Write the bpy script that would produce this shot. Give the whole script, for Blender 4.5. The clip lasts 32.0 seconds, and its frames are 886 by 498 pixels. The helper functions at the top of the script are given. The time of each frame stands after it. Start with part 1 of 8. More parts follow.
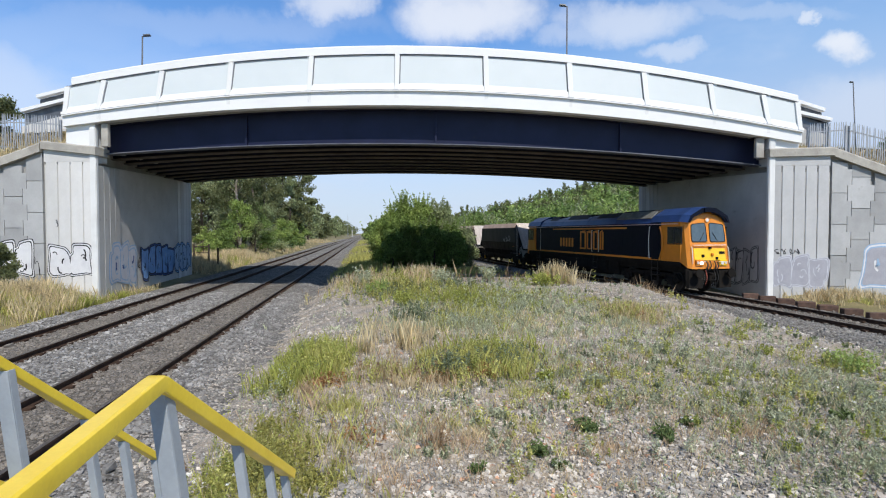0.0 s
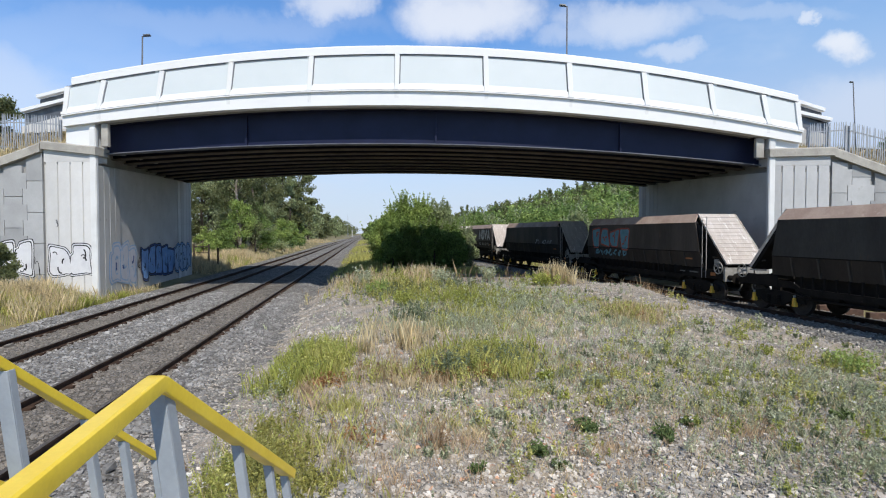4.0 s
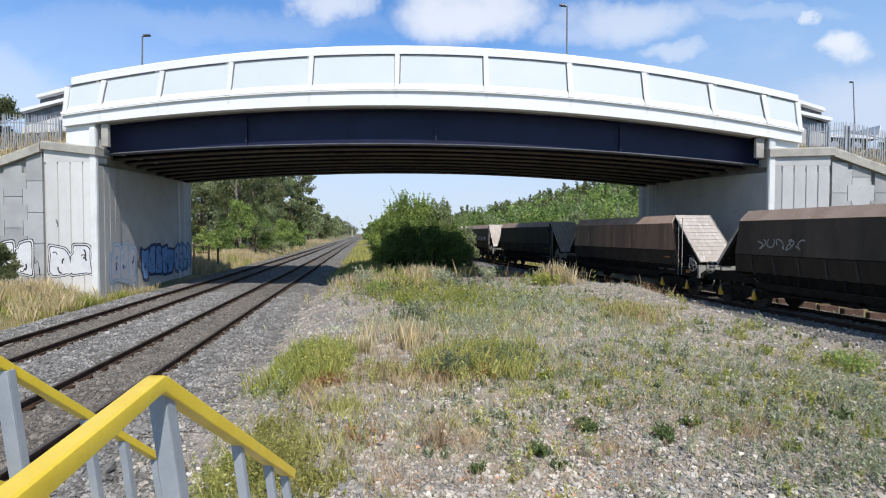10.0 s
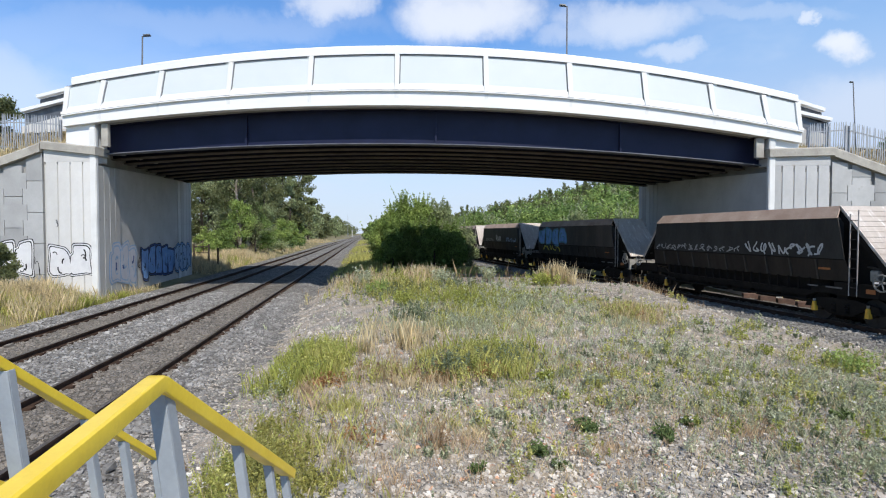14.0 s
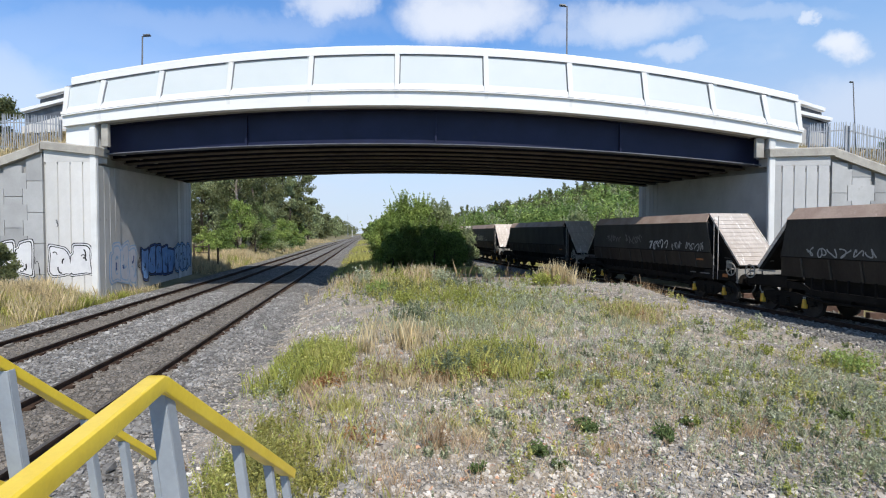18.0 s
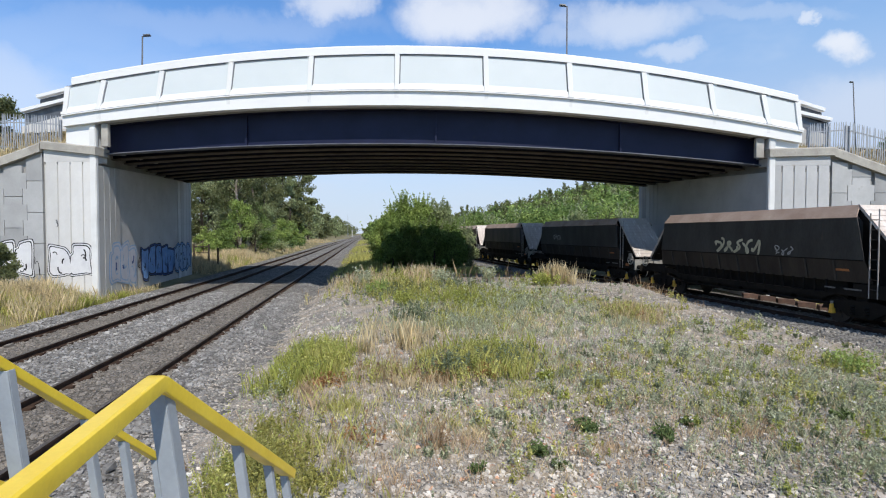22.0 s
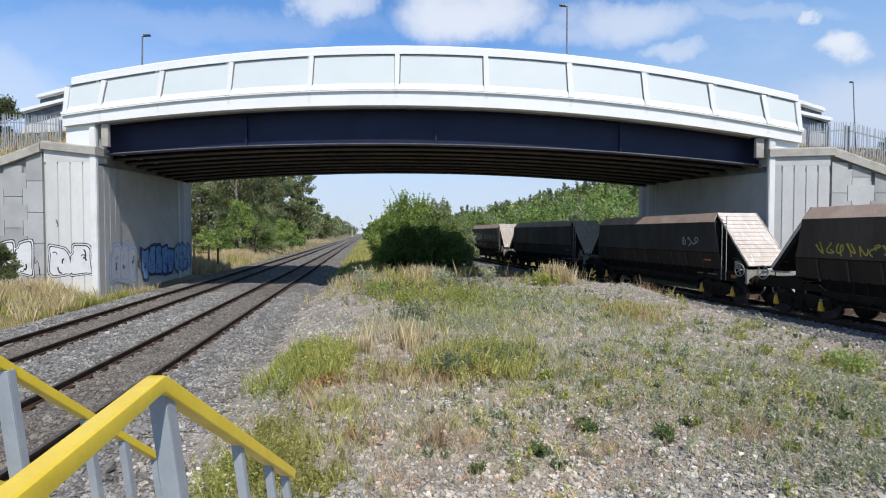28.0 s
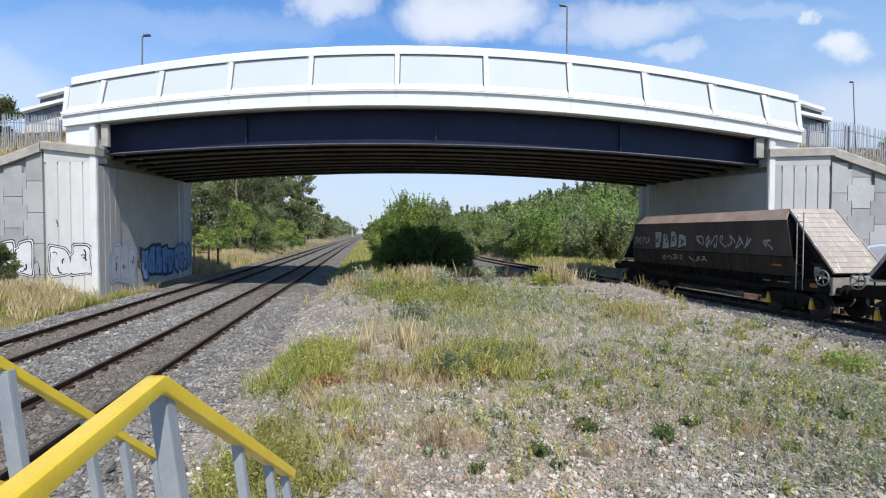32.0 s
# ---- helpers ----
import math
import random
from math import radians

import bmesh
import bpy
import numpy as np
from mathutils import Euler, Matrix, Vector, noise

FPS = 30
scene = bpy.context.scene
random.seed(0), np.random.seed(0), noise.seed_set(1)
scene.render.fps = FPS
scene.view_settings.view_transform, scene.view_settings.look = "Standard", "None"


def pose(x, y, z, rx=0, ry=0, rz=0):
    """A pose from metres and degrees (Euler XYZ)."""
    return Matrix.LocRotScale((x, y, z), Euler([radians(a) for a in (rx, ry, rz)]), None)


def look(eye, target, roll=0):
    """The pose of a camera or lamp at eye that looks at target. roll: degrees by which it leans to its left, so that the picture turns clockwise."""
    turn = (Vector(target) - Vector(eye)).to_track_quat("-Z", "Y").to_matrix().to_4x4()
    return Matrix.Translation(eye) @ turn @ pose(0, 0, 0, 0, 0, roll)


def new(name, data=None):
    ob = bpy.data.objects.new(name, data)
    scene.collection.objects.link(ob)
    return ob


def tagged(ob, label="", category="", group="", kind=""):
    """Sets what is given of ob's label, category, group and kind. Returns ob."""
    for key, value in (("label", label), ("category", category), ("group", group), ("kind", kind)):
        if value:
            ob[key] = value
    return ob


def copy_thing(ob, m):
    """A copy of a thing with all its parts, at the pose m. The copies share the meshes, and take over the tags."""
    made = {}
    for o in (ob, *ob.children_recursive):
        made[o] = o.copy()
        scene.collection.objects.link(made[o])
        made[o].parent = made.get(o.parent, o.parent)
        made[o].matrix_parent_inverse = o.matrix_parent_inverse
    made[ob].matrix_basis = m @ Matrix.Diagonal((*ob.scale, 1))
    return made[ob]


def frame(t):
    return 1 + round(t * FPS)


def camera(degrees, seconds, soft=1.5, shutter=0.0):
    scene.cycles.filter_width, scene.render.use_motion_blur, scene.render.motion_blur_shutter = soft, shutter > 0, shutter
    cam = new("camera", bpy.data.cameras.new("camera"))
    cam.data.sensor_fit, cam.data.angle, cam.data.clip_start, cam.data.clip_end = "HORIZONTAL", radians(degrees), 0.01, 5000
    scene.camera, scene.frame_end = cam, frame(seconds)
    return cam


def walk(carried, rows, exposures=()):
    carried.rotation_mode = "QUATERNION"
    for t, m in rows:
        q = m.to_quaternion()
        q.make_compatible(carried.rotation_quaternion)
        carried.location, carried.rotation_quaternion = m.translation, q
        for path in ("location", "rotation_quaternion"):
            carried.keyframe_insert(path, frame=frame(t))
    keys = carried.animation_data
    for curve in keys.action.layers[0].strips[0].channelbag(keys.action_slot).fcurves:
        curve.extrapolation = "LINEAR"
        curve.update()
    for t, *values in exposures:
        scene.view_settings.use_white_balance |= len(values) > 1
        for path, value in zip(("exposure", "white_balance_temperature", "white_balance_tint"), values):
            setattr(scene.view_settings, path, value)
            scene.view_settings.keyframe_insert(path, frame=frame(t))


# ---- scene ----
# ---- camera: on the landing of a steel stair beside the line, standing still ----
EYE = (0.0, 0.0, 2.9)
cam = camera(79.66, 32.0, 1.1)
walk(cam, [(0.0, pose(*EYE, 88.294, 0, 0)), (32.0, pose(*EYE, 88.294, 0, 0))], exposures=((0.0, -0.07), (2.0, -0.11), (6.0, -0.03), (9.5, -0.02), (11.0, 0.03), (14.0, 0.03), (19.0, -0.01), (24.0, -0.08), (25.5, -0.08), (30.0, -0.04), (32.0, 0.0)))

# ---- sky and sun ----
SUN = Vector((0.30, -0.81, 1.0)).normalized()
world = bpy.data.worlds.new("sky")
scene.world = world
world.use_nodes = True
wn, wl = world.node_tree.nodes, world.node_tree.links
wn.clear()
w_out, w_bg, w_sky = wn.new("ShaderNodeOutputWorld"), wn.new("ShaderNodeBackground"), wn.new("ShaderNodeTexSky")
w_sky.sky_type, w_sky.sun_disc = "NISHITA", False
w_sky.sun_elevation = math.asin(SUN.z)
w_sky.sun_rotation = math.atan2(SUN.x, SUN.y)
w_sky.dust_density, w_sky.ozone_density = 0.3, 2.0
w_co, w_sep = wn.new("ShaderNodeTexCoord"), wn.new("ShaderNodeSeparateXYZ")
wl.new(w_co.outputs["Generated"], w_sep.inputs[0])


def w_math(op, a, b):
    n = wn.new("ShaderNodeMath")
    n.operation = op
    for i, v in enumerate((a, b)):
        if isinstance(v, (int, float)):
            n.inputs[i].default_value = v
        else:
            wl.new(v, n.inputs[i])
    return n.outputs[0]


# cloud layer: the direction laid on a flat ceiling high above
w_den = w_math("ADD", w_math("MAXIMUM", w_sep.outputs[2], 0.0), 0.22)
w_flat = wn.new("ShaderNodeCombineXYZ")
wl.new(w_math("DIVIDE", w_sep.outputs[0], w_den), w_flat.inputs[0])
wl.new(w_math("DIVIDE", w_sep.outputs[1], w_den), w_flat.inputs[1])


def w_noise(scale, detail, rough, shift, lo, hi):
    m = wn.new("ShaderNodeMapping")
    m.inputs["Location"].default_value = shift
    n = wn.new("ShaderNodeTexNoise")
    n.inputs["Scale"].default_value, n.inputs["Detail"].default_value, n.inputs["Roughness"].default_value = scale, detail, rough
    r = wn.new("ShaderNodeMapRange")
    r.interpolation_type = "SMOOTHSTEP"
    r.inputs[1].default_value, r.inputs[2].default_value = lo, hi
    wl.new(w_flat.outputs[0], m.inputs[0])
    wl.new(m.outputs[0], n.inputs[0])
    wl.new(n.outputs[0], r.inputs[0])
    return r.outputs[0]


w_wisp = w_noise(1.1, 5, 0.62, (7.3, 0.2, 1.1), 0.42, 0.85)
# the sky deepens towards the zenith
w_zen = wn.new("ShaderNodeMapRange")
w_zen.interpolation_type = "SMOOTHSTEP"
w_zen.inputs[1].default_value, w_zen.inputs[2].default_value, w_zen.inputs[3].default_value, w_zen.inputs[4].default_value = 0.38, 0.75, 1.0, 0.33
wl.new(w_sep.outputs[2], w_zen.inputs[0])
w_deep = w_zen.outputs[0]
# fair-weather clouds in the northern sky: (east, height, half width, half height, density), as slopes
w_north = w_math("MAXIMUM", w_sep.outputs[1], 0.05)
w_warp = wn.new("ShaderNodeTexNoise")
w_warp.inputs["Scale"].default_value, w_warp.inputs["Detail"].default_value, w_warp.inputs["Roughness"].default_value = 7.0, 7, 0.62
wl.new(w_co.outputs["Generated"], w_warp.inputs[0])
w_ws = wn.new("ShaderNodeSeparateColor")
wl.new(w_warp.outputs["Color"], w_ws.inputs[0])
w_u = w_math("ADD", w_math("DIVIDE", w_sep.outputs[0], w_north), w_math("MULTIPLY", w_math("SUBTRACT", w_ws.outputs[0], 0.5), 0.22))
w_v = w_math("ADD", w_math("DIVIDE", w_sep.outputs[2], w_north), w_math("MULTIPLY", w_math("SUBTRACT", w_ws.outputs[1], 0.5), 0.13))
w_cover = w_math("MULTIPLY", w_math("MULTIPLY", w_wisp, 0.48), w_deep)
for cu, cv, ru, rv, dens in ((0.05, 0.41, 0.085, 0.032, 0.9), (0.03, 0.44, 0.06, 0.02, 0.8), (0.33, 0.395, 0.075, 0.026, 0.62), (0.25, 0.37, 0.05, 0.014, 0.4), (-0.215, 0.425, 0.042, 0.026, 0.75), (0.745, 0.348, 0.032, 0.016, 0.95), (0.43, 0.327, 0.034, 0.012, 0.5), (0.68, 0.402, 0.012, 0.008, 0.7), (-0.68, 0.37, 0.16, 0.03, 0.16), (-0.42, 0.385, 0.18, 0.02, 0.2), (-0.82, 0.27, 0.07, 0.05, 0.45), (-0.6, 0.32, 0.16, 0.02, 0.14), (0.8, 0.23, 0.10, 0.04, 0.5), (0.55, 0.41, 0.12, 0.01, 0.25), (0.3, 0.6, 0.5, 0.07, 0.35)):
    du, dv = w_math("DIVIDE", w_math("SUBTRACT", w_u, cu), ru), w_math("DIVIDE", w_math("SUBTRACT", w_v, cv), rv)
    dist = w_math("ADD", w_math("MULTIPLY", du, du), w_math("MULTIPLY", dv, dv))
    r = wn.new("ShaderNodeMapRange")
    r.interpolation_type = "SMOOTHSTEP"
    r.inputs[1].default_value, r.inputs[2].default_value, r.inputs[3].default_value, r.inputs[4].default_value = 0.0, 4.6, dens * 0.86, 0.0
    wl.new(dist, r.inputs[0])
    w_cover = w_math("MAXIMUM", w_cover, r.outputs[0])
w_tint = wn.new("ShaderNodeMix")
w_tint.data_type, w_tint.blend_type = "RGBA", "MULTIPLY"
w_tint.inputs["Factor"].default_value = 1.0
w_tint.inputs["B"].default_value = (0.72, 1.04, 1.36, 1)
wl.new(w_sky.outputs[0], w_tint.inputs["A"])
w_mix = wn.new("ShaderNodeMix")
w_mix.data_type = "RGBA"
w_mix.inputs["B"].default_value = (7.0, 7.2, 7.6, 1)
wl.new(w_cover, w_mix.inputs["Factor"])
w_dim = wn.new("ShaderNodeVectorMath")
w_dim.operation = "SCALE"
wl.new(w_tint.outputs["Result"], w_dim.inputs[0])
wl.new(w_deep, w_dim.inputs["Scale"])
# pale azure veil over the north-east
w_eu = w_math("DIVIDE", w_math("SUBTRACT", w_math("DIVIDE", w_sep.outputs[0], w_north), 0.85), 0.75)
w_ev = w_math("DIVIDE", w_math("SUBTRACT", w_math("DIVIDE", w_sep.outputs[2], w_north), 0.22), 0.32)
w_veil = wn.new("ShaderNodeMapRange")
w_veil.interpolation_type = "SMOOTHSTEP"
w_veil.inputs[1].default_value, w_veil.inputs[2].default_value, w_veil.inputs[3].default_value, w_veil.inputs[4].default_value = 0.0, 1.3, 0.85, 0.0
wl.new(w_math("ADD", w_math("MULTIPLY", w_eu, w_eu), w_math("MULTIPLY", w_ev, w_ev)), w_veil.inputs[0])
w_azure = wn.new("ShaderNodeMix")
w_azure.data_type = "RGBA"
w_azure.inputs["B"].default_value = (2.4, 4.0, 6.5, 1)
wl.new(w_veil.outputs[0], w_azure.inputs["Factor"])
wl.new(w_dim.outputs[0], w_azure.inputs["A"])
wl.new(w_azure.outputs["Result"], w_mix.inputs["A"])
# pale summer haze low over the horizon
w_low = wn.new("ShaderNodeMapRange")
w_low.interpolation_type = "SMOOTHSTEP"
w_low.inputs[1].default_value, w_low.inputs[2].default_value, w_low.inputs[3].default_value, w_low.inputs[4].default_value = 0.02, 0.36, 0.88, 0.0
wl.new(w_sep.outputs[2], w_low.inputs[0])
w_haze = wn.new("ShaderNodeMix")
w_haze.data_type = "RGBA"
w_haze.inputs["B"].default_value = (4.6, 5.15, 6.25, 1)
w_clear = wn.new("ShaderNodeMapRange")
w_clear.inputs[1].default_value, w_clear.inputs[2].default_value, w_clear.inputs[3].default_value, w_clear.inputs[4].default_value = -0.4, 0.6, 0.25, 1.0
wl.new(w_sep.outputs[1], w_clear.inputs[0])
wl.new(w_math("MULTIPLY", w_low.outputs[0], w_clear.outputs[0]), w_haze.inputs["Factor"])
wl.new(w_mix.outputs["Result"], w_haze.inputs["A"])
wl.new(w_haze.outputs["Result"], w_bg.inputs[0])
w_bg.inputs[1].default_value = 0.14
wl.new(w_bg.outputs[0], w_out.inputs[0])

sun_data = bpy.data.lights.new("sun", "SUN")
sun_data.energy, sun_data.angle, sun_data.color = 4.9, radians(0.53), (1.0, 0.95, 0.87)
sun = new("sun", sun_data)
sun.matrix_world = look(SUN * 200, (0, 0, 0))


# ---- materials ----
def material(name, base, other=None, rough=0.8, metal=0.0, scale=3.0, fine=40.0, bump=0.2, depth=0.01, spots=None, per="", spread=0.15, spot_at=0.62, stretch=(1, 1, 1), spec=0.5):
    """A surface of two tones mixed by broad noise, fine grain on top, bump, and rare spots or stains of a third tone."""
    m = bpy.data.materials.new(name)
    m.use_nodes = True
    n, l = m.node_tree.nodes, m.node_tree.links
    b = n["Principled BSDF"]
    b.inputs["Metallic"].default_value = metal
    b.inputs["Specular IOR Level"].default_value = spec
    other = other or tuple(c * 0.75 for c in base)
    co = n.new("ShaderNodeTexCoord")
    mp = n.new("ShaderNodeMapping")
    mp.inputs["Scale"].default_value = stretch
    l.new(co.outputs["Object"], mp.inputs[0])

    def noise_at(s, det, rg=0.6):
        t = n.new("ShaderNodeTexNoise")
        t.inputs["Scale"].default_value, t.inputs["Detail"].default_value, t.inputs["Roughness"].default_value = s, det, rg
        l.new(mp.outputs[0], t.inputs["Vector"])
        return t.outputs[0]

    def ramp(v, lo, hi):
        r = n.new("ShaderNodeMapRange")
        r.inputs[1].default_value, r.inputs[2].default_value = lo, hi
        l.new(v, r.inputs[0])
        return r.outputs[0]

    def mix(f, a, c, kind="MIX"):
        x = n.new("ShaderNodeMix")
        x.data_type, x.blend_type = "RGBA", kind
        for sock, v in (("Factor", f), ("A", a), ("B", c)):
            if isinstance(v, (int, float)):
                x.inputs[sock].default_value = v
            elif isinstance(v, tuple):
                x.inputs[sock].default_value = (*v, 1)
            else:
                l.new(v, x.inputs[sock])
        return x.outputs["Result"]

    broad, grain = noise_at(scale, 5), noise_at(fine, 4, 0.7)
    c = mix(ramp(broad, 0.35, 0.65), base, other)
    if spots:
        c = mix(ramp(noise_at(scale * 2.7, 6, 0.7), spot_at, spot_at + 0.1), c, spots)
    g = ramp(grain, 0.25, 0.75)
    gm = n.new("ShaderNodeMapRange")
    gm.inputs[3].default_value, gm.inputs[4].default_value = 1 - spread, 1 + spread
    l.new(g, gm.inputs[0])
    comb = n.new("ShaderNodeVectorMath")
    comb.operation = "SCALE"
    l.new(c, comb.inputs[0])
    l.new(gm.outputs[0], comb.inputs["Scale"])
    c = comb.outputs[0]
    if per:
        if per == "object":
            v = n.new("ShaderNodeObjectInfo").outputs["Random"]
        else:
            v = n.new("ShaderNodeNewGeometry").outputs["Random Per Island"]
        vm = n.new("ShaderNodeMapRange")
        vm.inputs[3].default_value, vm.inputs[4].default_value = {"object": (0.8, 1.15), "island": (0.6, 1.4), "stone": (0.72, 1.24)}[per]
        l.new(v, vm.inputs[0])
        s = n.new("ShaderNodeVectorMath")
        s.operation = "SCALE"
        l.new(c, s.inputs[0])
        l.new(vm.outputs[0], s.inputs["Scale"])
        c = s.outputs[0]
    l.new(c, b.inputs["Base Color"])
    rm = n.new("ShaderNodeMapRange")
    rm.inputs[3].default_value, rm.inputs[4].default_value = max(0.03, rough - 0.1), min(1, rough + 0.1)
    l.new(broad, rm.inputs[0])
    l.new(rm.outputs[0], b.inputs["Roughness"])
    if bump:
        bp = n.new("ShaderNodeBump")
        bp.inputs["Strength"].default_value, bp.inputs["Distance"].default_value = bump, depth
        l.new(grain, bp.inputs["Height"])
        l.new(bp.outputs[0], b.inputs["Normal"])
    return m


def leaf_material(name, base, other, scale=0.5, dry=None):
    """Leaves: tone by clump and by leaf, with light coming through."""
    m = material(name, base, other, 0.75, 0, scale, 8, 0, per="island", spread=0.1, spots=dry, spot_at=0.66)
    n, l = m.node_tree.nodes, m.node_tree.links
    b, out = n["Principled BSDF"], n["Material Output"]
    b.inputs["Specular IOR Level"].default_value = 0.25
    t, x = n.new("ShaderNodeBsdfTranslucent"), n.new("ShaderNodeMixShader")
    x.inputs[0].default_value = 0.45
    l.new(b.inputs["Base Color"].links[0].from_socket, t.inputs[0])
    l.new(b.outputs[0], x.inputs[1])
    l.new(t.outputs[0], x.inputs[2])
    l.new(x.outputs[0], out.inputs[0])
    return m


def glow_material(name, colour, strength):
    m = bpy.data.materials.new(name)
    m.use_nodes = True
    b = m.node_tree.nodes["Principled BSDF"]
    b.inputs["Base Color"].default_value = (*colour, 1)
    b.inputs["Emission Color"].default_value = (*colour, 1)
    b.inputs["Emission Strength"].default_value = strength
    return m


M_CONC = material("concrete", (0.585, 0.57, 0.545), (0.50, 0.487, 0.465), 0.9, 0, 0.9, 30, 0.3, 0.006, (0.33, 0.31, 0.28), per="object", spread=0.08)
# Abutment fronts: stronger west and weaker east light put into the concrete colour.
M_CONC_W = material("sunlit_front_concrete", (0.63, 0.62, 0.605), (0.565, 0.555, 0.54), 0.9, 0, 0.9, 30, 0.3, 0.006, (0.43, 0.46, 0.43), per="object", spread=0.08, spot_at=0.68)
M_CONC_E = material("dim_front_concrete", (0.43, 0.43, 0.432), (0.37, 0.37, 0.372), 0.9, 0, 0.9, 30, 0.3, 0.006, (0.34, 0.33, 0.31), per="object", spread=0.08, spot_at=0.66)
M_QUOIN = material("bright_concrete", (0.70, 0.70, 0.69), (0.62, 0.62, 0.61), 0.9, 0, 1.2, 30, 0.2, 0.004, (0.5, 0.48, 0.45), spread=0.05, spot_at=0.7)
M_CONC_DARK = material("dark_concrete", (0.34, 0.33, 0.31), (0.26, 0.25, 0.24), 0.9, 0, 0.8, 26, 0.3, 0.006, (0.2, 0.19, 0.17), spread=0.1)
M_COPING = material("coping_concrete", (0.42, 0.40, 0.36), (0.30, 0.28, 0.25), 0.95, 0, 1.6, 22, 0.4, 0.008, (0.2, 0.18, 0.15), spread=0.12)
M_WHITE = material("white_painted_steel", (0.78, 0.78, 0.775), (0.74, 0.74, 0.735), 0.6, 0, 0.7, 20, 0.05, 0.003, (0.52, 0.50, 0.465), spread=0.03, spot_at=0.72)
M_PANEL = material("pale_grey_parapet_panel", (0.665, 0.705, 0.715), (0.635, 0.68, 0.69), 0.55, 0, 0.5, 20, 0.03, 0.003, spread=0.02)
M_NAVY = material("navy_girder_paint", (0.011, 0.014, 0.045), (0.008, 0.011, 0.034), 0.5, 0, 0.8, 25, 0.06, 0.003, (0.016, 0.017, 0.035), spread=0.1, spec=0.25)
# Near-black base: the shade under the deck is put into this colour.
M_SHADED_SOFFIT = material("shade_dark_soffit", (0.020, 0.018, 0.016), (0.013, 0.012, 0.011), 0.9, 0, 0.8, 20, 0.2, 0.005)
M_RAIL = material("rusted_rail", (0.072, 0.045, 0.032), (0.040, 0.026, 0.020), 0.95, 0, 4, 60, 0.2, 0.002, spec=0.1)
M_RAILTOP = material("worn_rail_head", (0.16, 0.135, 0.115), (0.10, 0.085, 0.072), 0.5, 0.5, 6, 60, 0.03, 0.001)
M_SLEEPER = material("ballast_dusted_concrete", (0.25, 0.23, 0.21), (0.17, 0.155, 0.14), 0.95, 0, 3, 40, 0.3, 0.005, per="object")
M_TIMBER = material("tarred_timber", (0.075, 0.055, 0.04), (0.045, 0.034, 0.027), 0.9, 0, 4, 40, 0.4, 0.006, per="object", stretch=(1, 6, 6))
M_RUSTY = material("rust_brown_timber", (0.12, 0.068, 0.047), (0.07, 0.042, 0.032), 0.9, 0, 5, 40, 0.4, 0.006, per="object")
M_GALV = material("galvanised_steel", (0.37, 0.39, 0.42), (0.29, 0.31, 0.34), 0.55, 0.15, 3, 60, 0.05, 0.001, spread=0.06)
M_GREYPAINT = material("grey_painted_steel", (0.33, 0.36, 0.39), (0.26, 0.29, 0.32), 0.5, 0.1, 4, 50, 0.05, 0.001, (0.2, 0.2, 0.19), spread=0.06)
M_YELLOW = material("yellow_handrail_paint", (0.86, 0.63, 0.055), (0.79, 0.56, 0.04), 0.32, 0, 5, 60, 0.06, 0.001, (0.42, 0.30, 0.06), spread=0.06, spot_at=0.70)
M_LAMP = material("lamp_column_steel", (0.15, 0.16, 0.175), (0.11, 0.115, 0.13), 0.5, 0.4, 3, 40, 0.03, 0.001)
M_BARK = material("bark", (0.13, 0.10, 0.075), (0.07, 0.055, 0.042), 0.95, 0, 5, 40, 0.6, 0.02)
M_BIRCH = material("pale_bark", (0.34, 0.31, 0.27), (0.15, 0.12, 0.10), 0.95, 0, 5, 40, 0.5, 0.01)
M_LEAF = leaf_material("leaves_green", (0.25, 0.34, 0.11), (0.18, 0.27, 0.08))
M_LEAF_DARK = leaf_material("leaves_dark", (0.205, 0.225, 0.105), (0.15, 0.175, 0.08), dry=(0.24, 0.215, 0.10))
M_LEAF_PALE = leaf_material("leaves_grey_green", (0.38, 0.42, 0.24), (0.28, 0.34, 0.17))
M_LEAF_LIME = leaf_material("leaves_bright", (0.37, 0.46, 0.15), (0.27, 0.37, 0.11))
M_GRASS = leaf_material("grass_green", (0.44, 0.46, 0.125), (0.34, 0.37, 0.105), 0.8)
M_GRASS_Y = leaf_material("grass_yellow_green", (0.58, 0.56, 0.20), (0.47, 0.46, 0.16), 0.9)
M_STRAW = leaf_material("grass_straw", (0.72, 0.615, 0.40), (0.58, 0.48, 0.295), 0.9)
M_WEED = leaf_material("weed_grey_green", (0.52, 0.54, 0.38), (0.42, 0.45, 0.30), 1.2)
M_STALK = leaf_material("dead_brown_stalks", (0.44, 0.32, 0.20), (0.34, 0.24, 0.15), 1.2)
M_PETAL = material("white_petals", (0.8, 0.8, 0.76), (0.75, 0.75, 0.7), 0.8, 0, 3, 30, 0)


# ---- mesh helpers ----
def box(bm, x0, x1, y0, y1, z0, z1, m=None):
    """A box in bm; m places it."""
    c = [Vector((x, y, z)) for x in (x0, x1) for y in (y0, y1) for z in (z0, z1)]
    v = [bm.verts.new(m @ p if m else p) for p in c]
    for f in ((0, 1, 3, 2), (4, 6, 7, 5), (0, 4, 5, 1), (2, 3, 7, 6), (0, 2, 6, 4), (1, 5, 7, 3)):
        bm.faces.new([v[i] for i in f])
    return v


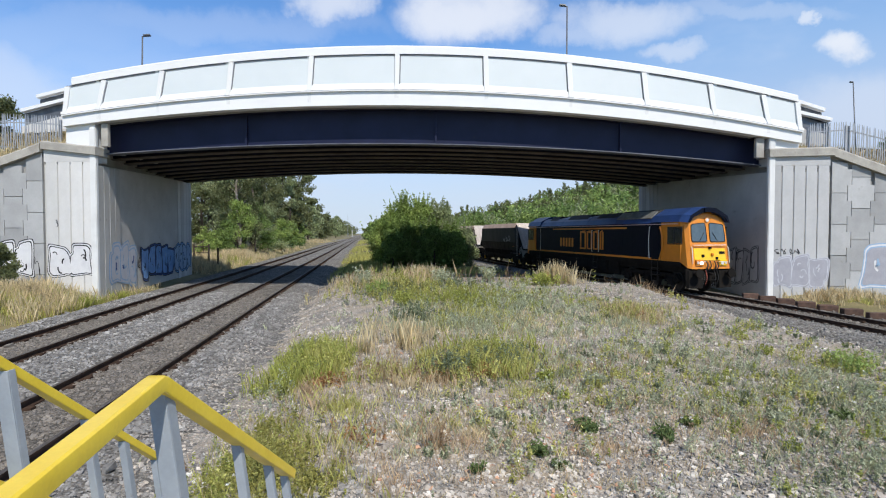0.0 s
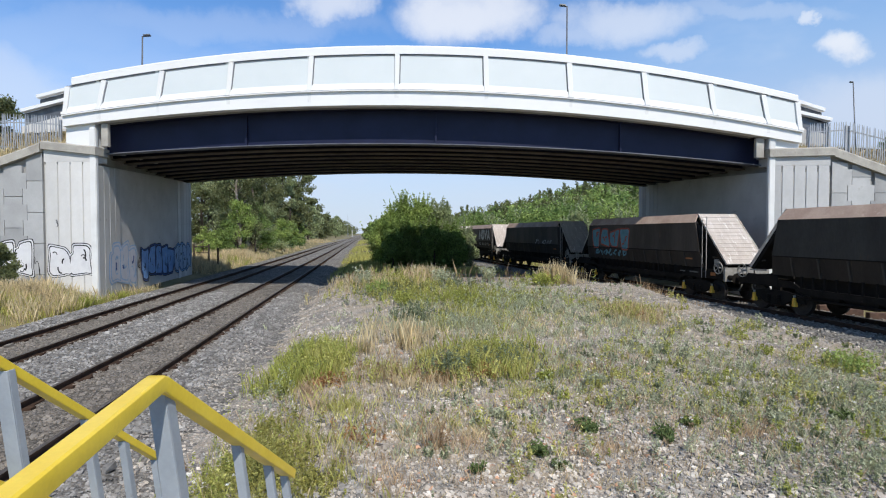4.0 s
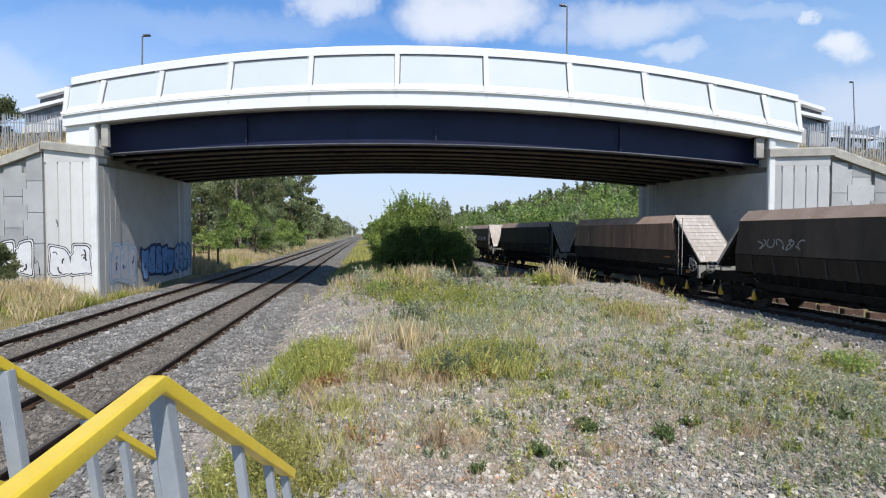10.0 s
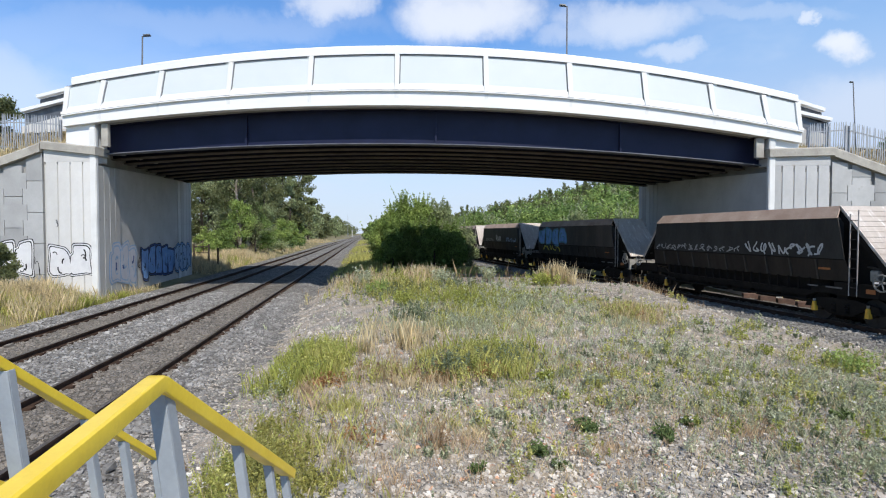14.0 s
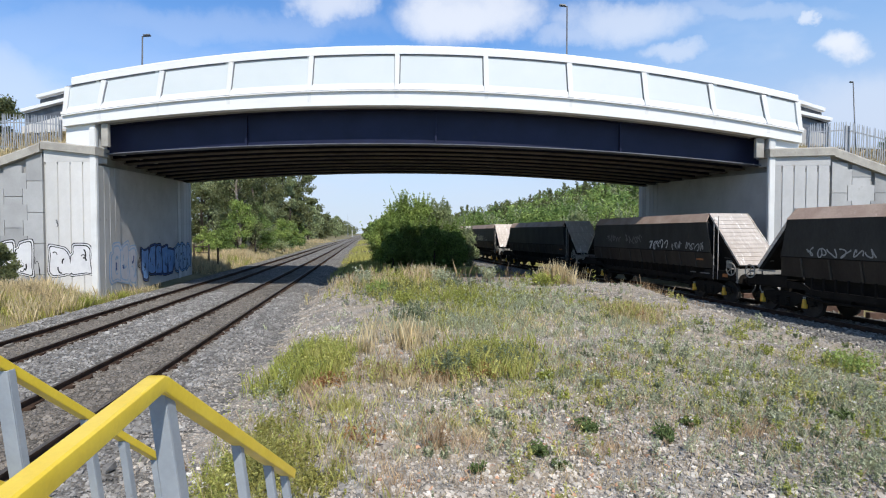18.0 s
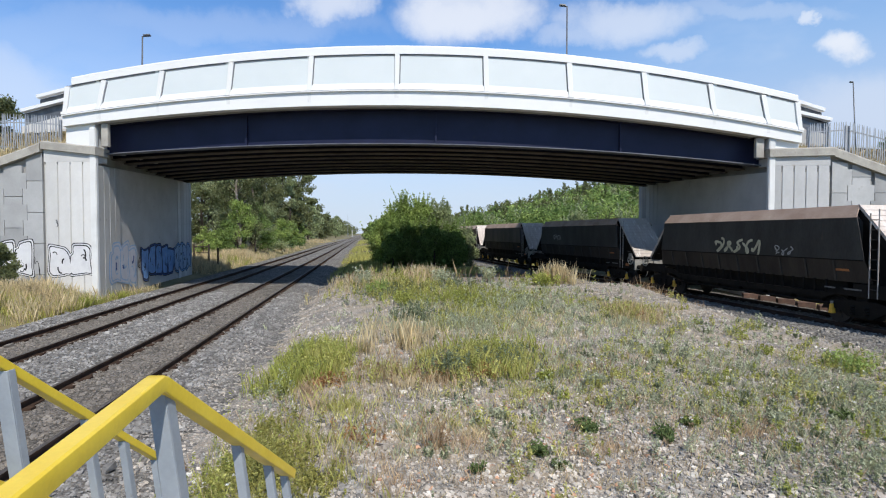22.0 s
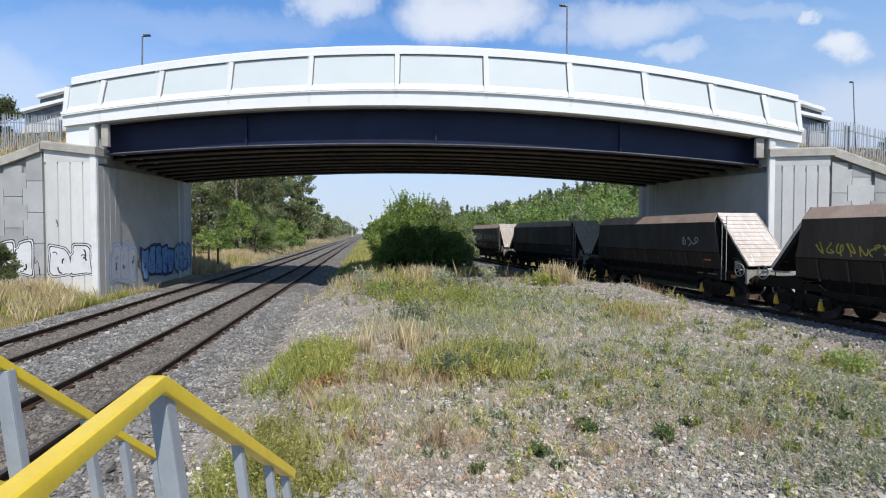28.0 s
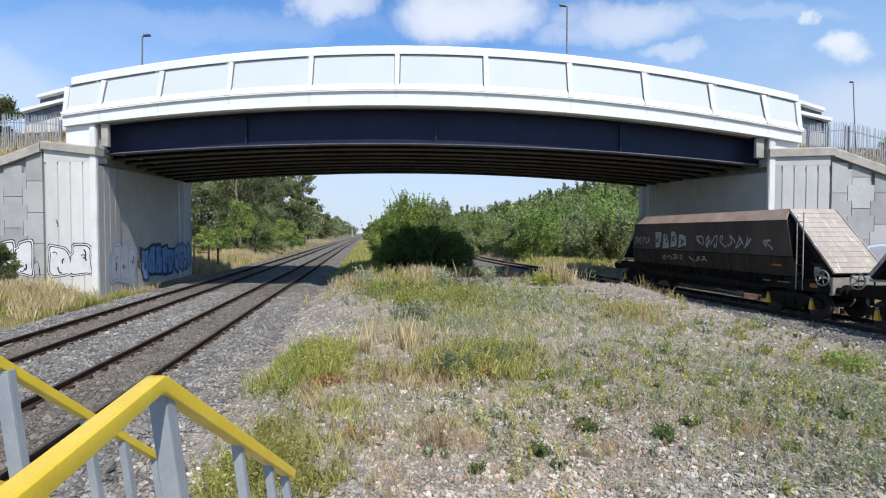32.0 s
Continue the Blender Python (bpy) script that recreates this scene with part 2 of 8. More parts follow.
def bar(bm, a, b, w, h=None, up=(0, 0, 1)):
    """A square or flat bar from a to b, w wide and h high."""
    a, b, h = Vector(a), Vector(b), h or w
    d = (b - a).normalized()
    side = d.cross(Vector(up))
    side = side.normalized() if side.length > 1e-4 else Vector((1, 0, 0))
    top = side.cross(d)
    v = [bm.verts.new(p + side * i * w / 2 + top * j * h / 2) for p in (a, b) for i, j in ((-1, -1), (1, -1), (1, 1), (-1, 1))]
    for f in ((0, 1, 2, 3), (7, 6, 5, 4), (0, 4, 5, 1), (1, 5, 6, 2), (2, 6, 7, 3), (3, 7, 4, 0)):
        bm.faces.new([v[i] for i in f])


def rod(bm, a, b, r, r2=None, n=10, caps=True):
    """A round bar from a to b."""
    a, b, r2 = Vector(a), Vector(b), r if r2 is None else r2
    q = (b - a).to_track_quat("Z", "Y").to_matrix()
    ring = [[bm.verts.new(p + q @ Vector((k * math.cos(t), k * math.sin(t), 0))) for t in [2 * math.pi * i / n for i in range(n)]] for p, k in ((a, r), (b, r2))]
    for i in range(n):
        bm.faces.new((ring[0][i], ring[0][(i + 1) % n], ring[1][(i + 1) % n], ring[1][i])).smooth = True
    if caps:
        bm.faces.new(ring[0][::-1])
        bm.faces.new(ring[1])


def extrude(bm, outline, axis, lo, hi):
    """A prism: the outline (pairs) stands across the axis 'x', 'y' or 'z' and runs from lo to hi."""
    def at(p, k):
        return {"x": (k, p[0], p[1]), "y": (p[0], k, p[1]), "z": (p[0], p[1], k)}[axis]
    r = [[bm.verts.new(at(p, k)) for p in outline] for k in (lo, hi)]
    n = len(outline)
    for i in range(n):
        bm.faces.new((r[0][i], r[0][(i + 1) % n], r[1][(i + 1) % n], r[1][i]))
    bm.faces.new(r[0][::-1])
    bm.faces.new(r[1])


def sweep(bm, points, outline, up=(0, 0, 1)):
    """An outline (side, height pairs) carried along a line of points; the ends are closed."""
    pts = [Vector(p) for p in points]
    rings = []
    for i, p in enumerate(pts):
        d = (pts[min(i + 1, len(pts) - 1)] - pts[max(i - 1, 0)]).normalized()
        side = d.cross(Vector(up)).normalized()
        top = side.cross(d)
        rings.append([bm.verts.new(p + side * a + top * b) for a, b in outline])
    n = len(outline)
    for r, s in zip(rings, rings[1:]):
        for i in range(n):
            bm.faces.new((r[i], r[(i + 1) % n], s[(i + 1) % n], s[i]))
    bm.faces.new(rings[0][::-1])
    bm.faces.new(rings[-1])


def pipe(bm, pts, r, up=(0, 1, 0)):
    """A bent round bar through points."""
    sweep(bm, pts, [(r * math.cos(t), r * math.sin(t)) for t in [2 * math.pi * i / 8 for i in range(8)]], up)


def loft(bm, rings, close=True):
    """Skin over rings of equal count; both ends closed."""
    rr = [[bm.verts.new(p) for p in r] for r in rings]
    n = len(rr[0])
    for r, s in zip(rr, rr[1:]):
        for i in range(n):
            bm.faces.new((r[i], r[(i + 1) % n], s[(i + 1) % n], s[i]))
    if close:
        bm.faces.new(rr[0][::-1])
        bm.faces.new(rr[-1])


def soften(bm, width=0.01, segments=2, angle=30):
    bmesh.ops.recalc_face_normals(bm, faces=bm.faces)
    edges = [e for e in bm.edges if len(e.link_faces) == 2 and e.calc_face_angle(0) > radians(angle)]
    bmesh.ops.bevel(bm, geom=edges, offset=width, segments=segments, affect="EDGES", clamp_overlap=True)


def data_of(name, bm, mat, recalc=True):
    if recalc:
        bmesh.ops.recalc_face_normals(bm, faces=bm.faces)
    me = bpy.data.meshes.new(name)
    bm.to_mesh(me)
    bm.free()
    me.materials.append(mat)
    return me


def part(name, bm, mat, parent=None, label="", at=None):
    """One mesh object from bm, under a thing or a part."""
    ob = new(name, data_of(name, bm, mat))
    ob.parent = parent
    if at is not None:
        ob.matrix_basis = at
    if label:
        ob["label"] = label
    return ob


def piece(name, me, parent, m):
    """One more object on a mesh that is shared between alike pieces."""
    ob = new(name, me)
    ob.parent = parent
    ob.matrix_basis = m
    return ob


def thing(name, label, category, at=None, group="", kind=""):
    ob = tagged(new(name), label, category, group, kind)
    ob.empty_display_size = 0.3
    if at is not None:
        ob.matrix_basis = at
    return ob


def sheet(name, verts, faces, mat, parent=None, label="", smooth=False):
    """A mesh object from arrays: faces all of one size."""
    verts, faces = np.asarray(verts, np.float32), np.asarray(faces, np.int32)
    me = bpy.data.meshes.new(name)
    k = faces.shape[1]
    me.vertices.add(len(verts))
    me.vertices.foreach_set("co", verts.ravel())
    me.loops.add(faces.size)
    me.loops.foreach_set("vertex_index", faces.ravel())
    me.polygons.add(len(faces))
    me.polygons.foreach_set("loop_start", np.arange(0, faces.size, k, dtype=np.int32))
    if smooth:
        me.polygons.foreach_set("use_smooth", np.ones(len(faces), bool))
    me.update(calc_edges=True)
    me.materials.append(mat)
    ob = new(name, me)
    ob.parent = parent
    if label:
        ob["label"] = label
    return ob


# ---- plan of the lines ----
# Two main tracks run straight away, leaning 0.1447 m to the west for each metre north.
LEAN = 0.1447
MAIN = (-5.2, -9.03)
GAUGE = 0.75


# The freight line is a slow bend east of them; its centre line by steps.
LY = np.linspace(-140.0, 330.0, 4701)
q_ = LY - 30.0
slope_ = np.clip(-0.20986 - 2 * 0.0043623 * q_ + 3 * 0.000133185 * q_ * q_, -0.34, -0.17)
LX = np.cumsum(slope_) * (LY[1] - LY[0])
LX += 10.768 + 0.75 - np.interp(30.0, LY, LX)
LS = np.cumsum(np.hypot(np.gradient(LX), np.gradient(LY)))
LS -= np.interp(30.0, LY, LS)


def line_x(y):
    return np.interp(y, LY, LX)


def line_at(s):
    """Place on the freight line, s metres north of the bridge along it."""
    y = np.interp(s, LS, LY)
    return Vector((float(np.interp(y, LY, LX)), float(y), 0.0))


def smooth(v, lo, hi):
    k = np.clip((v - lo) / (hi - lo), 0, 1)
    return k * k * (3 - 2 * k)


def wave(x, y, seed=0.0):
    """Gentle unevenness of the ground."""
    return (np.sin(x * 1.3 + seed) * np.cos(y * 1.1 + seed * 2) + 0.6 * np.sin(x * 2.9 + y * 1.7 + seed) + 0.4 * np.sin(x * 5.3 - y * 4.1 + seed * 3)) / 2


def ground_z(x, y):
    m, n = x + LEAN * y, x - line_x(y)
    z = np.full_like(x, -0.42)
    # ballast beds
    z = np.maximum(z, -0.42 + 0.265 * smooth(m, -12.3, -11.2) * (1 - smooth(m, -3.5, -2.5)))
    off = np.minimum(np.abs(m - MAIN[0]), np.abs(m - MAIN[1]))
    z = z + (0.035 + 0.045 * wave(x * 1.7, y * 0.9, 5.0)) * smooth(off, 1.0, 1.5) * smooth(m, -11.6, -10.8) * (1 - smooth(m, -3.9, -3.1)) * (y > 2)
    z = np.maximum(z, -0.42 + 0.27 * smooth(n, -2.9, -1.8) * (1 - smooth(n, 1.8, 2.9)))
    # stony island between the lines, rising towards the bridge
    top = 0.10 + 0.42 * smooth(y, 8, 25) - 0.55 * smooth(y, 29, 36)
    isle = smooth(m, -3.1, -0.9) * (1 - smooth(n, -4.6, -2.3)) * smooth(x, -40, -6)
    z = z + (top + 0.32 + 0.035 * wave(x, y)) * isle
    # heap of spent ballast at the crest
    z = z + 0.24 * np.exp(-((x - 8.5) / 1.5) ** 2 - ((y - 23.4) / 2.0) ** 2)
    # verge west of the main line
    z = z + (0.75 + 0.4 * smooth(-m, 16, 30) + 0.06 * wave(x, y, 1.0)) * smooth(-m, 12.2, 15.0)
    # verge east of the freight line, and the wooded hill beyond
    z = z + (0.36 + 0.05 * wave(x, y, 2.0)) * smooth(n, 2.9, 4.6)
    hill = smooth(x + 0.10 * y, 5, 95) * smooth(y, 55, 150) * (1 - smooth(y, 420, 700)) * (1 - smooth(x, 300, 500))
    z = z + 16.2 * hill
    return z


def grid_axis(lo, hi, fine_lo, fine_hi, step, growth=1.12):
    v = list(np.arange(fine_lo, fine_hi + 1e-6, step))
    s = step
    while v[-1] < hi:
        s *= growth
        v.append(v[-1] + s)
    s = step
    while v[0] > lo:
        s *= growth
        v.insert(0, v[0] - s)
    return np.array(v)


def gravel_material(name, tones, scale, bump=0.8, depth=0.03, soil=None):
    """Loose stones: each cell its own tone, dark gaps, some soil and dust between."""
    m = bpy.data.materials.new(name)
    m.use_nodes = True
    n, l = m.node_tree.nodes, m.node_tree.links
    b = n["Principled BSDF"]
    b.inputs["Roughness"].default_value = 0.95
    co = n.new("ShaderNodeTexCoord")
    v = n.new("ShaderNodeTexVoronoi")
    v.inputs["Scale"].default_value = scale
    v.distance = "MANHATTAN"
    l.new(co.outputs["Object"], v.inputs["Vector"])
    r = n.new("ShaderNodeValToRGB")
    r.color_ramp.interpolation = "CONSTANT"
    while len(r.color_ramp.elements) < len(tones):
        r.color_ramp.elements.new(0.5)
    for i, (e, c) in enumerate(zip(r.color_ramp.elements, tones)):
        e.position, e.color = i / len(tones), (*c, 1)
    sp = n.new("ShaderNodeSeparateColor")
    l.new(v.outputs["Color"], sp.inputs[0])
    l.new(sp.outputs[0], r.inputs[0])
    gap = n.new("ShaderNodeMapRange")
    gap.inputs[1].default_value, gap.inputs[2].default_value, gap.inputs[3].default_value, gap.inputs[4].default_value = 0.40, 0.95, 1.0, 0.62
    l.new(v.outputs["Distance"], gap.inputs[0])
    big = n.new("ShaderNodeTexNoise")
    big.inputs["Scale"].default_value, big.inputs["Detail"].default_value = 0.55, 6
    l.new(co.outputs["Object"], big.inputs["Vector"])
    bg = n.new("ShaderNodeMapRange")
    bg.inputs[1].default_value, bg.inputs[2].default_value, bg.inputs[3].default_value, bg.inputs[4].default_value = 0.3, 0.7, 0.78, 1.15
    l.new(big.outputs[0], bg.inputs[0])
    mu = n.new("ShaderNodeMath")
    mu.operation = "MULTIPLY"
    l.new(gap.outputs[0], mu.inputs[0])
    l.new(bg.outputs[0], mu.inputs[1])
    sc = n.new("ShaderNodeVectorMath")
    sc.operation = "SCALE"
    l.new(r.outputs[0], sc.inputs[0])
    mid = n.new("ShaderNodeTexNoise")
    mid.inputs["Scale"].default_value, mid.inputs["Detail"].default_value = 3.2, 3
    l.new(co.outputs["Object"], mid.inputs["Vector"])
    mr = n.new("ShaderNodeMapRange")
    mr.inputs[1].default_value, mr.inputs[2].default_value, mr.inputs[3].default_value, mr.inputs[4].default_value = 0.35, 0.65, 0.72, 1.25
    l.new(mid.outputs[0], mr.inputs[0])
    mm = n.new("ShaderNodeMath")
    mm.operation = "MULTIPLY"
    l.new(mu.outputs[0], mm.inputs[0])
    l.new(mr.outputs[0], mm.inputs[1])
    l.new(mm.outputs[0], sc.inputs["Scale"])
    colour = sc.outputs[0]
    if soil:
        patch = n.new("ShaderNodeTexNoise")
        patch.inputs["Scale"].default_value, patch.inputs["Detail"].default_value, patch.inputs["Roughness"].default_value = 0.9, 8, 0.75
        l.new(co.outputs["Object"], patch.inputs["Vector"])
        pm = n.new("ShaderNodeMapRange")
        pm.inputs[1].default_value, pm.inputs[2].default_value, pm.inputs[3].default_value, pm.inputs[4].default_value = 0.44, 0.60, 0.0, 0.8
        l.new(patch.outputs[0], pm.inputs[0])
        mx = n.new("ShaderNodeMix")
        mx.data_type = "RGBA"
        l.new(pm.outputs[0], mx.inputs["Factor"])
        l.new(colour, mx.inputs["A"])
        mx.inputs["B"].default_value = (*soil, 1)
        colour = mx.outputs["Result"]
    l.new(colour, b.inputs["Base Color"])
    bp = n.new("ShaderNodeBump")
    hgt = n.new("ShaderNodeMath")
    hgt.operation = "MULTIPLY_ADD"
    hgt.inputs[1].default_value = -0.7
    l.new(v.outputs["Distance"], hgt.inputs[0])
    l.new(sp.outputs[1], hgt.inputs[2])
    bp.inputs["Strength"].default_value, bp.inputs["Distance"].default_value = bump, depth
    l.new(hgt.outputs[0], bp.inputs["Height"])
    l.new(bp.outputs[0], b.inputs["Normal"])
    return m


STONE_TONES = ((0.396, 0.382, 0.352), (0.307, 0.293, 0.267), (0.515, 0.495, 0.461), (0.396, 0.332, 0.283), (0.248, 0.233, 0.21), (0.455, 0.441, 0.411), (0.337, 0.327, 0.307), (0.426, 0.366, 0.317))
BALLAST_TONES = ((0.28, 0.270, 0.256), (0.195, 0.187, 0.177), (0.36, 0.35, 0.334), (0.255, 0.232, 0.214), (0.145, 0.138, 0.13), (0.315, 0.305, 0.29))
M_GRAVEL = gravel_material("stony_ground", STONE_TONES, 40.0, 0.7, 0.02, soil=(0.42, 0.35, 0.26))
M_BALLAST = gravel_material("track_ballast", BALLAST_TONES, 22.0)
M_OILY = gravel_material("oily_ballast_between_rails", tuple((a * 0.80, b * 0.76, c * 0.71) for a, b, c in BALLAST_TONES), 24.0)
M_SOIL = material("dry_grassy_soil", (0.24, 0.20, 0.10), (0.16, 0.15, 0.065), 0.95, 0, 0.5, 14, 0.5, 0.04, (0.30, 0.25, 0.14), spread=0.25)
M_STONE = material("loose_stones", (0.60, 0.545, 0.485), (0.31, 0.275, 0.235), 0.9, 0, 3.4, 60, 0.3, 0.004, (0.46, 0.36, 0.30), per="stone", spread=0.12)
M_BSTONE = material("ballast_stones", (0.385, 0.372, 0.355), (0.15, 0.143, 0.134), 0.9, 0, 3.6, 60, 0.3, 0.004, (0.34, 0.26, 0.21), per="stone", spread=0.12)

M_OSTONE = material("oily_ballast_stones", (0.25, 0.225, 0.195), (0.175, 0.155, 0.135), 0.9, 0, 2.0, 60, 0.3, 0.004, (0.24, 0.19, 0.15), per="stone", spread=0.12)

# ---- ground: one sheet to the horizon ----
GX = grid_axis(-1600, 1600, -26, 26, 0.3)
GY = grid_axis(-400, 2600, 1, 48, 0.3)
gx, gy = np.meshgrid(GX, GY)
gz = ground_z(gx, gy)
nx, ny = len(GX), len(GY)
idx = np.arange(nx * ny).reshape(ny, nx)
quads = np.stack([idx[:-1, :-1], idx[:-1, 1:], idx[1:, 1:], idx[1:, :-1]], -1).reshape(-1, 4)
ground = sheet("ground", np.stack([gx, gy, gz], -1).reshape(-1, 3), quads, M_GRAVEL, smooth=True)
ground.data.materials.append(M_BALLAST)
ground.data.materials.append(M_SOIL)
ground.data.materials.append(M_OILY)
cx, cy = (GX[:-1] + GX[1:]) / 2, (GY[:-1] + GY[1:]) / 2
fx, fy = np.meshgrid(cx, cy)
fm, fn = fx + LEAN * fy, fx - line_x(fy)
rag = 0.35 * wave(fx * 2.1, fy * 1.7, 4.0)
zone = np.full(fx.shape, 2, np.int32)
zone[(fm > -3.0 + rag) & (fn < -2.4 + rag) & (fy < 40) & (fy > -30)] = 0
zone[(fm > -12.0 + rag) & (fm < -2.6 + rag)] = 1
zone[(np.abs(fn) < 2.6 + rag) & (fy < 200)] = 1
for m0 in MAIN:
    zone[np.abs(fm - m0) < 0.95] = 3
zone[(np.abs(fn) < 0.95) & (fy < 200)] = 3
ground.data.polygons.foreach_set("material_index", zone.ravel())
tagged(ground, "stony lineside ground with ballast beds, dry grass verges and a distant hill", "ground", kind="structure")

# ---- railway tracks ----
RAIL = [(-0.07, -0.159), (0.07, -0.159), (0.07, -0.140), (0.018, -0.120), (0.018, -0.052), (0.037, -0.040), (0.037, -0.005), (0.030, 0.0), (-0.030, 0.0), (-0.037, -0.005), (-0.037, -0.040), (-0.018, -0.052), (-0.018, -0.120), (-0.07, -0.140)]


def rail(points, parent):
    bm = bmesh.new()
    sweep(bm, points, RAIL)
    ob = part("rail", bm, M_RAIL, parent)
    ob.data.materials.append(M_RAILTOP)
    for f in ob.data.polygons:
        if f.normal.z > 0.7 and f.center.z > -0.01:
            f.material_index = 1
    return ob


def track(label, centre, ys, sleeper_mat, sleeper_ys, proud):
    tr = thing("railway_track", label, "railway track", group="railway tracks", kind="structure")
    for side in (-GAUGE, GAUGE):
        pts = []
        for y in ys:
            a, b = centre(y - 0.5), centre(y + 0.5)
            d = (b - a).normalized()
            pts.append(centre(y) + Vector((d.y, -d.x, 0)) * side)
        rail(pts, tr)
    bm = bmesh.new()
    extrude(bm, [(-0.13, -0.2), (0.13, -0.2), (0.13, 0.0), (0.10, 0.03), (-0.10, 0.03), (-0.13, 0.0)], "x", -1.27, 1.27)
    me = data_of("sleeper", bm, sleeper_mat)
    cb = bmesh.new()
    for y in sleeper_ys:
        a, b = centre(y - 0.5), centre(y + 0.5)
        p, turn = centre(y), math.degrees(math.atan2(b.y - a.y, b.x - a.x)) - 90
        m = pose(p.x, p.y, -0.176 + proud, 0, 0, turn + random.uniform(-0.8, 0.8))
        piece("sleeper", me, tr, m)
        for side in (-GAUGE, GAUGE):
            for k in (-1, 1):
                c = m @ Matrix.Translation((side + k * 0.11, 0, 0.03))
                box(cb, -0.07, 0.07, -0.075, 0.075, -0.02, 0.06, c)
    tagged(part("rail_clips", cb, M_RAIL, tr, "rusted rail clips"), kind="stuff")
    return tr


def straight(m):
    return lambda y: Vector((m - LEAN * y, y, 0.0))


LONG = [-60, -20, 0, 10, 20, 40, 80, 160, 320, 640]
for m0 in MAIN:
    track("straight main line track with rusty rails on grey ballast", straight(m0), LONG, M_SLEEPER, [4 + 0.65 * i for i in range(130)], -0.024)
track("curved freight line track with rusty rails on timber sleepers", lambda y: Vector((float(line_x(y)), y, 0.0)), [-60 + 2.5 * i for i in range(115)], M_TIMBER, [6 + 0.7 * i for i in range(95)], -0.005)


# ---- road bridge ----
def z_top(x):
    return 11.714 - 0.0292 * x - 0.00639 * x * x


def z_panel_top(x):
    return 11.306 - 0.0273 * x - 0.00622 * x * x


def z_panel_low(x):
    return 9.587 - 0.0269 * x - 0.00504 * x * x


def z_fascia(x):
    return 8.91 - 0.0267 * x - 0.00443 * x * x


def z_girder(x):
    return 7.236 - 0.01996 * x - 0.00295 * x * x


def band(bm, lo, hi, y0, y1, x0, x1, step=0.6):
    """A curved strip between two heights along x, y0 to y1 thick."""
    n = max(2, int((x1 - x0) / step))
    xs = [x0 + (x1 - x0) * i / n for i in range(n + 1)]
    loft(bm, [[(x, y0, lo(x)), (x, y1, lo(x)), (x, y1, hi(x)), (x, y0, hi(x))] for x in xs])


M_STAIN = material("run_off_stain", (0.74, 0.74, 0.73), (0.64, 0.64, 0.63), 0.9, 0, 4, 40, 0)
BX0, BX1, BY0, BY1 = -18.0, 17.0, 25.3, 40.3
bridge = thing("road_bridge", "white and navy steel road bridge humped over the railway", "bridge", kind="structure")
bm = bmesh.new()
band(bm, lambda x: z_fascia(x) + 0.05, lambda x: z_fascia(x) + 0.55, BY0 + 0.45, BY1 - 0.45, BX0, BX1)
part("deck_slab", bm, M_SHADED_SOFFIT, bridge, "concrete deck slab, coloured dark for the shade under it")
# underside bands: dim overhang shade is put into their dark concrete tone
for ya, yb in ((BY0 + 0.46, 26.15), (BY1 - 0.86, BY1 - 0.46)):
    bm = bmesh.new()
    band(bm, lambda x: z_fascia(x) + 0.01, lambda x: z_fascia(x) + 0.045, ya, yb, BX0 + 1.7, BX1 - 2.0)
    part("overhang_soffit", bm, M_CONC_DARK, bridge, "concrete underside of the deck edge, darkened for shade")
POSTS = (-16.29, -13.49, -10.16, -6.32, -2.19, 2.05, 6.05, 9.65, 12.85, 15.41)
SPLAY = -0.019
# Dark strips: shadow lines under coping, kick plate and beside posts, put in colour.
M_SHADOW_LINE = material("grey_shadow_line", (0.17, 0.18, 0.20), (0.12, 0.125, 0.14), 0.8, 0, 3, 40, 0.03, 0.001)
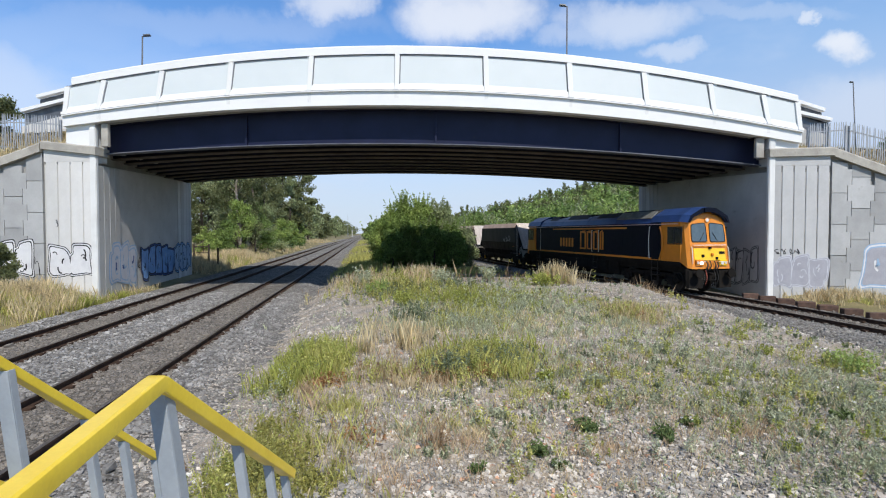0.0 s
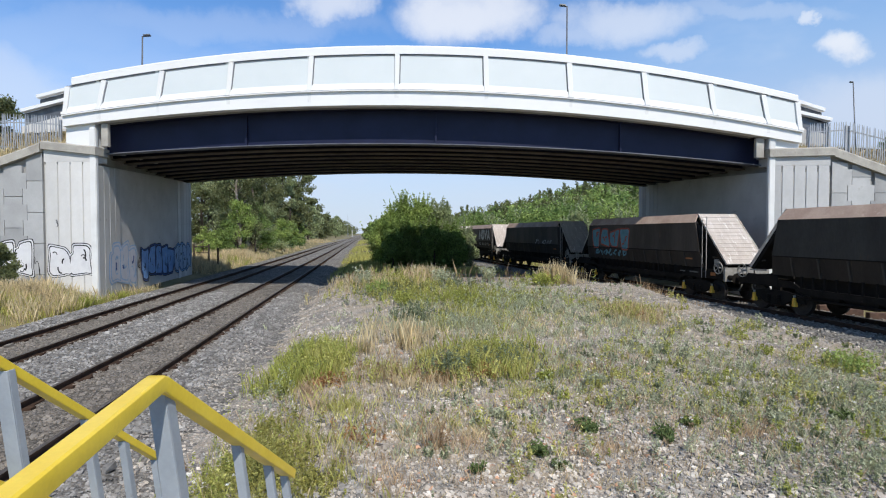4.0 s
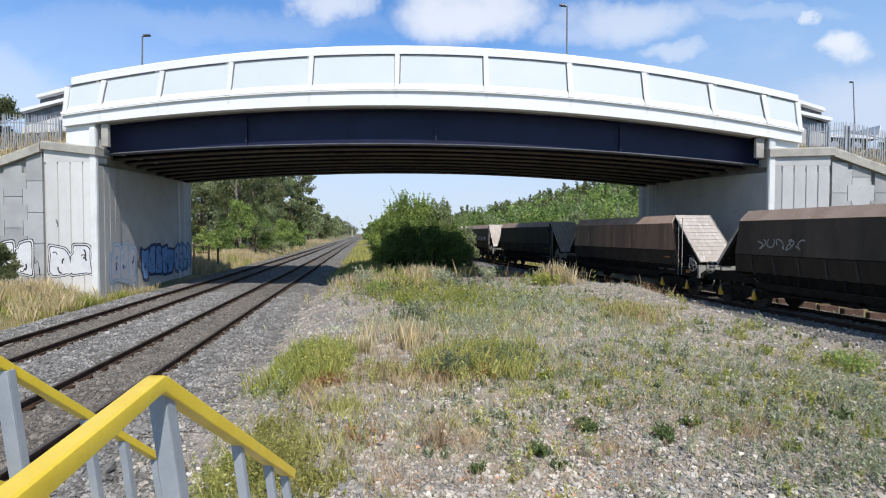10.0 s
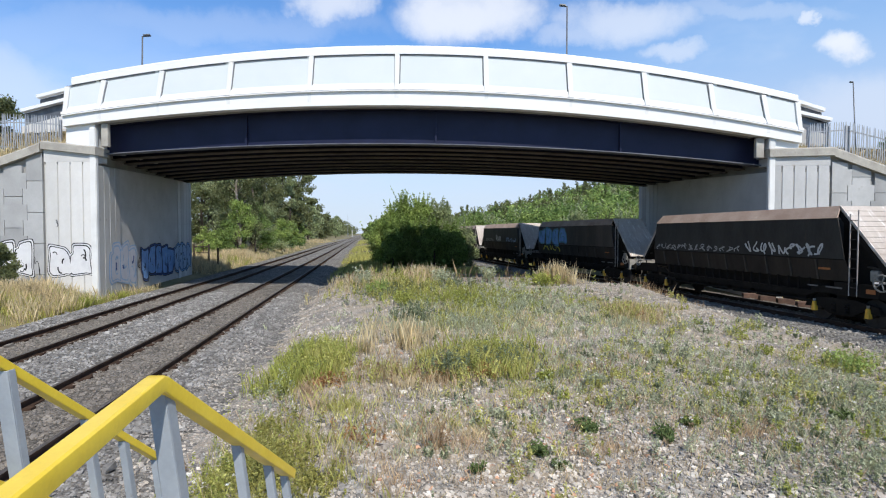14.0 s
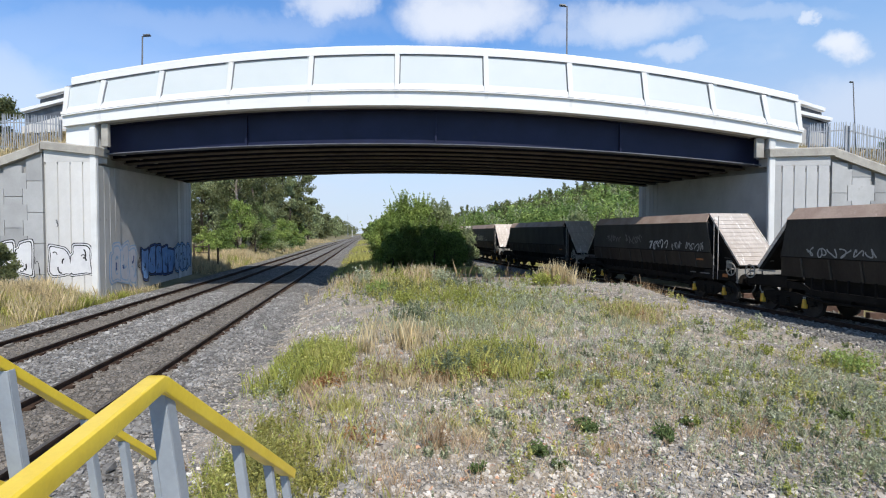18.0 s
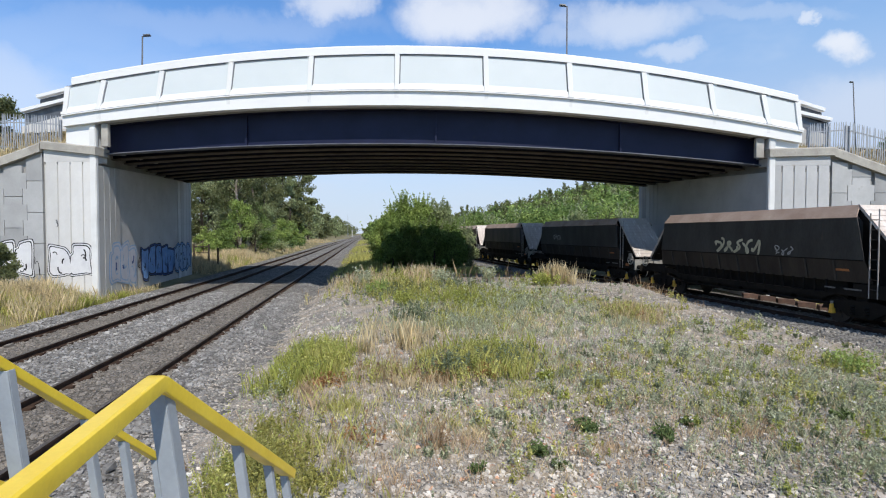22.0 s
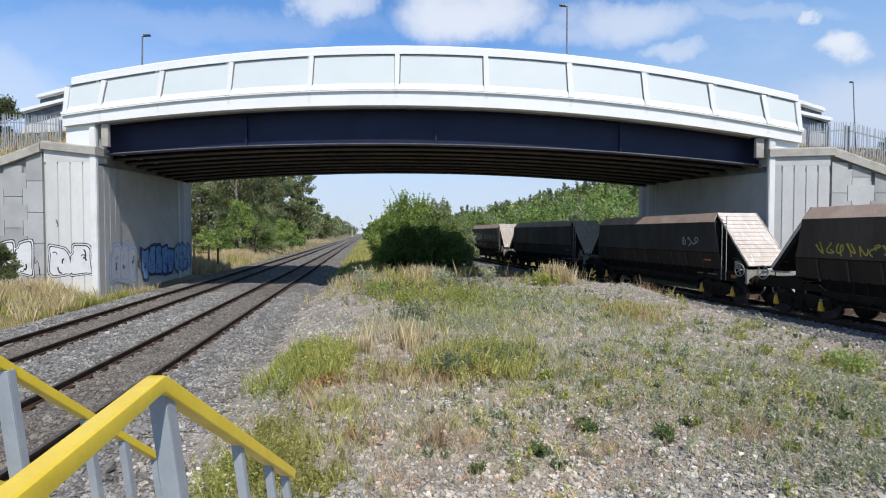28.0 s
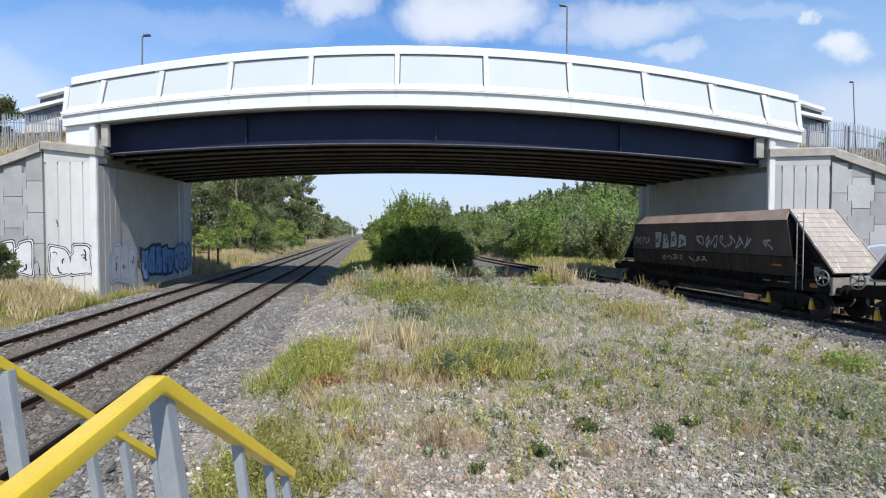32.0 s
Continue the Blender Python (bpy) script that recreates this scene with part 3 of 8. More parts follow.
for near in (True, False):
    y0, k = (BY0, 1) if near else (BY1, -1)

    def yy(a, b):
        return (y0 + k * a, y0 + k * b) if near else (y0 + k * b, y0 + k * a)

    bm = bmesh.new()
    band(bm, z_fascia, lambda x: z_panel_low(x) - 0.02, *yy(0, 0.45), BX0, BX1)
    fas = part("fascia_beam", bm, M_WHITE, bridge, "white edge beam with drip stains")
    bm = bmesh.new()
    band(bm, lambda x: z_panel_low(x) - 0.02, lambda x: z_panel_low(x) + 0.03, *yy(-0.11, 0.4), BX0, BX1)
    part("ledge", bm, M_WHITE, bridge)
    bm = bmesh.new()
    n = 60
    xs = [BX0 + 0.5 + (BX1 - BX0 - 0.75) * i / n for i in range(n + 1)]
    loft(bm, [[(x, y0 - k * 0.07, z_panel_top(x)), (x, y0 + k * 0.40, z_panel_top(x)), (x, y0 + k * 0.40, z_top(x)), (x, y0 + k * 0.02, z_top(x)), (x, y0 - k * 0.07, z_top(x) - 0.07)] for x in xs])
    part("coping", bm, M_WHITE, bridge, "white parapet coping")
    ends = (BX0 + 0.12,) + POSTS + (BX1 - 0.1,)
    for a, b in zip(ends, ends[1:]):
        bm = bmesh.new()
        band(bm, lambda x: z_panel_low(x) + 0.03, z_panel_top, *yy(0.0, 0.07), a, b)
        pn = part("parapet_panel", bm, M_PANEL, bridge, "pale grey parapet panel")
        bm = bmesh.new()
        xs = [a + 0.09 + (b - a - 0.18) * i / 6 for i in range(7)]
        loft(bm, [[(x, y0 - k * 0.08, z_panel_low(x) + 0.03), (x, y0 - k * 0.002, z_panel_low(x) + 0.03), (x, y0 - k * 0.002, z_panel_low(x) + 0.36)] for x in xs])
        part("kick_plate", bm, M_WHITE, pn, "white sloping kick plate")
        for lo_, hi_, ya, yb in ((lambda x: z_panel_top(x) - 0.068, lambda x: z_panel_top(x) + 0.004, -0.03, -0.002), (lambda x: z_panel_low(x) + 0.031, lambda x: z_panel_low(x) + 0.052, -0.095, -0.07)):
            bm = bmesh.new()
            band(bm, lo_, hi_, *yy(ya, yb), a + 0.08, b - 0.08)
            part("joint_seal", bm, M_SHADOW_LINE, pn, "dark strip painted as a shadow line")
    for x in ends:
        bm = bmesh.new()
        lo, hi = z_panel_low(x) + 0.03, z_panel_top(x)
        lean = SPLAY * x * (1.0 if BX0 + 1 < x < BX1 - 1 else 0.55)
        ya, yb = yy(-0.075, -0.001)
        loft(bm, [[(x + k * lean - w, ya, z), (x + k * lean + w, ya, z), (x + k * lean + w, yb, z), (x + k * lean - w, yb, z)] for k, w, z in ((0.0, 0.10, lo), (0.26, 0.105, lo + 0.34), (0.30, 0.11, lo + 0.38), (1.0, 0.115, hi))])
        box(bm, x - 0.13, x + 0.13, *yy(-0.125, -0.076), lo + 0.002, lo + 0.13)
        soften(bm, 0.01, 1)
        post = part("parapet_post", bm, M_WHITE, bridge)
        if BX0 + 1 < x < BX1 - 1:
            bm = bmesh.new()
            ya, yb = yy(-0.012, -0.0005)
            sd = 1 if x < 0 else -1
            loft(bm, [[(x + k * lean + sd * 0.09, ya, z), (x + k * lean + sd * 0.165, ya, z), (x + k * lean + sd * 0.165, yb, z), (x + k * lean + sd * 0.09, yb, z)] for k, z in ((0.12, lo + 0.2), (1.0, hi - 0.052))])
            part("joint_seal", bm, M_SHADOW_LINE, post, "dark strip beside the post for its joint and shade")
        if near and BX0 + 1 < x < BX1 - 1:
            rs = random.Random(int(x * 100))
            bm = bmesh.new()
            w, ln = rs.uniform(0.06, 0.12), rs.uniform(0.22, 0.45)
            box(bm, x - w, x + w, BY0 - 0.003, BY0 + 0.02, lo - 0.07 - ln, lo - 0.055)
            part("stain", bm, M_STAIN, fas, "grey run-off stain")

# Paler flanges: sun and bounce light on their edges are put into colour.
M_FLANGE = material("sunlit_flange_paint", (0.13, 0.14, 0.165), (0.085, 0.09, 0.115), 0.7, 0, 1.5, 25, 0.1, 0.003)
M_FLANGE_IN = material("bounce_lit_flange", (0.125, 0.105, 0.088), (0.078, 0.066, 0.056), 0.8, 0, 1.5, 25, 0.1, 0.003)
GIRDERS = [26.45 + 1.55 * i for i in range(9)]
for i, y in enumerate(GIRDERS):
    bm = bmesh.new()
    x0, x1 = -16.9 - 0.164 * (y - 25.5), 15.85 - 0.058 * (y - 25.5)
    band(bm, lambda x: z_girder(x) + 0.05, lambda x: z_fascia(x) + 0.05, y - 0.012, y + 0.012, x0, x1)
    band(bm, lambda x: z_fascia(x), lambda x: z_fascia(x) + 0.045, y - 0.25, y + 0.25, x0, x1)
    g = part("girder", bm, M_NAVY, bridge, "navy painted steel plate girder" if i in (0, 8) else "")
    bm = bmesh.new()
    band(bm, z_girder, lambda x: z_girder(x) + 0.048, y - 0.28, y + 0.28, x0, x1)
    part("bottom_flange", bm, M_FLANGE if i == 0 else M_FLANGE_IN, g, "bottom flange of the girder, coloured paler for the light it catches")
    if i in (0, 8):
        for x in (-9.7, -0.35, 8.75):
            bm = bmesh.new()
            s = -1 if i == 0 else 1
            box(bm, x - 0.05, x + 0.05, y + s * 0.013, y + s * 0.17, z_girder(x) + 0.052, z_fascia(x) - 0.002)
            part("stiffener", bm, M_NAVY, g)
# cross braces take the same shade-darkened colour
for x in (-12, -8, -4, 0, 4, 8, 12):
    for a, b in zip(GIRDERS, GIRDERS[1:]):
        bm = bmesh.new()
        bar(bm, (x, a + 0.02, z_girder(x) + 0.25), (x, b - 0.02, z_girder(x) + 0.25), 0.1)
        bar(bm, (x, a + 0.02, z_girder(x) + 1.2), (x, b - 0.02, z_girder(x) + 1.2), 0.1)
        part("cross_brace", bm, M_SHADED_SOFFIT, bridge)
# end blocks above the abutments
for x0, x1, zf in ((-18.0, -16.62, 6.95), (15.6, 17.0, 6.88)):
    bm = bmesh.new()
    band(bm, lambda x: zf, lambda x: z_fascia(x) - 0.004, BY0 + 0.22, BY1 - 0.22, x0, x1)
    part("end_block", bm, M_WHITE, bridge, "white end block over the abutment")
for x0, x1 in ((-16.34, -16.01), (14.98, 15.36)):
    bm = bmesh.new()
    xm = (x0 + x1) / 2
    box(bm, x0, x1, 25.52, 25.74, z_girder(xm) + 0.25, z_fascia(xm) - 0.05)
    soften(bm, 0.02, 1)
    part("bearing_plate", bm, M_COPING, bridge)


# ---- abutments and wing walls ----
def prism(bm, plan, z0, z1):
    extrude(bm, plan, "z", z0, z1)


def abutment(name, plan, front, inner, coping_z, top):
    """plan: the block's outline; front and inner: lines (a, b) along which ribs stand proud."""
    ab = thing(name, "ribbed pale concrete bridge abutment with graffiti", "bridge abutment", kind="structure")
    bm = bmesh.new()
    loft(bm, [[(x, y, -1.5) for x, y in plan], [(x, y, top[0] if y < 30 else top[1]) for x, y in plan]])
    part("core", bm, M_CONC, ab)
    for (a, b, n, z1, which) in (front, inner):
        a, b = Vector((*a, 0)), Vector((*b, 0))
        d = (b - a).normalized()
        out = Vector((d.y, -d.x, 0))
        length = (b - a).length
        for i in range(n):
            rise = (which(-1) if which else 0) * (length * (i + 0.5) / n)
            if which and not which(i):
                continue
            u0, u1 = length * i / n + 0.022, length * (i + 1) / n - 0.022
            bm = bmesh.new()
            p0, p1 = a + d * u0, a + d * u1
            box(bm, 0, u1 - u0, -0.045, 0.0, -1.2, z1 + rise)
            soften(bm, 0.018, 1)
            m = Matrix.Translation(p0) @ Matrix.Rotation(math.atan2(d.y, d.x), 4, "Z")
            part("panel", bm, (M_CONC_W if a.x < 0 else M_CONC_E) if abs(d.y) < 0.1 else M_CONC, ab, at=m)
    bm = bmesh.new()
    (xa, za), (xb, zb) = coping_z
    loft(bm, [[(x, 25.30, z - 0.38), (x, 26.4, z - 0.38), (x, 26.4, z), (x, 25.36, z + 0.02), (x, 25.30, z - 0.04)] for x, z in ((xa, za), (xb, zb))])
    part("coping", bm, M_COPING, ab, "weathered grey coping stone")
    return ab


INNER_L = ((-16.6, 25.5), (-19.0, 40.1))


def ribs_l(i):
    return 0.034 if i < 0 else (i < 4 or i > 18)


def ribs_r(i):
    return -0.05 if i < 0 else i < 5


ab_l = abutment("wall_west", [(-19.05, 25.5), INNER_L[0], INNER_L[1], (-22.0, 40.1)], ((-19.0, 25.5), (-16.62, 25.5), 4, 6.30, None), ((-16.6, 25.55), (-18.99, 40.05), 24, 6.14, ribs_l), ((-19.1, 7.28), (-16.5, 7.0)), (6.18, 6.68))
ab_r = abutment("wall_east", [(15.6, 25.5), (18.5, 25.5), (18.5, 40.1), (14.75, 40.1)], ((15.62, 25.5), (18.48, 25.5), 5, 6.12, None), ((14.78, 40.05), (15.58, 25.6), 24, 6.50, ribs_r), ((15.5, 6.9), (18.6, 6.98)), (5.82, 6.54))
for ab, x0, x1, zf, za, zb in ((ab_l, -19.05, -16.62, 6.302, 7.275, 7.013), (ab_r, 15.62, 18.5, 6.122, 6.903, 6.977)):
    bm = bmesh.new()
    loft(bm, [[(x, 25.458, zf), (x, 26.4, zf), (x, 26.4, z - 0.384), (x, 25.458, z - 0.384)] for x, z in ((x0, za), (x1, zb))])
    part("upper_wall", bm, M_CONC_W if x0 < 0 else M_CONC_E, ab)
# walls behind the girder ends; dark concrete puts the shade there into colour
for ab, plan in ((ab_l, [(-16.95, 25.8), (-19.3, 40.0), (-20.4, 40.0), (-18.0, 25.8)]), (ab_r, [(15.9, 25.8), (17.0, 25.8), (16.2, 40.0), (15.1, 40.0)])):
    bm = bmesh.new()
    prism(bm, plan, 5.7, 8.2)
    part("ballast_wall", bm, M_CONC_DARK, ab, "wall behind the girder ends, coloured dark for shade")
# plain bright quoins at the corners
for ab, x in ((ab_l, -16.6), (ab_r, 15.6)):
    bm = bmesh.new()
    box(bm, x - (0.24 if x < 0 else 0.06), x + (0.06 if x < 0 else 0.24), 25.40, 25.62, -1.2, 7.55 if x > 0 else 7.95)
    soften(bm, 0.03, 2)
    part("quoin", bm, M_QUOIN, ab, "plain concrete corner strip")


M_BLOCK = material("precast_block_concrete", (0.41, 0.412, 0.414), (0.34, 0.342, 0.344), 0.9, 0, 0.9, 30, 0.3, 0.006, (0.30, 0.29, 0.27), per="object", spread=0.09)


def wing(name, x0, x1, z0, z1, sign, zs):
    """A wing wall of interlocking precast blocks under a sloping coping, x0 at the abutment."""
    w = thing(name, "wing wall of interlocking precast concrete blocks with graffiti", "retaining wall", kind="structure")
    top = lambda x: z0 + (z1 - z0) * (x - x0) / (x1 - x0)
    bm = bmesh.new()
    xa, xb = min(x0, x1), max(x0, x1)
    loft(bm, [[(x, 25.66, -1.5), (x, 26.5, -1.5), (x, 26.5, top(x) - 0.4), (x, 25.66, top(x) - 0.4)] for x in (xa, xb)])
    part("backing", bm, M_CONC_DARK, w)
    bm = bmesh.new()
    loft(bm, [[(x, 25.34, top(x) - 0.42), (x, 26.5, top(x) - 0.42), (x, 26.5, top(x)), (x, 25.40, top(x) + 0.02), (x, 25.34, top(x) - 0.05)] for x in (xa, xb)])
    part("coping", bm, M_COPING, w, "sloping grey coping")
    wide, high, tooth, gap = 1.1, 1.5, 0.1, 0.014
    col = 0
    x = x0 - sign * 0.22
    while abs(x - x0) < abs(x1 - x0) - wide:
        z = zs + (high / 2 if col % 2 else 0)
        while z < 8:
            xm0, xm1 = (x, x + sign * wide) if sign > 0 else (x + sign * wide, x)
            lim = lambda xx, zz: min(zz, top(xx) - 0.44)
            if z + 0.2 < top((xm0 + xm1) / 2) - 0.44:
                e = [(xm0 + gap + tooth, z + gap), (xm1 - gap - tooth, z + gap), (xm1 - gap - tooth, z + high / 4), (xm1 - gap + tooth, z + high / 4), (xm1 - gap + tooth, z + high * 3 / 4), (xm1 - gap - tooth, z + high * 3 / 4), (xm1 - gap - tooth, z + high - gap), (xm0 + gap + tooth, z + high - gap), (xm0 + gap + tooth, z + high * 3 / 4), (xm0 + gap - tooth, z + high * 3 / 4), (xm0 + gap - tooth, z + high / 4), (xm0 + gap + tooth, z + high / 4)]
                e = [(a, lim(a, b)) for a, b in e]
                if col == 0:
                    e = [((x0 + sign * 0.02) if (a - x0) * sign < 0.3 else a, b) for a, b in e]
                    e = [p for i, p in enumerate(e) if i == 0 or p != e[i - 1]]
                if min(lim(a, 99) for a, b in e) > z + high * 0.8:
                    bm = bmesh.new()
                    extrude(bm, e, "y", 25.52, 25.65)
                    part("block", bm, M_BLOCK, w)
                else:
                    bm = bmesh.new()
                    loft(bm, [[(xx, 25.52, z + gap), (xx, 25.65, z + gap), (xx, 25.65, max(z + gap + 0.02, lim(xx, z + high))), (xx, 25.52, max(z + gap + 0.02, lim(xx, z + high)))] for xx in (max(xm0 + tooth, x0 + 0.02) if sign > 0 else xm0 + tooth, xm1 - tooth if sign > 0 else min(xm1 - tooth, x0 - 0.02))])
                    part("block", bm, M_BLOCK, w)
            z += high
        x += sign * wide
        col += 1
    return w


wing_l = wing("wall_northwest", -19.17, -36.0, 7.2, 1.2, -1, -2.1)
wing_r = wing("wall_northeast", 18.61, 36.0, 6.98, 0.8, 1, -1.17)



def road_z(x):
    """Height of the road along the bridge and its approaches."""
    x = np.asarray(x, float)
    mid = 8.91 - 0.0267 * x - 0.00443 * x * x + 0.58
    west, east = 8.536 - 0.04 * np.clip(-18 - x, 0, 25), 7.756 - 0.04 * np.clip(x - 17, 0, 25)
    return np.where(x < -18, west, np.where(x > 17, east, mid))


M_ASPHALT = material("road_asphalt", (0.055, 0.055, 0.057), (0.04, 0.04, 0.042), 0.9, 0, 1.5, 50, 0.3, 0.004)
xs = np.concatenate([np.linspace(-175, -18, 30), np.linspace(-17.5, 16.5, 40), np.linspace(17, 175, 30)])
rv = np.array([(x, yy2, float(road_z(x)) + 0.02) for x in xs for yy2 in (29.2, 39.4)])
rf = np.array([(2 * i, 2 * i + 2, 2 * i + 3, 2 * i + 1) for i in range(len(xs) - 1)])
tagged(sheet("road", rv, rf, M_ASPHALT, smooth=True), "grey asphalt road over the bridge", "road", kind="structure")

# earth banks that carry the road on both sides
for sign, x0, name in ((-1, -18.6, "embankment_west"), (1, 17.6, "embankment_east")):
    us, vs = np.linspace(0, 170, 120), np.linspace(26.3, 64, 62)
    uu, vv = np.meshgrid(us, vs)
    back = np.maximum(0, vv - 40.1)
    xx = x0 + sign * (uu + back * 0.75) - (LEAN * (vv - 25.5) if sign < 0 else 0)
    crest = np.maximum(0.4, 7.0 - 0.34 * np.maximum(0, uu - 0.5))
    crest = crest + (road_z(xx) - 0.1 - crest) * smooth(vv, 26.3, 29)
    zz = crest * (1 - smooth(vv, 41.2, 60)) - 0.1 - 0.2 * (vv < 29.5) + 0.05 * wave(xx, vv) * ((vv < 29.5) | (vv > 39.8))
    zz[:, 0] = np.minimum(zz[:, 0], 5.6)
    ii = np.arange(uu.size).reshape(uu.shape)
    fq = np.stack([ii[:-1, :-1], ii[:-1, 1:], ii[1:, 1:], ii[1:, :-1]], -1).reshape(-1, 4)
    if sign < 0:
        fq = fq[:, ::-1]
    tagged(sheet(name, np.stack([xx, vv, zz], -1).reshape(-1, 3), fq, M_SOIL, smooth=True), "grassy road embankment behind the wing wall", "embankment", kind="structure")


# ---- train: materials ----
M_LBLUE = material("loco_navy_paint", (0.0045, 0.006, 0.015), (0.003, 0.0045, 0.011), 0.45, 0, 0.8, 30, 0.03, 0.002, (0.012, 0.012, 0.016), spread=0.08, spec=0.12)
M_LROOF = material("loco_blue_roof", (0.032, 0.072, 0.215), (0.022, 0.05, 0.15), 0.4, 0, 0.9, 30, 0.04, 0.002, (0.05, 0.06, 0.09), spread=0.08)
M_SOOT = material("sooty_roof", (0.03, 0.03, 0.033), (0.02, 0.02, 0.021), 0.7, 0, 1.2, 30, 0.1, 0.003, (0.09, 0.085, 0.08))
M_GRILLE = material("grey_roof_grille", (0.26, 0.26, 0.24), (0.17, 0.17, 0.16), 0.6, 0.4, 2, 40, 0.1, 0.003)
M_ORANGE = material("loco_orange_paint", (0.72, 0.25, 0.018), (0.60, 0.20, 0.016), 0.4, 0, 1.2, 40, 0.03, 0.002, (0.42, 0.16, 0.03), spread=0.06, spot_at=0.7)
M_LYELLOW = material("warning_yellow_paint", (0.85, 0.55, 0.02), (0.75, 0.46, 0.02), 0.4, 0, 2, 40, 0.02, 0.001, (0.5, 0.33, 0.06), spread=0.05, spot_at=0.7)
M_UNDER = material("underframe_grime", (0.018, 0.0155, 0.0135), (0.011, 0.010, 0.009), 0.85, 0, 2, 30, 0.3, 0.005, (0.03, 0.023, 0.018), spec=0.08)
M_STEEL = material("wheel_steel", (0.045, 0.038, 0.033), (0.025, 0.022, 0.02), 0.7, 0.3, 3, 40, 0.1, 0.002)
M_CABWHITE = material("white_rail_paint", (0.75, 0.75, 0.72), (0.6, 0.6, 0.57), 0.5, 0, 5, 50, 0)
M_SCREEN = material("cab_window_glass", (0.10, 0.13, 0.145), (0.065, 0.09, 0.10), 0.08, 0, 1.5, 10, 0, spread=0.02)
M_SCREEN.node_tree.nodes["Principled BSDF"].inputs["Specular IOR Level"].default_value = 0.8
M_DARKGLASS = material("side_window_glass", (0.025, 0.03, 0.035), (0.015, 0.018, 0.02), 0.08, 0, 1.5, 10, 0, spread=0.02)
M_CANTRAIL = material("pale_red_line", (0.60, 0.42, 0.40), (0.5, 0.33, 0.32), 0.5, 0, 3, 40, 0)
M_HEADLIGHT = glow_material("lit_headlight", (1.0, 0.95, 0.85), 2.0)
M_TAILLIGHT = glow_material("marker_lamp", (0.6, 0.55, 0.5), 0.1)
M_RUBBER = material("black_rubber", (0.02, 0.02, 0.02), (0.013, 0.013, 0.013), 0.7, 0, 5, 50, 0.1, 0.001)
M_HOPPER = material("grimy_black_hopper", (0.052, 0.050, 0.047), (0.034, 0.032, 0.030), 0.55, 0, 0.7, 18, 0.12, 0.004, (0.066, 0.050, 0.040), per="object", spread=0.15, stretch=(1, 1, 0.35), spec=0.12)
M_HOPPER_WARM = material("rust_stained_dark_hopper", (0.092, 0.075, 0.062), (0.055, 0.045, 0.038), 0.6, 0, 0.6, 18, 0.12, 0.004, (0.12, 0.082, 0.058), spread=0.16, stretch=(1.6, 1, 0.25), spec=0.15)
M_HOPPER_BROWN = material("rusty_brown_hopper", (0.30, 0.185, 0.125), (0.16, 0.098, 0.068), 0.5, 0, 0.7, 18, 0.15, 0.004, (0.40, 0.30, 0.23), spread=0.18, spot_at=0.60, stretch=(2.2, 1, 0.22))
M_LIP = material("dusty_brown_hopper_lip", (0.50, 0.38, 0.31), (0.38, 0.27, 0.215), 0.8, 0, 1.1, 20, 0.15, 0.003, (0.56, 0.46, 0.39), per="object", spread=0.12)
M_SLOPE = material("dusty_slope_sheet", (0.54, 0.485, 0.445), (0.44, 0.385, 0.345), 0.75, 0.1, 1.0, 20, 0.15, 0.003, (0.74, 0.72, 0.69), per="object", spread=0.12, spot_at=0.56, stretch=(1, 2.6, 0.5))
M_AXLEBOX = material("yellow_axlebox_paint", (0.72, 0.42, 0.04), (0.55, 0.31, 0.03), 0.6, 0, 6, 40, 0.1, 0.002, (0.16, 0.11, 0.04))
M_TAG_WHITE = material("faded_white_spray_paint", (0.36, 0.36, 0.35), (0.25, 0.25, 0.245), 0.9, 0, 6, 40, 0, spread=0.2)
M_TAG_BRIGHT = material("white_spray_paint", (0.55, 0.55, 0.54), (0.42, 0.42, 0.42), 0.9, 0, 5, 40, 0, spread=0.15)
M_TAG_FAINT = material("worn_grey_spray_paint", (0.16, 0.155, 0.15), (0.11, 0.105, 0.10), 0.9, 0, 6, 40, 0, spread=0.2)
M_TAG_CREAM = material("pale_yellow_spray_paint", (0.50, 0.47, 0.33), (0.38, 0.35, 0.25), 0.9, 0, 4, 40, 0, spread=0.15)
M_TAG_BLUE = material("blue_spray_paint", (0.20, 0.36, 0.64), (0.13, 0.26, 0.52), 0.9, 0, 3, 40, 0, spread=0.15)
M_TAG_NAVY = material("navy_spray_paint", (0.05, 0.09, 0.26), (0.04, 0.07, 0.2), 0.9, 0, 3, 40, 0, spread=0.15)
M_TAG_TEAL = material("teal_spray_paint", (0.12, 0.27, 0.32), (0.09, 0.20, 0.25), 0.9, 0, 3, 40, 0, spread=0.15)
M_TAG_RED = material("red_spray_paint", (0.33, 0.08, 0.05), (0.25, 0.07, 0.05), 0.9, 0, 3, 40, 0, spread=0.15)
M_TAG_YELLOW = material("yellow_spray_paint", (0.45, 0.38, 0.05), (0.33, 0.28, 0.05), 0.9, 0, 3, 40, 0, spread=0.15)
M_TAG_BLACK = material("black_spray_paint", (0.03, 0.03, 0.032), (0.02, 0.02, 0.022), 0.9, 0, 3, 40, 0, spread=0.15)
M_TAG_PALE = material("chalky_white_spray_paint", (0.66, 0.66, 0.67), (0.58, 0.58, 0.60), 0.9, 0, 2, 40, 0, spread=0.1)
M_TAG_LILAC = material("pale_lilac_spray_paint", (0.50, 0.51, 0.56), (0.44, 0.45, 0.50), 0.9, 0, 2, 40, 0, spread=0.1)
M_TAG_DUSK = material("dusty_violet_spray_paint", (0.345, 0.345, 0.385), (0.30, 0.30, 0.335), 0.9, 0, 2, 40, 0, spread=0.12)
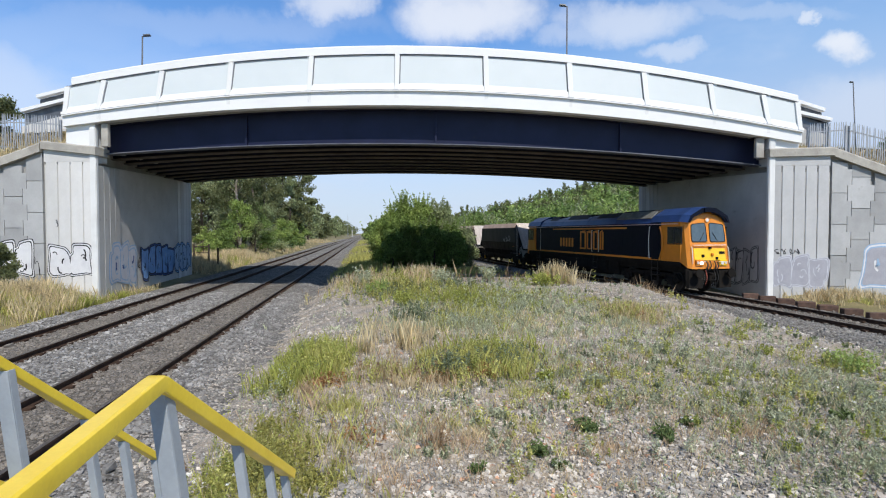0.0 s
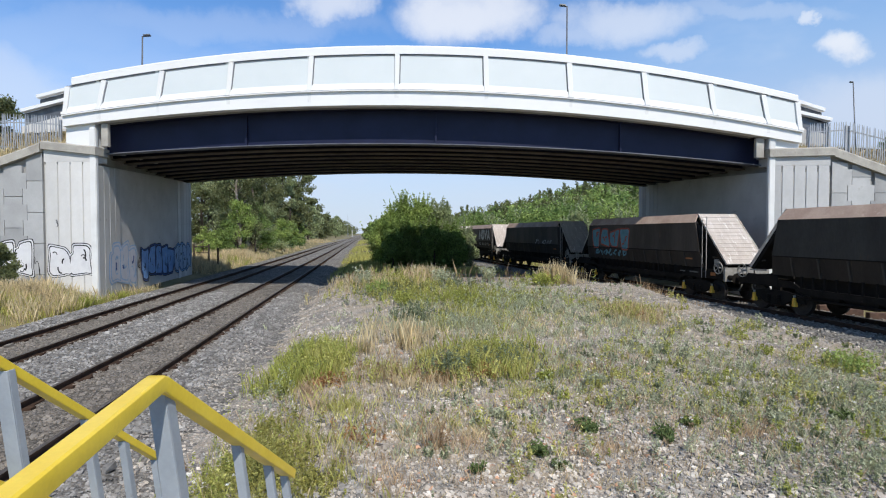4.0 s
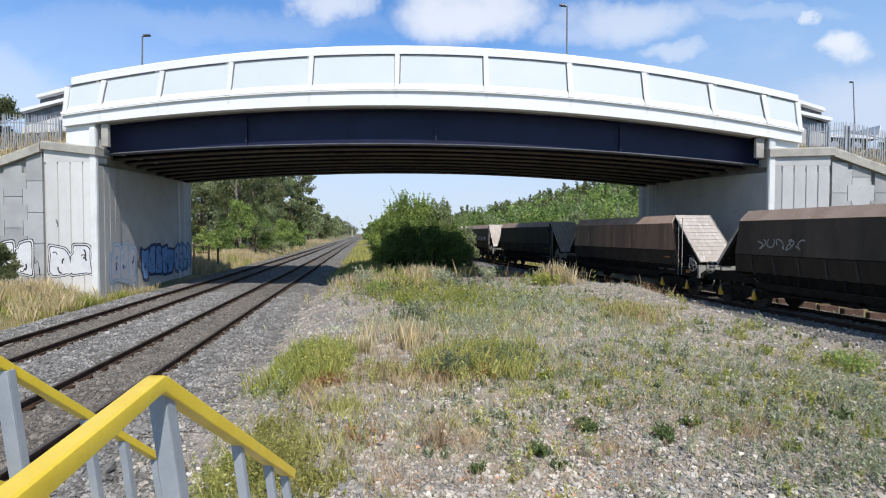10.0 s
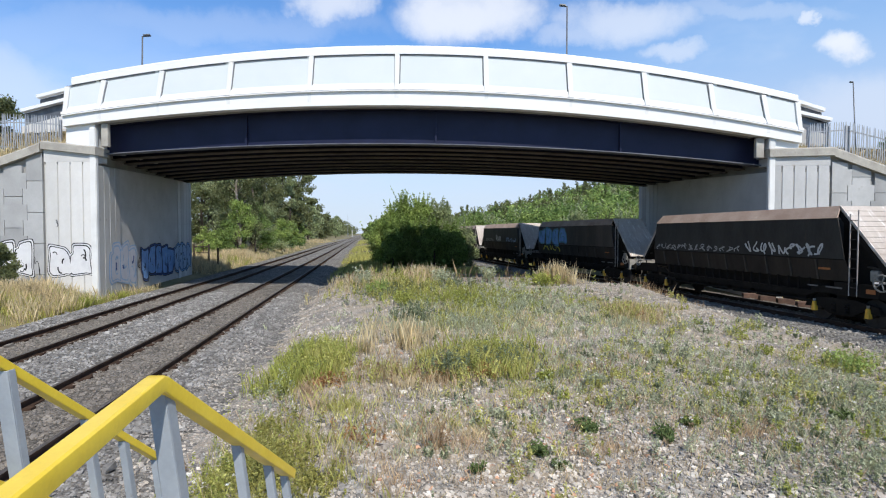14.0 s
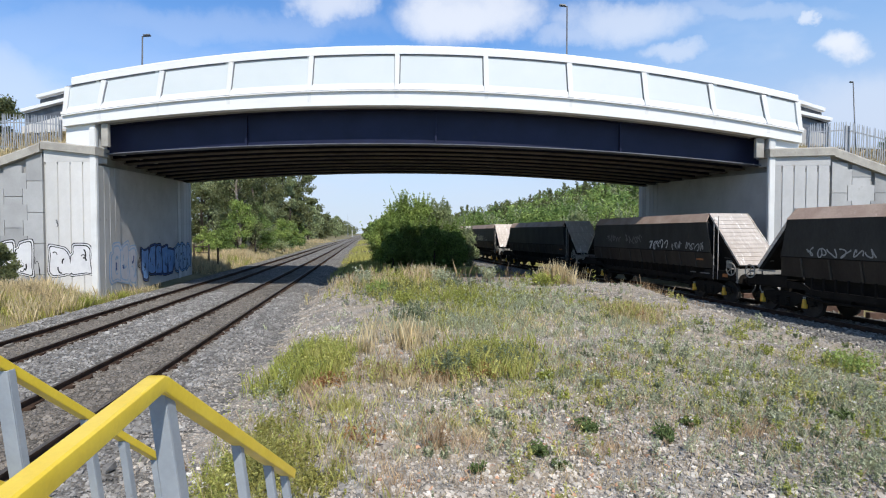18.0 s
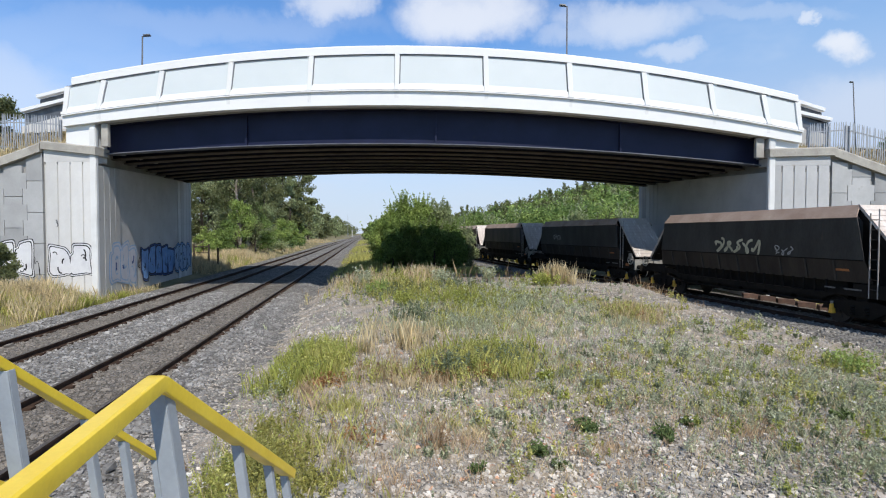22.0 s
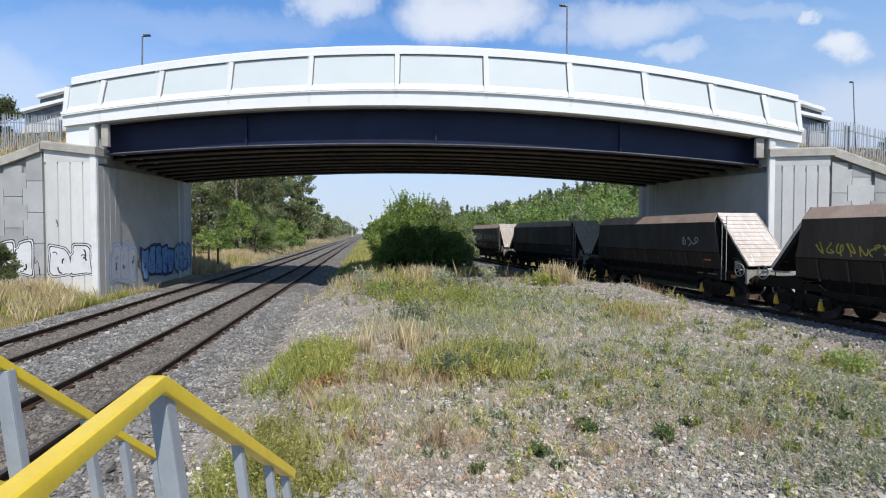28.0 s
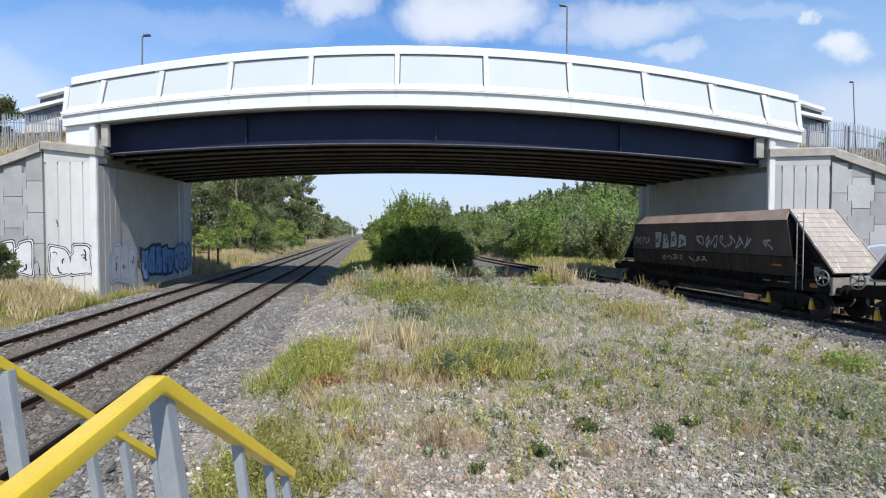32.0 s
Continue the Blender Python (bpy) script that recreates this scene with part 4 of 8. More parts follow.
M_TAG_SKY = material("pale_blue_spray_paint", (0.30, 0.42, 0.58), (0.24, 0.35, 0.50), 0.9, 0, 2, 40, 0, spread=0.15)


def stroke(bm, pts, width, place):
    """A flat painted line through points (u, v); place turns (u, v) into a point on the surface."""
    pts = [Vector(p) for p in pts]
    prev = None
    for i, p in enumerate(pts):
        d = pts[min(i + 1, len(pts) - 1)] - pts[max(i - 1, 0)]
        d = d.normalized() if d.length > 1e-6 else Vector((1, 0))
        nrm = Vector((-d.y, d.x)) * width / 2
        cur = [bm.verts.new(place(*(p + nrm))), bm.verts.new(place(*(p - nrm)))]
        if prev:
            bm.faces.new((prev[0], cur[0], cur[1], prev[1]))
        prev = cur


def scrawl(rng, u, v, w, h, n=4):
    """One looping sprayed flourish of a tag, as a line of points."""
    a, b, p, q = rng.choice((1, 1.5, 2)), rng.choice((1.5, 2, 2.5, 3)), rng.uniform(0, 6.28), rng.uniform(0, 6.28)
    skew, flat = rng.uniform(0.0, 0.3), rng.uniform(0.25, 0.42)
    out = []
    for k in range(23):
        t = k / 22
        y = 0.5 + 0.5 * math.sin(2 * math.pi * b * t / 2 + p) * (0.75 + 0.25 * math.sin(5 * t + q))
        x = 0.1 + 0.7 * t + flat * math.sin(2 * math.pi * a * t + q) + skew * y
        out.append((u + w * x, v + h * y))
    return out


def tag(parent, u, v, w, h, n, mat, place, width=0.05, seed=1, label="", strokes=5):
    """A row of n sprayed signs that spell nothing."""
    rng = random.Random(seed)
    for i in range(n):
        if n > 5 and rng.random() < 0.12:
            continue
        bm = bmesh.new()
        stroke(bm, scrawl(rng, u + w * i / n, v + rng.uniform(-0.05, 0.05) * h, w / n * 0.78, h * rng.uniform(0.8, 1.0), strokes), width, place)
        part("graffiti", bm, mat, parent, label)


def blob(bm, u, v, w, h, place, rng, n=18, soft=False):
    """A filled rounded letter shape."""
    c = bm.verts.new(place(u + w / 2, v + h / 2))
    ring = []
    p1, p2, amp = rng.uniform(0, 6.28), rng.uniform(0, 6.28), 0.0 if soft else 1.0
    for i in range(n):
        t = 2 * math.pi * i / n
        k = 1 + amp * (0.10 * math.sin(2 * t + p1) + 0.13 * math.sin(3 * t + p2) - 0.05)
        su, sv = math.copysign(abs(math.cos(t)) ** 0.5, math.cos(t)), math.copysign(abs(math.sin(t)) ** 0.5, math.sin(t))
        ring.append((u + w / 2 + su * w / 2 * k, v + h / 2 + sv * h / 2 * k))
    vs = [bm.verts.new(place(*p)) for p in ring]
    for i in range(n):
        bm.faces.new((c, vs[i], vs[(i + 1) % n]))
    return ring + ring[:1]


def mural(parent, u, v, w, h, n, fill, line, place, place2, seed, label, width=0.06, soft=False):
    """Bubble-letter graffiti: filled rounded shapes, each with its outline and a few inner strokes."""
    rng = random.Random(seed)
    for i in range(n):
        bf, bl = bmesh.new(), bmesh.new()
        dv = rng.uniform(-0.06, 0.06) * h
        ring = blob(bf, u + w * i / n + 0.004, v + dv, w / n * 0.96, h * rng.uniform(0.85, 1), place, rng, 26, soft)
        stroke(bl, ring, width, place2)
        part("graffiti", bf, fill, parent, label)
        shape = part("graffiti", bl, line, parent)
        for _ in range(0 if soft else 2):
            bm = bmesh.new()
            cu, cv, r, a0 = u + w * (i + rng.uniform(0.3, 0.7)) / n, v + h * rng.uniform(0.25, 0.75), rng.uniform(0.10, 0.2) * h, rng.uniform(0, 6.28)
            stroke(bm, [(cu + r * 0.7 * math.cos(a0 + 0.5 * k), cv + r * math.sin(a0 + 0.5 * k)) for k in range(7)], width * 0.9, place2)
            part("stroke", bm, line, shape)


def block_letters(parent, u, v, w, h, outlines, mat, place, width, label):
    """Broad roller-painted shapes, each a thick bent line in its own cell."""
    n = len(outlines)
    for i, pts in enumerate(outlines):
        bm = bmesh.new()
        stroke(bm, [(u + w * (i + 0.08 + 0.8 * a) / n + 0.10 * b * h, v + h * b) for a, b in pts], width, place)
        part("graffiti", bm, mat, parent, label)


ZIG = [(0.0, 0.0), (0.06, 1.0), (0.5, 0.3), (0.94, 1.0), (1.0, 0.0)]
RING = [(0.5 + 0.42 * math.cos(0.5 + 0.449 * k), 0.5 + 0.46 * math.sin(0.5 + 0.449 * k)) for k in range(15)]
FORK = [(0.0, 1.0), (0.38, 0.35), (0.5, 0.05), (0.56, 0.4), (1.0, 1.0)]
TENT = [(0.0, 0.0), (0.3, 0.6), (0.5, 1.0), (0.7, 0.55), (0.72, 0.3), (0.3, 0.3), (0.72, 0.3), (1.0, 0.0)]
def throw_up(parent, u, v, w, h, n, fill, line, halo, places, seed, label, gap=0.06, accent=None):
    """Bubble graffiti that spells nothing: lobed shapes in layers, a dark contour, a halo, a dark edge and the fill, with short dark marks inside."""
    rng = random.Random(seed)
    for i in range(n):
        cu, cv = u + w * (i + 0.5) / n, v + h * (0.5 + rng.uniform(-0.05, 0.05))
        p1, p2, p3 = (rng.uniform(0, 6.28) for _ in range(3))
        ring = []
        for k in range(40):
            t = 2 * math.pi * k / 40
            q = 1 + 0.07 * math.sin(2 * t + p1) + 0.12 * math.sin(3 * t + p2) + 0.05 * math.sin(5 * t + p3)
            ring.append((math.copysign(abs(math.cos(t)) ** 0.45, math.cos(t)) * q * w / n * 0.5, math.copysign(abs(math.sin(t)) ** 0.45, math.sin(t)) * q * h * 0.5))
        base = None
        for k, (mat, grow) in enumerate(((line, 1.9 * gap), (halo, 1.2 * gap), (line, 0.3 * gap), (fill, -0.5 * gap))):
            bm = bmesh.new()
            put = places(0.003 + 0.003 * k + 0.0007 * (i % 3))
            c0 = bm.verts.new(put(cu, cv))
            vs = [bm.verts.new(put(cu + a * (1 + grow / (w / n * 0.5)), cv + b * (1 + grow / (h * 0.5)))) for a, b in ring]
            for j in range(40):
                bm.faces.new((c0, vs[j], vs[(j + 1) % 40]))
            base = part("graffiti" if base is None else "paint_layer", bm, mat, parent if base is None else base, label if base is None else "") if base is None or k < 3 else (part("paint_layer", bm, mat, base), base)[1]
        for m in range(3):
            bm = bmesh.new()
            r, a0, du, dv = rng.uniform(0.10, 0.22) * h, rng.uniform(0, 6.28), rng.uniform(-0.22, 0.22) * w / n, rng.uniform(-0.3, 0.3) * h
            stroke(bm, [(cu + du + r * 0.55 * math.cos(a0 + 0.4 * k), cv + dv + r * math.sin(a0 + 0.4 * k)) for k in range(6)], gap * (1.3 if m else 0.8), places(0.0145))
            part("stroke", bm, accent if accent and m == 2 else line, parent)


def wheelset(parent, x, radius):
    bm = bmesh.new()
    for s in (-1, 1):
        rod(bm, (0, s * 0.70, 0), (0, s * 0.80, 0), radius, n=24)
        rod(bm, (0, s * 0.66, 0), (0, s * 0.70, 0), radius + 0.03, n=24)
        for i in range(4):
            a = math.pi / 4 + i * math.pi / 2
            rod(bm, (radius * 0.55 * math.cos(a), s * 0.80, radius * 0.55 * math.sin(a)), (radius * 0.55 * math.cos(a), s * 0.815, radius * 0.55 * math.sin(a)), radius * 0.17, n=8)
        rod(bm, (0, s * 0.80, 0), (0, s * 0.95, 0), 0.13, n=12)
    rod(bm, (0, -0.66, 0), (0, 0.66, 0), 0.085, n=10)
    return part("wheelset", bm, M_STEEL, parent, at=pose(x, 0, radius))


def buffer(parent, x, side, z, dirn, mat):
    bm = bmesh.new()
    rod(bm, (x, side * 0.87, z), (x + dirn * 0.34, side * 0.87, z), 0.11, n=12)
    rod(bm, (x + dirn * 0.34, side * 0.87, z), (x + dirn * 0.50, side * 0.87, z), 0.08, n=12)
    rod(bm, (x + dirn * 0.50, side * 0.87, z), (x + dirn * 0.55, side * 0.87, z), 0.23, 0.21, n=16)
    part("buffer", bm, mat, parent)


# ---- locomotive: forward is +x, the side towards the stair is -y ----
loco = thing("diesel_locomotive", "dark blue and orange diesel freight locomotive with a lit headlight", "locomotive")


def body_ring(x, half=1.22, eave=3.42, low=1.52, drop=0.0):
    return [(x, -half, low), (x, -half, eave), (x, -half * 0.86, eave + 0.27 - drop * 0.4), (x, -half * 0.62, eave + 0.50 - drop * 0.7), (x, 0, eave + 0.62 - drop), (x, half * 0.62, eave + 0.50 - drop * 0.7), (x, half * 0.86, eave + 0.27 - drop * 0.4), (x, half, eave), (x, half, low)]


bm = bmesh.new()
loft(bm, [body_ring(-7.71), body_ring(7.71)])
body = part("body", bm, M_LBLUE, loco, "dark navy body side")
bm = bmesh.new()
for x0, x1 in ((-6.9, -3.4), (-3.36, 0.2), (0.24, 3.5), (3.54, 6.9)):
    ring = [(s * y, z + 0.012) for s, y, z in ((-1, 1.226, 3.40), (-1, 1.06, 3.695), (-1, 0.765, 3.93), (1, 0.0, 4.05), (1, 0.765, 3.93), (1, 1.06, 3.695), (1, 1.226, 3.40))]
    loft(bm, [[(x, y, z) for y, z in ring] for x in (x0, x1)])
part("roof", bm, M_LROOF, loco, "dull blue roof panels")
for x0, x1, mat, z, lab in ((-5.9, -4.6, M_SOOT, 4.05, "sooty exhaust cowl"), (-3.0, -0.2, M_SOOT, 4.07, "black roof hatch"), (0.9, 3.3, M_SOOT, 4.05, "black roof hatch"), (3.45, 6.85, M_SOOT, 4.08, "black framed radiator top")):
    bm = bmesh.new()
    loft(bm, [[(x, -0.95, 3.80), (x, -0.6, z + 0.05), (x, 0.6, z + 0.05), (x, 0.95, 3.80)] for x in (x0, x1)])
    soften(bm, 0.03, 1)
    part("roof_hatch", bm, mat, loco, lab)
for s in (-1, 1):
    for x in (3.55, 4.66, 5.77):
        bm = bmesh.new()
        loft(bm, [[(xx, s * 1.12, 3.66), (xx, s * 0.72, 4.03), (xx, s * 0.74, 4.07), (xx, s * 1.15, 3.70)] for xx in (x, x + 1.02)])
        part("grille", bm, M_GRILLE, loco, "weathered grey louvre")
    bm = bmesh.new()
    extrude(bm, [(s * 1.222, 1.53), (s * 1.228, 1.53), (s * 1.228, 1.64), (s * 1.222, 1.64)], "x", -7.7, 7.7)
    part("stripe", bm, M_ORANGE, loco, "orange waist stripe")
    bm = bmesh.new()
    extrude(bm, [(s * 1.222, 3.14), (s * 1.228, 3.14), (s * 1.228, 3.23), (s * 1.222, 3.23)], "x", -4.7, 4.7)
    part("stripe", bm, M_ORANGE, loco, "orange upper stripe")
    bm = bmesh.new()
    extrude(bm, [(s * 1.222, 3.33), (s * 1.268, 3.33), (s * 1.268, 3.37), (s * 1.222, 3.37)], "x", -9.0, 9.0)
    part("stripe", bm, M_CANTRAIL, loco, "thin pale red cantrail line")
    # company mark as four plain rounded shapes, fleet number as bars
    y = s * 1.226
    for i, wd in enumerate((0.80, 0.70, 0.70, 0.46)):
        bm = bmesh.new()
        x0 = -0.64 + [0, 0.88, 1.67, 2.46][i]
        stroke(bm, [(x0 + wd - 0.1, 2.98), (x0 + 0.1, 2.98), (x0 + 0.1, 1.92), (x0 + wd - 0.1, 1.92), (x0 + wd - 0.1, 2.98)], 0.2, lambda a, b: (a if s < 0 else -a, y, b))
        part("company_mark", bm, M_ORANGE, loco, "large orange block mark")
    for i in range(5):
        bm = bmesh.new()
        x0 = -3.55 + 0.43 * i
        stroke(bm, [(x0 + 0.15, 1.98), (x0 + 0.15, 2.58)], 0.27, lambda a, b: (a if s < 0 else -a, y, b))
        part("number_bar", bm, M_ORANGE, loco, "orange fleet number bar")
    # body side doors with upright rails
    for x in (0.95, 1.75):
        bm = bmesh.new()
        rod(bm, (x, s * 1.26, 1.75), (x, s * 1.26, 3.1), 0.016, n=6)
        rod(bm, (x, s * 1.22, 1.77), (x, s * 1.26, 1.77), 0.014, n=6)
        rod(bm, (x, s * 1.22, 3.08), (x, s * 1.26, 3.08), 0.014, n=6)
        part("handrail", bm, M_CABWHITE, loco)
    for x0, x1 in ((0.98, 1.72), (2.4, 3.3), (3.34, 4.3), (4.34, 5.3), (5.34, 6.3), (-6.2, -5.3)):
        bm = bmesh.new()
        box(bm, x0, x1, min(s * 1.218, s * 1.225), max(s * 1.218, s * 1.225), 1.72, 3.10)
        soften(bm, 0.012, 1)
        part("side_door", bm, M_LBLUE, loco, "flush navy body door")
    # sill and ladders
    bm = bmesh.new()
    box(bm, -9.2, 9.2, min(s * 1.05, s * 1.21), max(s * 1.05, s * 1.21), 1.28, 1.51)
    part("sill", bm, M_UNDER, loco)
    for x in (-7.25, 1.35, 7.25):
        bm = bmesh.new()
        for dx in (-0.24, 0.24):
            bar(bm, (x + dx, s * 1.24, 0.42), (x + dx, s * 1.24, 1.5), 0.03)
        for z in (0.45, 0.78, 1.12):
            box(bm, x - 0.24, x + 0.24, min(s * 1.12, s * 1.29), max(s * 1.12, s * 1.29), z - 0.015, z + 0.015)
        part("step_ladder", bm, M_STEEL, loco, "grimy steel access steps")


def cab(d):
    """One cab; d is +1 at the leading end, -1 at the trailing end."""
    f = lambda x: d * x
    bm = bmesh.new()
    rings = [body_ring(f(7.72), 1.225), body_ring(f(9.15), 1.225)]
    for x, h, dz in ((9.60, 1.17, 0.04), (9.75, 1.02, 0.0)):
        half = [(-h, 1.22), (-h + 0.02, 3.32), (-h * 0.86, 3.55), (-h * 0.6, 3.72), (0, 3.86)]
        rings.append([(f(x - 0.1587 * (z - 1.22)), y, z + dz) for y, z in half + [(-y, z) for y, z in half[-2::-1]]])
    loft(bm, rings)
    c = part("cab", bm, M_ORANGE, loco, "orange cab")
    bm = bmesh.new()
    arch = [(1.26, 3.40), (1.10, 3.74), (0.42, 4.09), (0.0, 4.13), (-0.42, 4.09), (-1.10, 3.74), (-1.26, 3.40)]
    inner = [(-1.16, 3.40), (-0.98, 3.64), (-0.42, 3.86), (0.0, 3.91), (0.42, 3.86), (0.98, 3.64), (1.16, 3.40)]
    loft(bm, [[(f(x), y * k, z + dz) for y, z in arch + inner] for x, k, dz in ((6.95, 1.0, 0.05), (9.1, 1.0, 0.05), (9.56, 0.90, 0.0))])
    part("cab_roof", bm, M_LROOF, c, "blue cab roof hood")
    bm = bmesh.new()
    loft(bm, [[(f(x), y * 0.905, z) for y, z in arch + inner] for x in (9.562, 9.60)])
    box(bm, min(f(9.50), f(9.66)), max(f(9.50), f(9.66)), -0.30, 0.30, 3.90, 4.10)
    part("hood_fascia", bm, M_LBLUE, c, "dark navy visor over the windscreens")
    # screens lie 12 mm proud of the sloping front
    for s in (-1, 1):
        bm = bmesh.new()
        front = lambda y, z: (f(9.75 + (1.22 - z) * 0.1587 + 0.02), y, z)
        pts = [(s * 0.09, 2.55), (s * 0.14, 2.50), (s * 0.86, 2.50), (s * 0.91, 2.55), (s * 0.91, 2.9), (s * 0.88, 3.27), (s * 0.80, 3.33), (s * 0.20, 3.39), (s * 0.11, 3.33)]
        vs = [bm.verts.new(front(*p)) for p in pts] + [bm.verts.new(Vector(front(*p)) - Vector((d * 0.015, 0, 0))) for p in pts]
        n = len(pts)
        bm.faces.new(vs[:n]), bm.faces.new(vs[n:])
        for i in range(n):
            bm.faces.new((vs[i], vs[(i + 1) % n], vs[n + (i + 1) % n], vs[n + i]))
        part("windscreen", bm, M_SCREEN, c, "sloping windscreen")
        bm = bmesh.new()
        ring = pts + pts[:1]
        for a, b in zip(ring, ring[1:]):
            bar(bm, front(*a), front(*b), 0.028, 0.03)
        part("screen_frame", bm, M_RUBBER, c)
        bm = bmesh.new()
        rod(bm, front(s * 0.5, 2.52), Vector(front(s * 0.22, 2.95)) + Vector((d * 0.03, 0, 0)), 0.012, n=6)
        part("wiper", bm, M_RUBBER, c)
        bm = bmesh.new()
        for x0, x1 in ((8.28, 8.68), (8.74, 9.22)):
            box(bm, min(f(x0), f(x1)), max(f(x0), f(x1)), min(s * 1.22, s * 1.235), max(s * 1.22, s * 1.235), 2.42, 3.16)
        part("side_window", bm, M_DARKGLASS, c, "dark sliding side window")
        bm = bmesh.new()
        for x in (8.25, 8.71, 9.25):
            box(bm, f(x) - 0.03, f(x) + 0.03, min(s * 1.22, s * 1.245), max(s * 1.22, s * 1.245), 2.36, 3.2)
        for z in (2.38, 3.19):
            box(bm, min(f(8.24), f(9.27)), max(f(8.24), f(9.27)), min(s * 1.22, s * 1.245), max(s * 1.22, s * 1.245), z - 0.025, z + 0.025)
        part("window_frame", bm, M_RUBBER, c)
        # door with bowed white grab rails
        bm = bmesh.new()
        box(bm, min(f(6.95), f(7.55)), max(f(6.95), f(7.55)), min(s * 1.21, s * 1.24), max(s * 1.21, s * 1.24), 1.56, 3.28)
        soften(bm, 0.02, 1)
        part("cab_door", bm, M_LBLUE, loco, "navy cab door")
        for x, bow in ((6.82, -0.05), (7.68, 0.22)):
            bm = bmesh.new()
            pp = [(f(x + bow * math.sin(math.pi * i / 8)), s * 1.27, 1.62 + 1.6 * i / 8) for i in range(9)]
            pipe(bm, pp, 0.02 if bow < 0 else 0.04)
            for e in (pp[0], pp[-1]):
                rod(bm, e, (e[0], s * 1.22, e[2]), 0.018, n=6)
            part("grab_rail", bm, M_CABWHITE if bow < 0 else M_ORANGE, loco)
        # lamp clusters
        bm = bmesh.new()
        box(bm, min(f(9.70), f(9.80)), max(f(9.70), f(9.80)), s * 0.64 - 0.2, s * 0.64 + 0.2, 1.36, 1.66)
        soften(bm, 0.02, 1)
        part("lamp_cluster", bm, M_LYELLOW if s > 0 else M_ORANGE, c)
        bm = bmesh.new()
        rod(bm, (f(9.80), s * 0.57, 1.50), (f(9.83), s * 0.57, 1.50), 0.085, n=16)
        part("headlight", bm, M_HEADLIGHT if (d > 0 and s < 0) else M_TAILLIGHT, c, "lit round headlight" if (d > 0 and s < 0) else "")
        bm = bmesh.new()
        rod(bm, (f(9.80), s * 0.76, 1.50), (f(9.83), s * 0.76, 1.50), 0.055, n=12)
        part("marker_light", bm, M_TAILLIGHT, c)
        bm = bmesh.new()
        bar(bm, (f(9.83), s * 0.35, 1.56), (f(9.83), s * 0.84, 1.56), 0.02)
        part("grab_bar", bm, M_CABWHITE, c)
        buffer(loco, f(9.55), s, 1.03, d, M_UNDER)
        bm = bmesh.new()
        loft(bm, [[(f(9.60), s * 0.42, 0.30), (f(9.60), s * 1.22, 0.30), (f(9.60), s * 1.22, 1.16), (f(9.60), s * 0.42, 1.16)], [(f(9.78), s * 0.45, 0.32), (f(9.72), s * 1.16, 0.32), (f(9.70), s * 1.16, 1.12), (f(9.76), s * 0.45, 1.12)]])
        part("plough_plate", bm, M_UNDER, loco, "blackened front plate")
    bm = bmesh.new()
    loft(bm, [[(f(x), -w, 1.62), (f(x), w, 1.62), (f(x - 0.10), w, 2.18), (f(x - 0.10), -w, 2.18)] for x, w in ((9.60, 0.93), (9.715, 0.85))])
    part("nose_panel", bm, M_LYELLOW, c, "yellow warning panel")
    bm = bmesh.new()
    bar(bm, (f(9.67), -0.88, 2.34), (f(9.67), 0.88, 2.34), 0.03)
    for y in (-0.88, -0.35, 0.35, 0.88):
        bar(bm, (f(9.67), y, 2.34), (f(9.52), y, 2.34), 0.02)
    part("front_rail", bm, M_CABWHITE, c, "white front handrail")
    bm = bmesh.new()
    box(bm, min(f(9.64), f(9.70)), max(f(9.64), f(9.70)), -0.06, 0.06, 2.16, 2.27)
    part("lamp_bracket", bm, M_UNDER, c, "small black lamp bracket")
    for yy, zz in ((-0.42, 1.84), (0.10, 1.90), (0.34, 1.72)):
        bm = bmesh.new()
        box(bm, min(f(9.66), f(9.76)), max(f(9.66), f(9.76)), yy - 0.055, yy + 0.055, zz - 0.06, zz + 0.06)
        soften(bm, 0.012, 1)
        part("jumper_socket", bm, M_ORANGE if zz > 1.88 else M_UNDER, c)
    for yy, zz in ((-0.30, 1.58), (-0.12, 1.62), (0.14, 1.60), (0.28, 1.56)):
        bm = bmesh.new()
        pipe(bm, [(f(9.78 + 0.06 * math.sin(math.pi * i / 7)), yy + 0.05 * math.sin(math.pi * i / 7), zz - (zz - 1.16) * i / 7) for i in range(8)], 0.028)
        part("jumper_cable", bm, M_RUBBER, c, "black jumper cable")
    for yy in (-1.0, 1.0):
        bm = bmesh.new()
        pipe(bm, [(f(9.72), yy, 1.45), (f(9.76), yy, 1.50), (f(9.70), yy, 2.20), (f(9.62), yy, 2.26)], 0.018)
        part("corner_rail", bm, M_CABWHITE, c, "white corner handrail")
    bm = bmesh.new()
    rod(bm, (f(9.36), 0, 3.52), (f(9.44), 0, 3.52), 0.12, n=16)
    part("top_headlight", bm, M_ORANGE, c, "round top headlight housing")
    bm = bmesh.new()
    rod(bm, (f(9.44), 0, 3.52), (f(9.46), 0, 3.52), 0.085, n=16)
    part("headlight", bm, M_CABWHITE, c, "round top headlight lens")
    bm = bmesh.new()
    stroke(bm, [(0.50, 1.98), (0.80, 1.98)], 0.12, lambda a, b: (f(9.745 - (b - 1.62) * 0.18), a, b))
    part("number_panel", bm, M_UNDER, c)
    bm = bmesh.new()
    box(bm, min(f(9.5), f(9.62)), max(f(9.5), f(9.62)), -1.25, 1.25, 0.62, 1.22)
    soften(bm, 0.03, 1)
    part("buffer_beam", bm, M_UNDER, loco)
    bm = bmesh.new()
    rod(bm, (f(9.6), 0, 1.0), (f(9.95), 0, 0.95), 0.06)
    for i in range(3):
        z0 = 0.92 - 0.16 * i
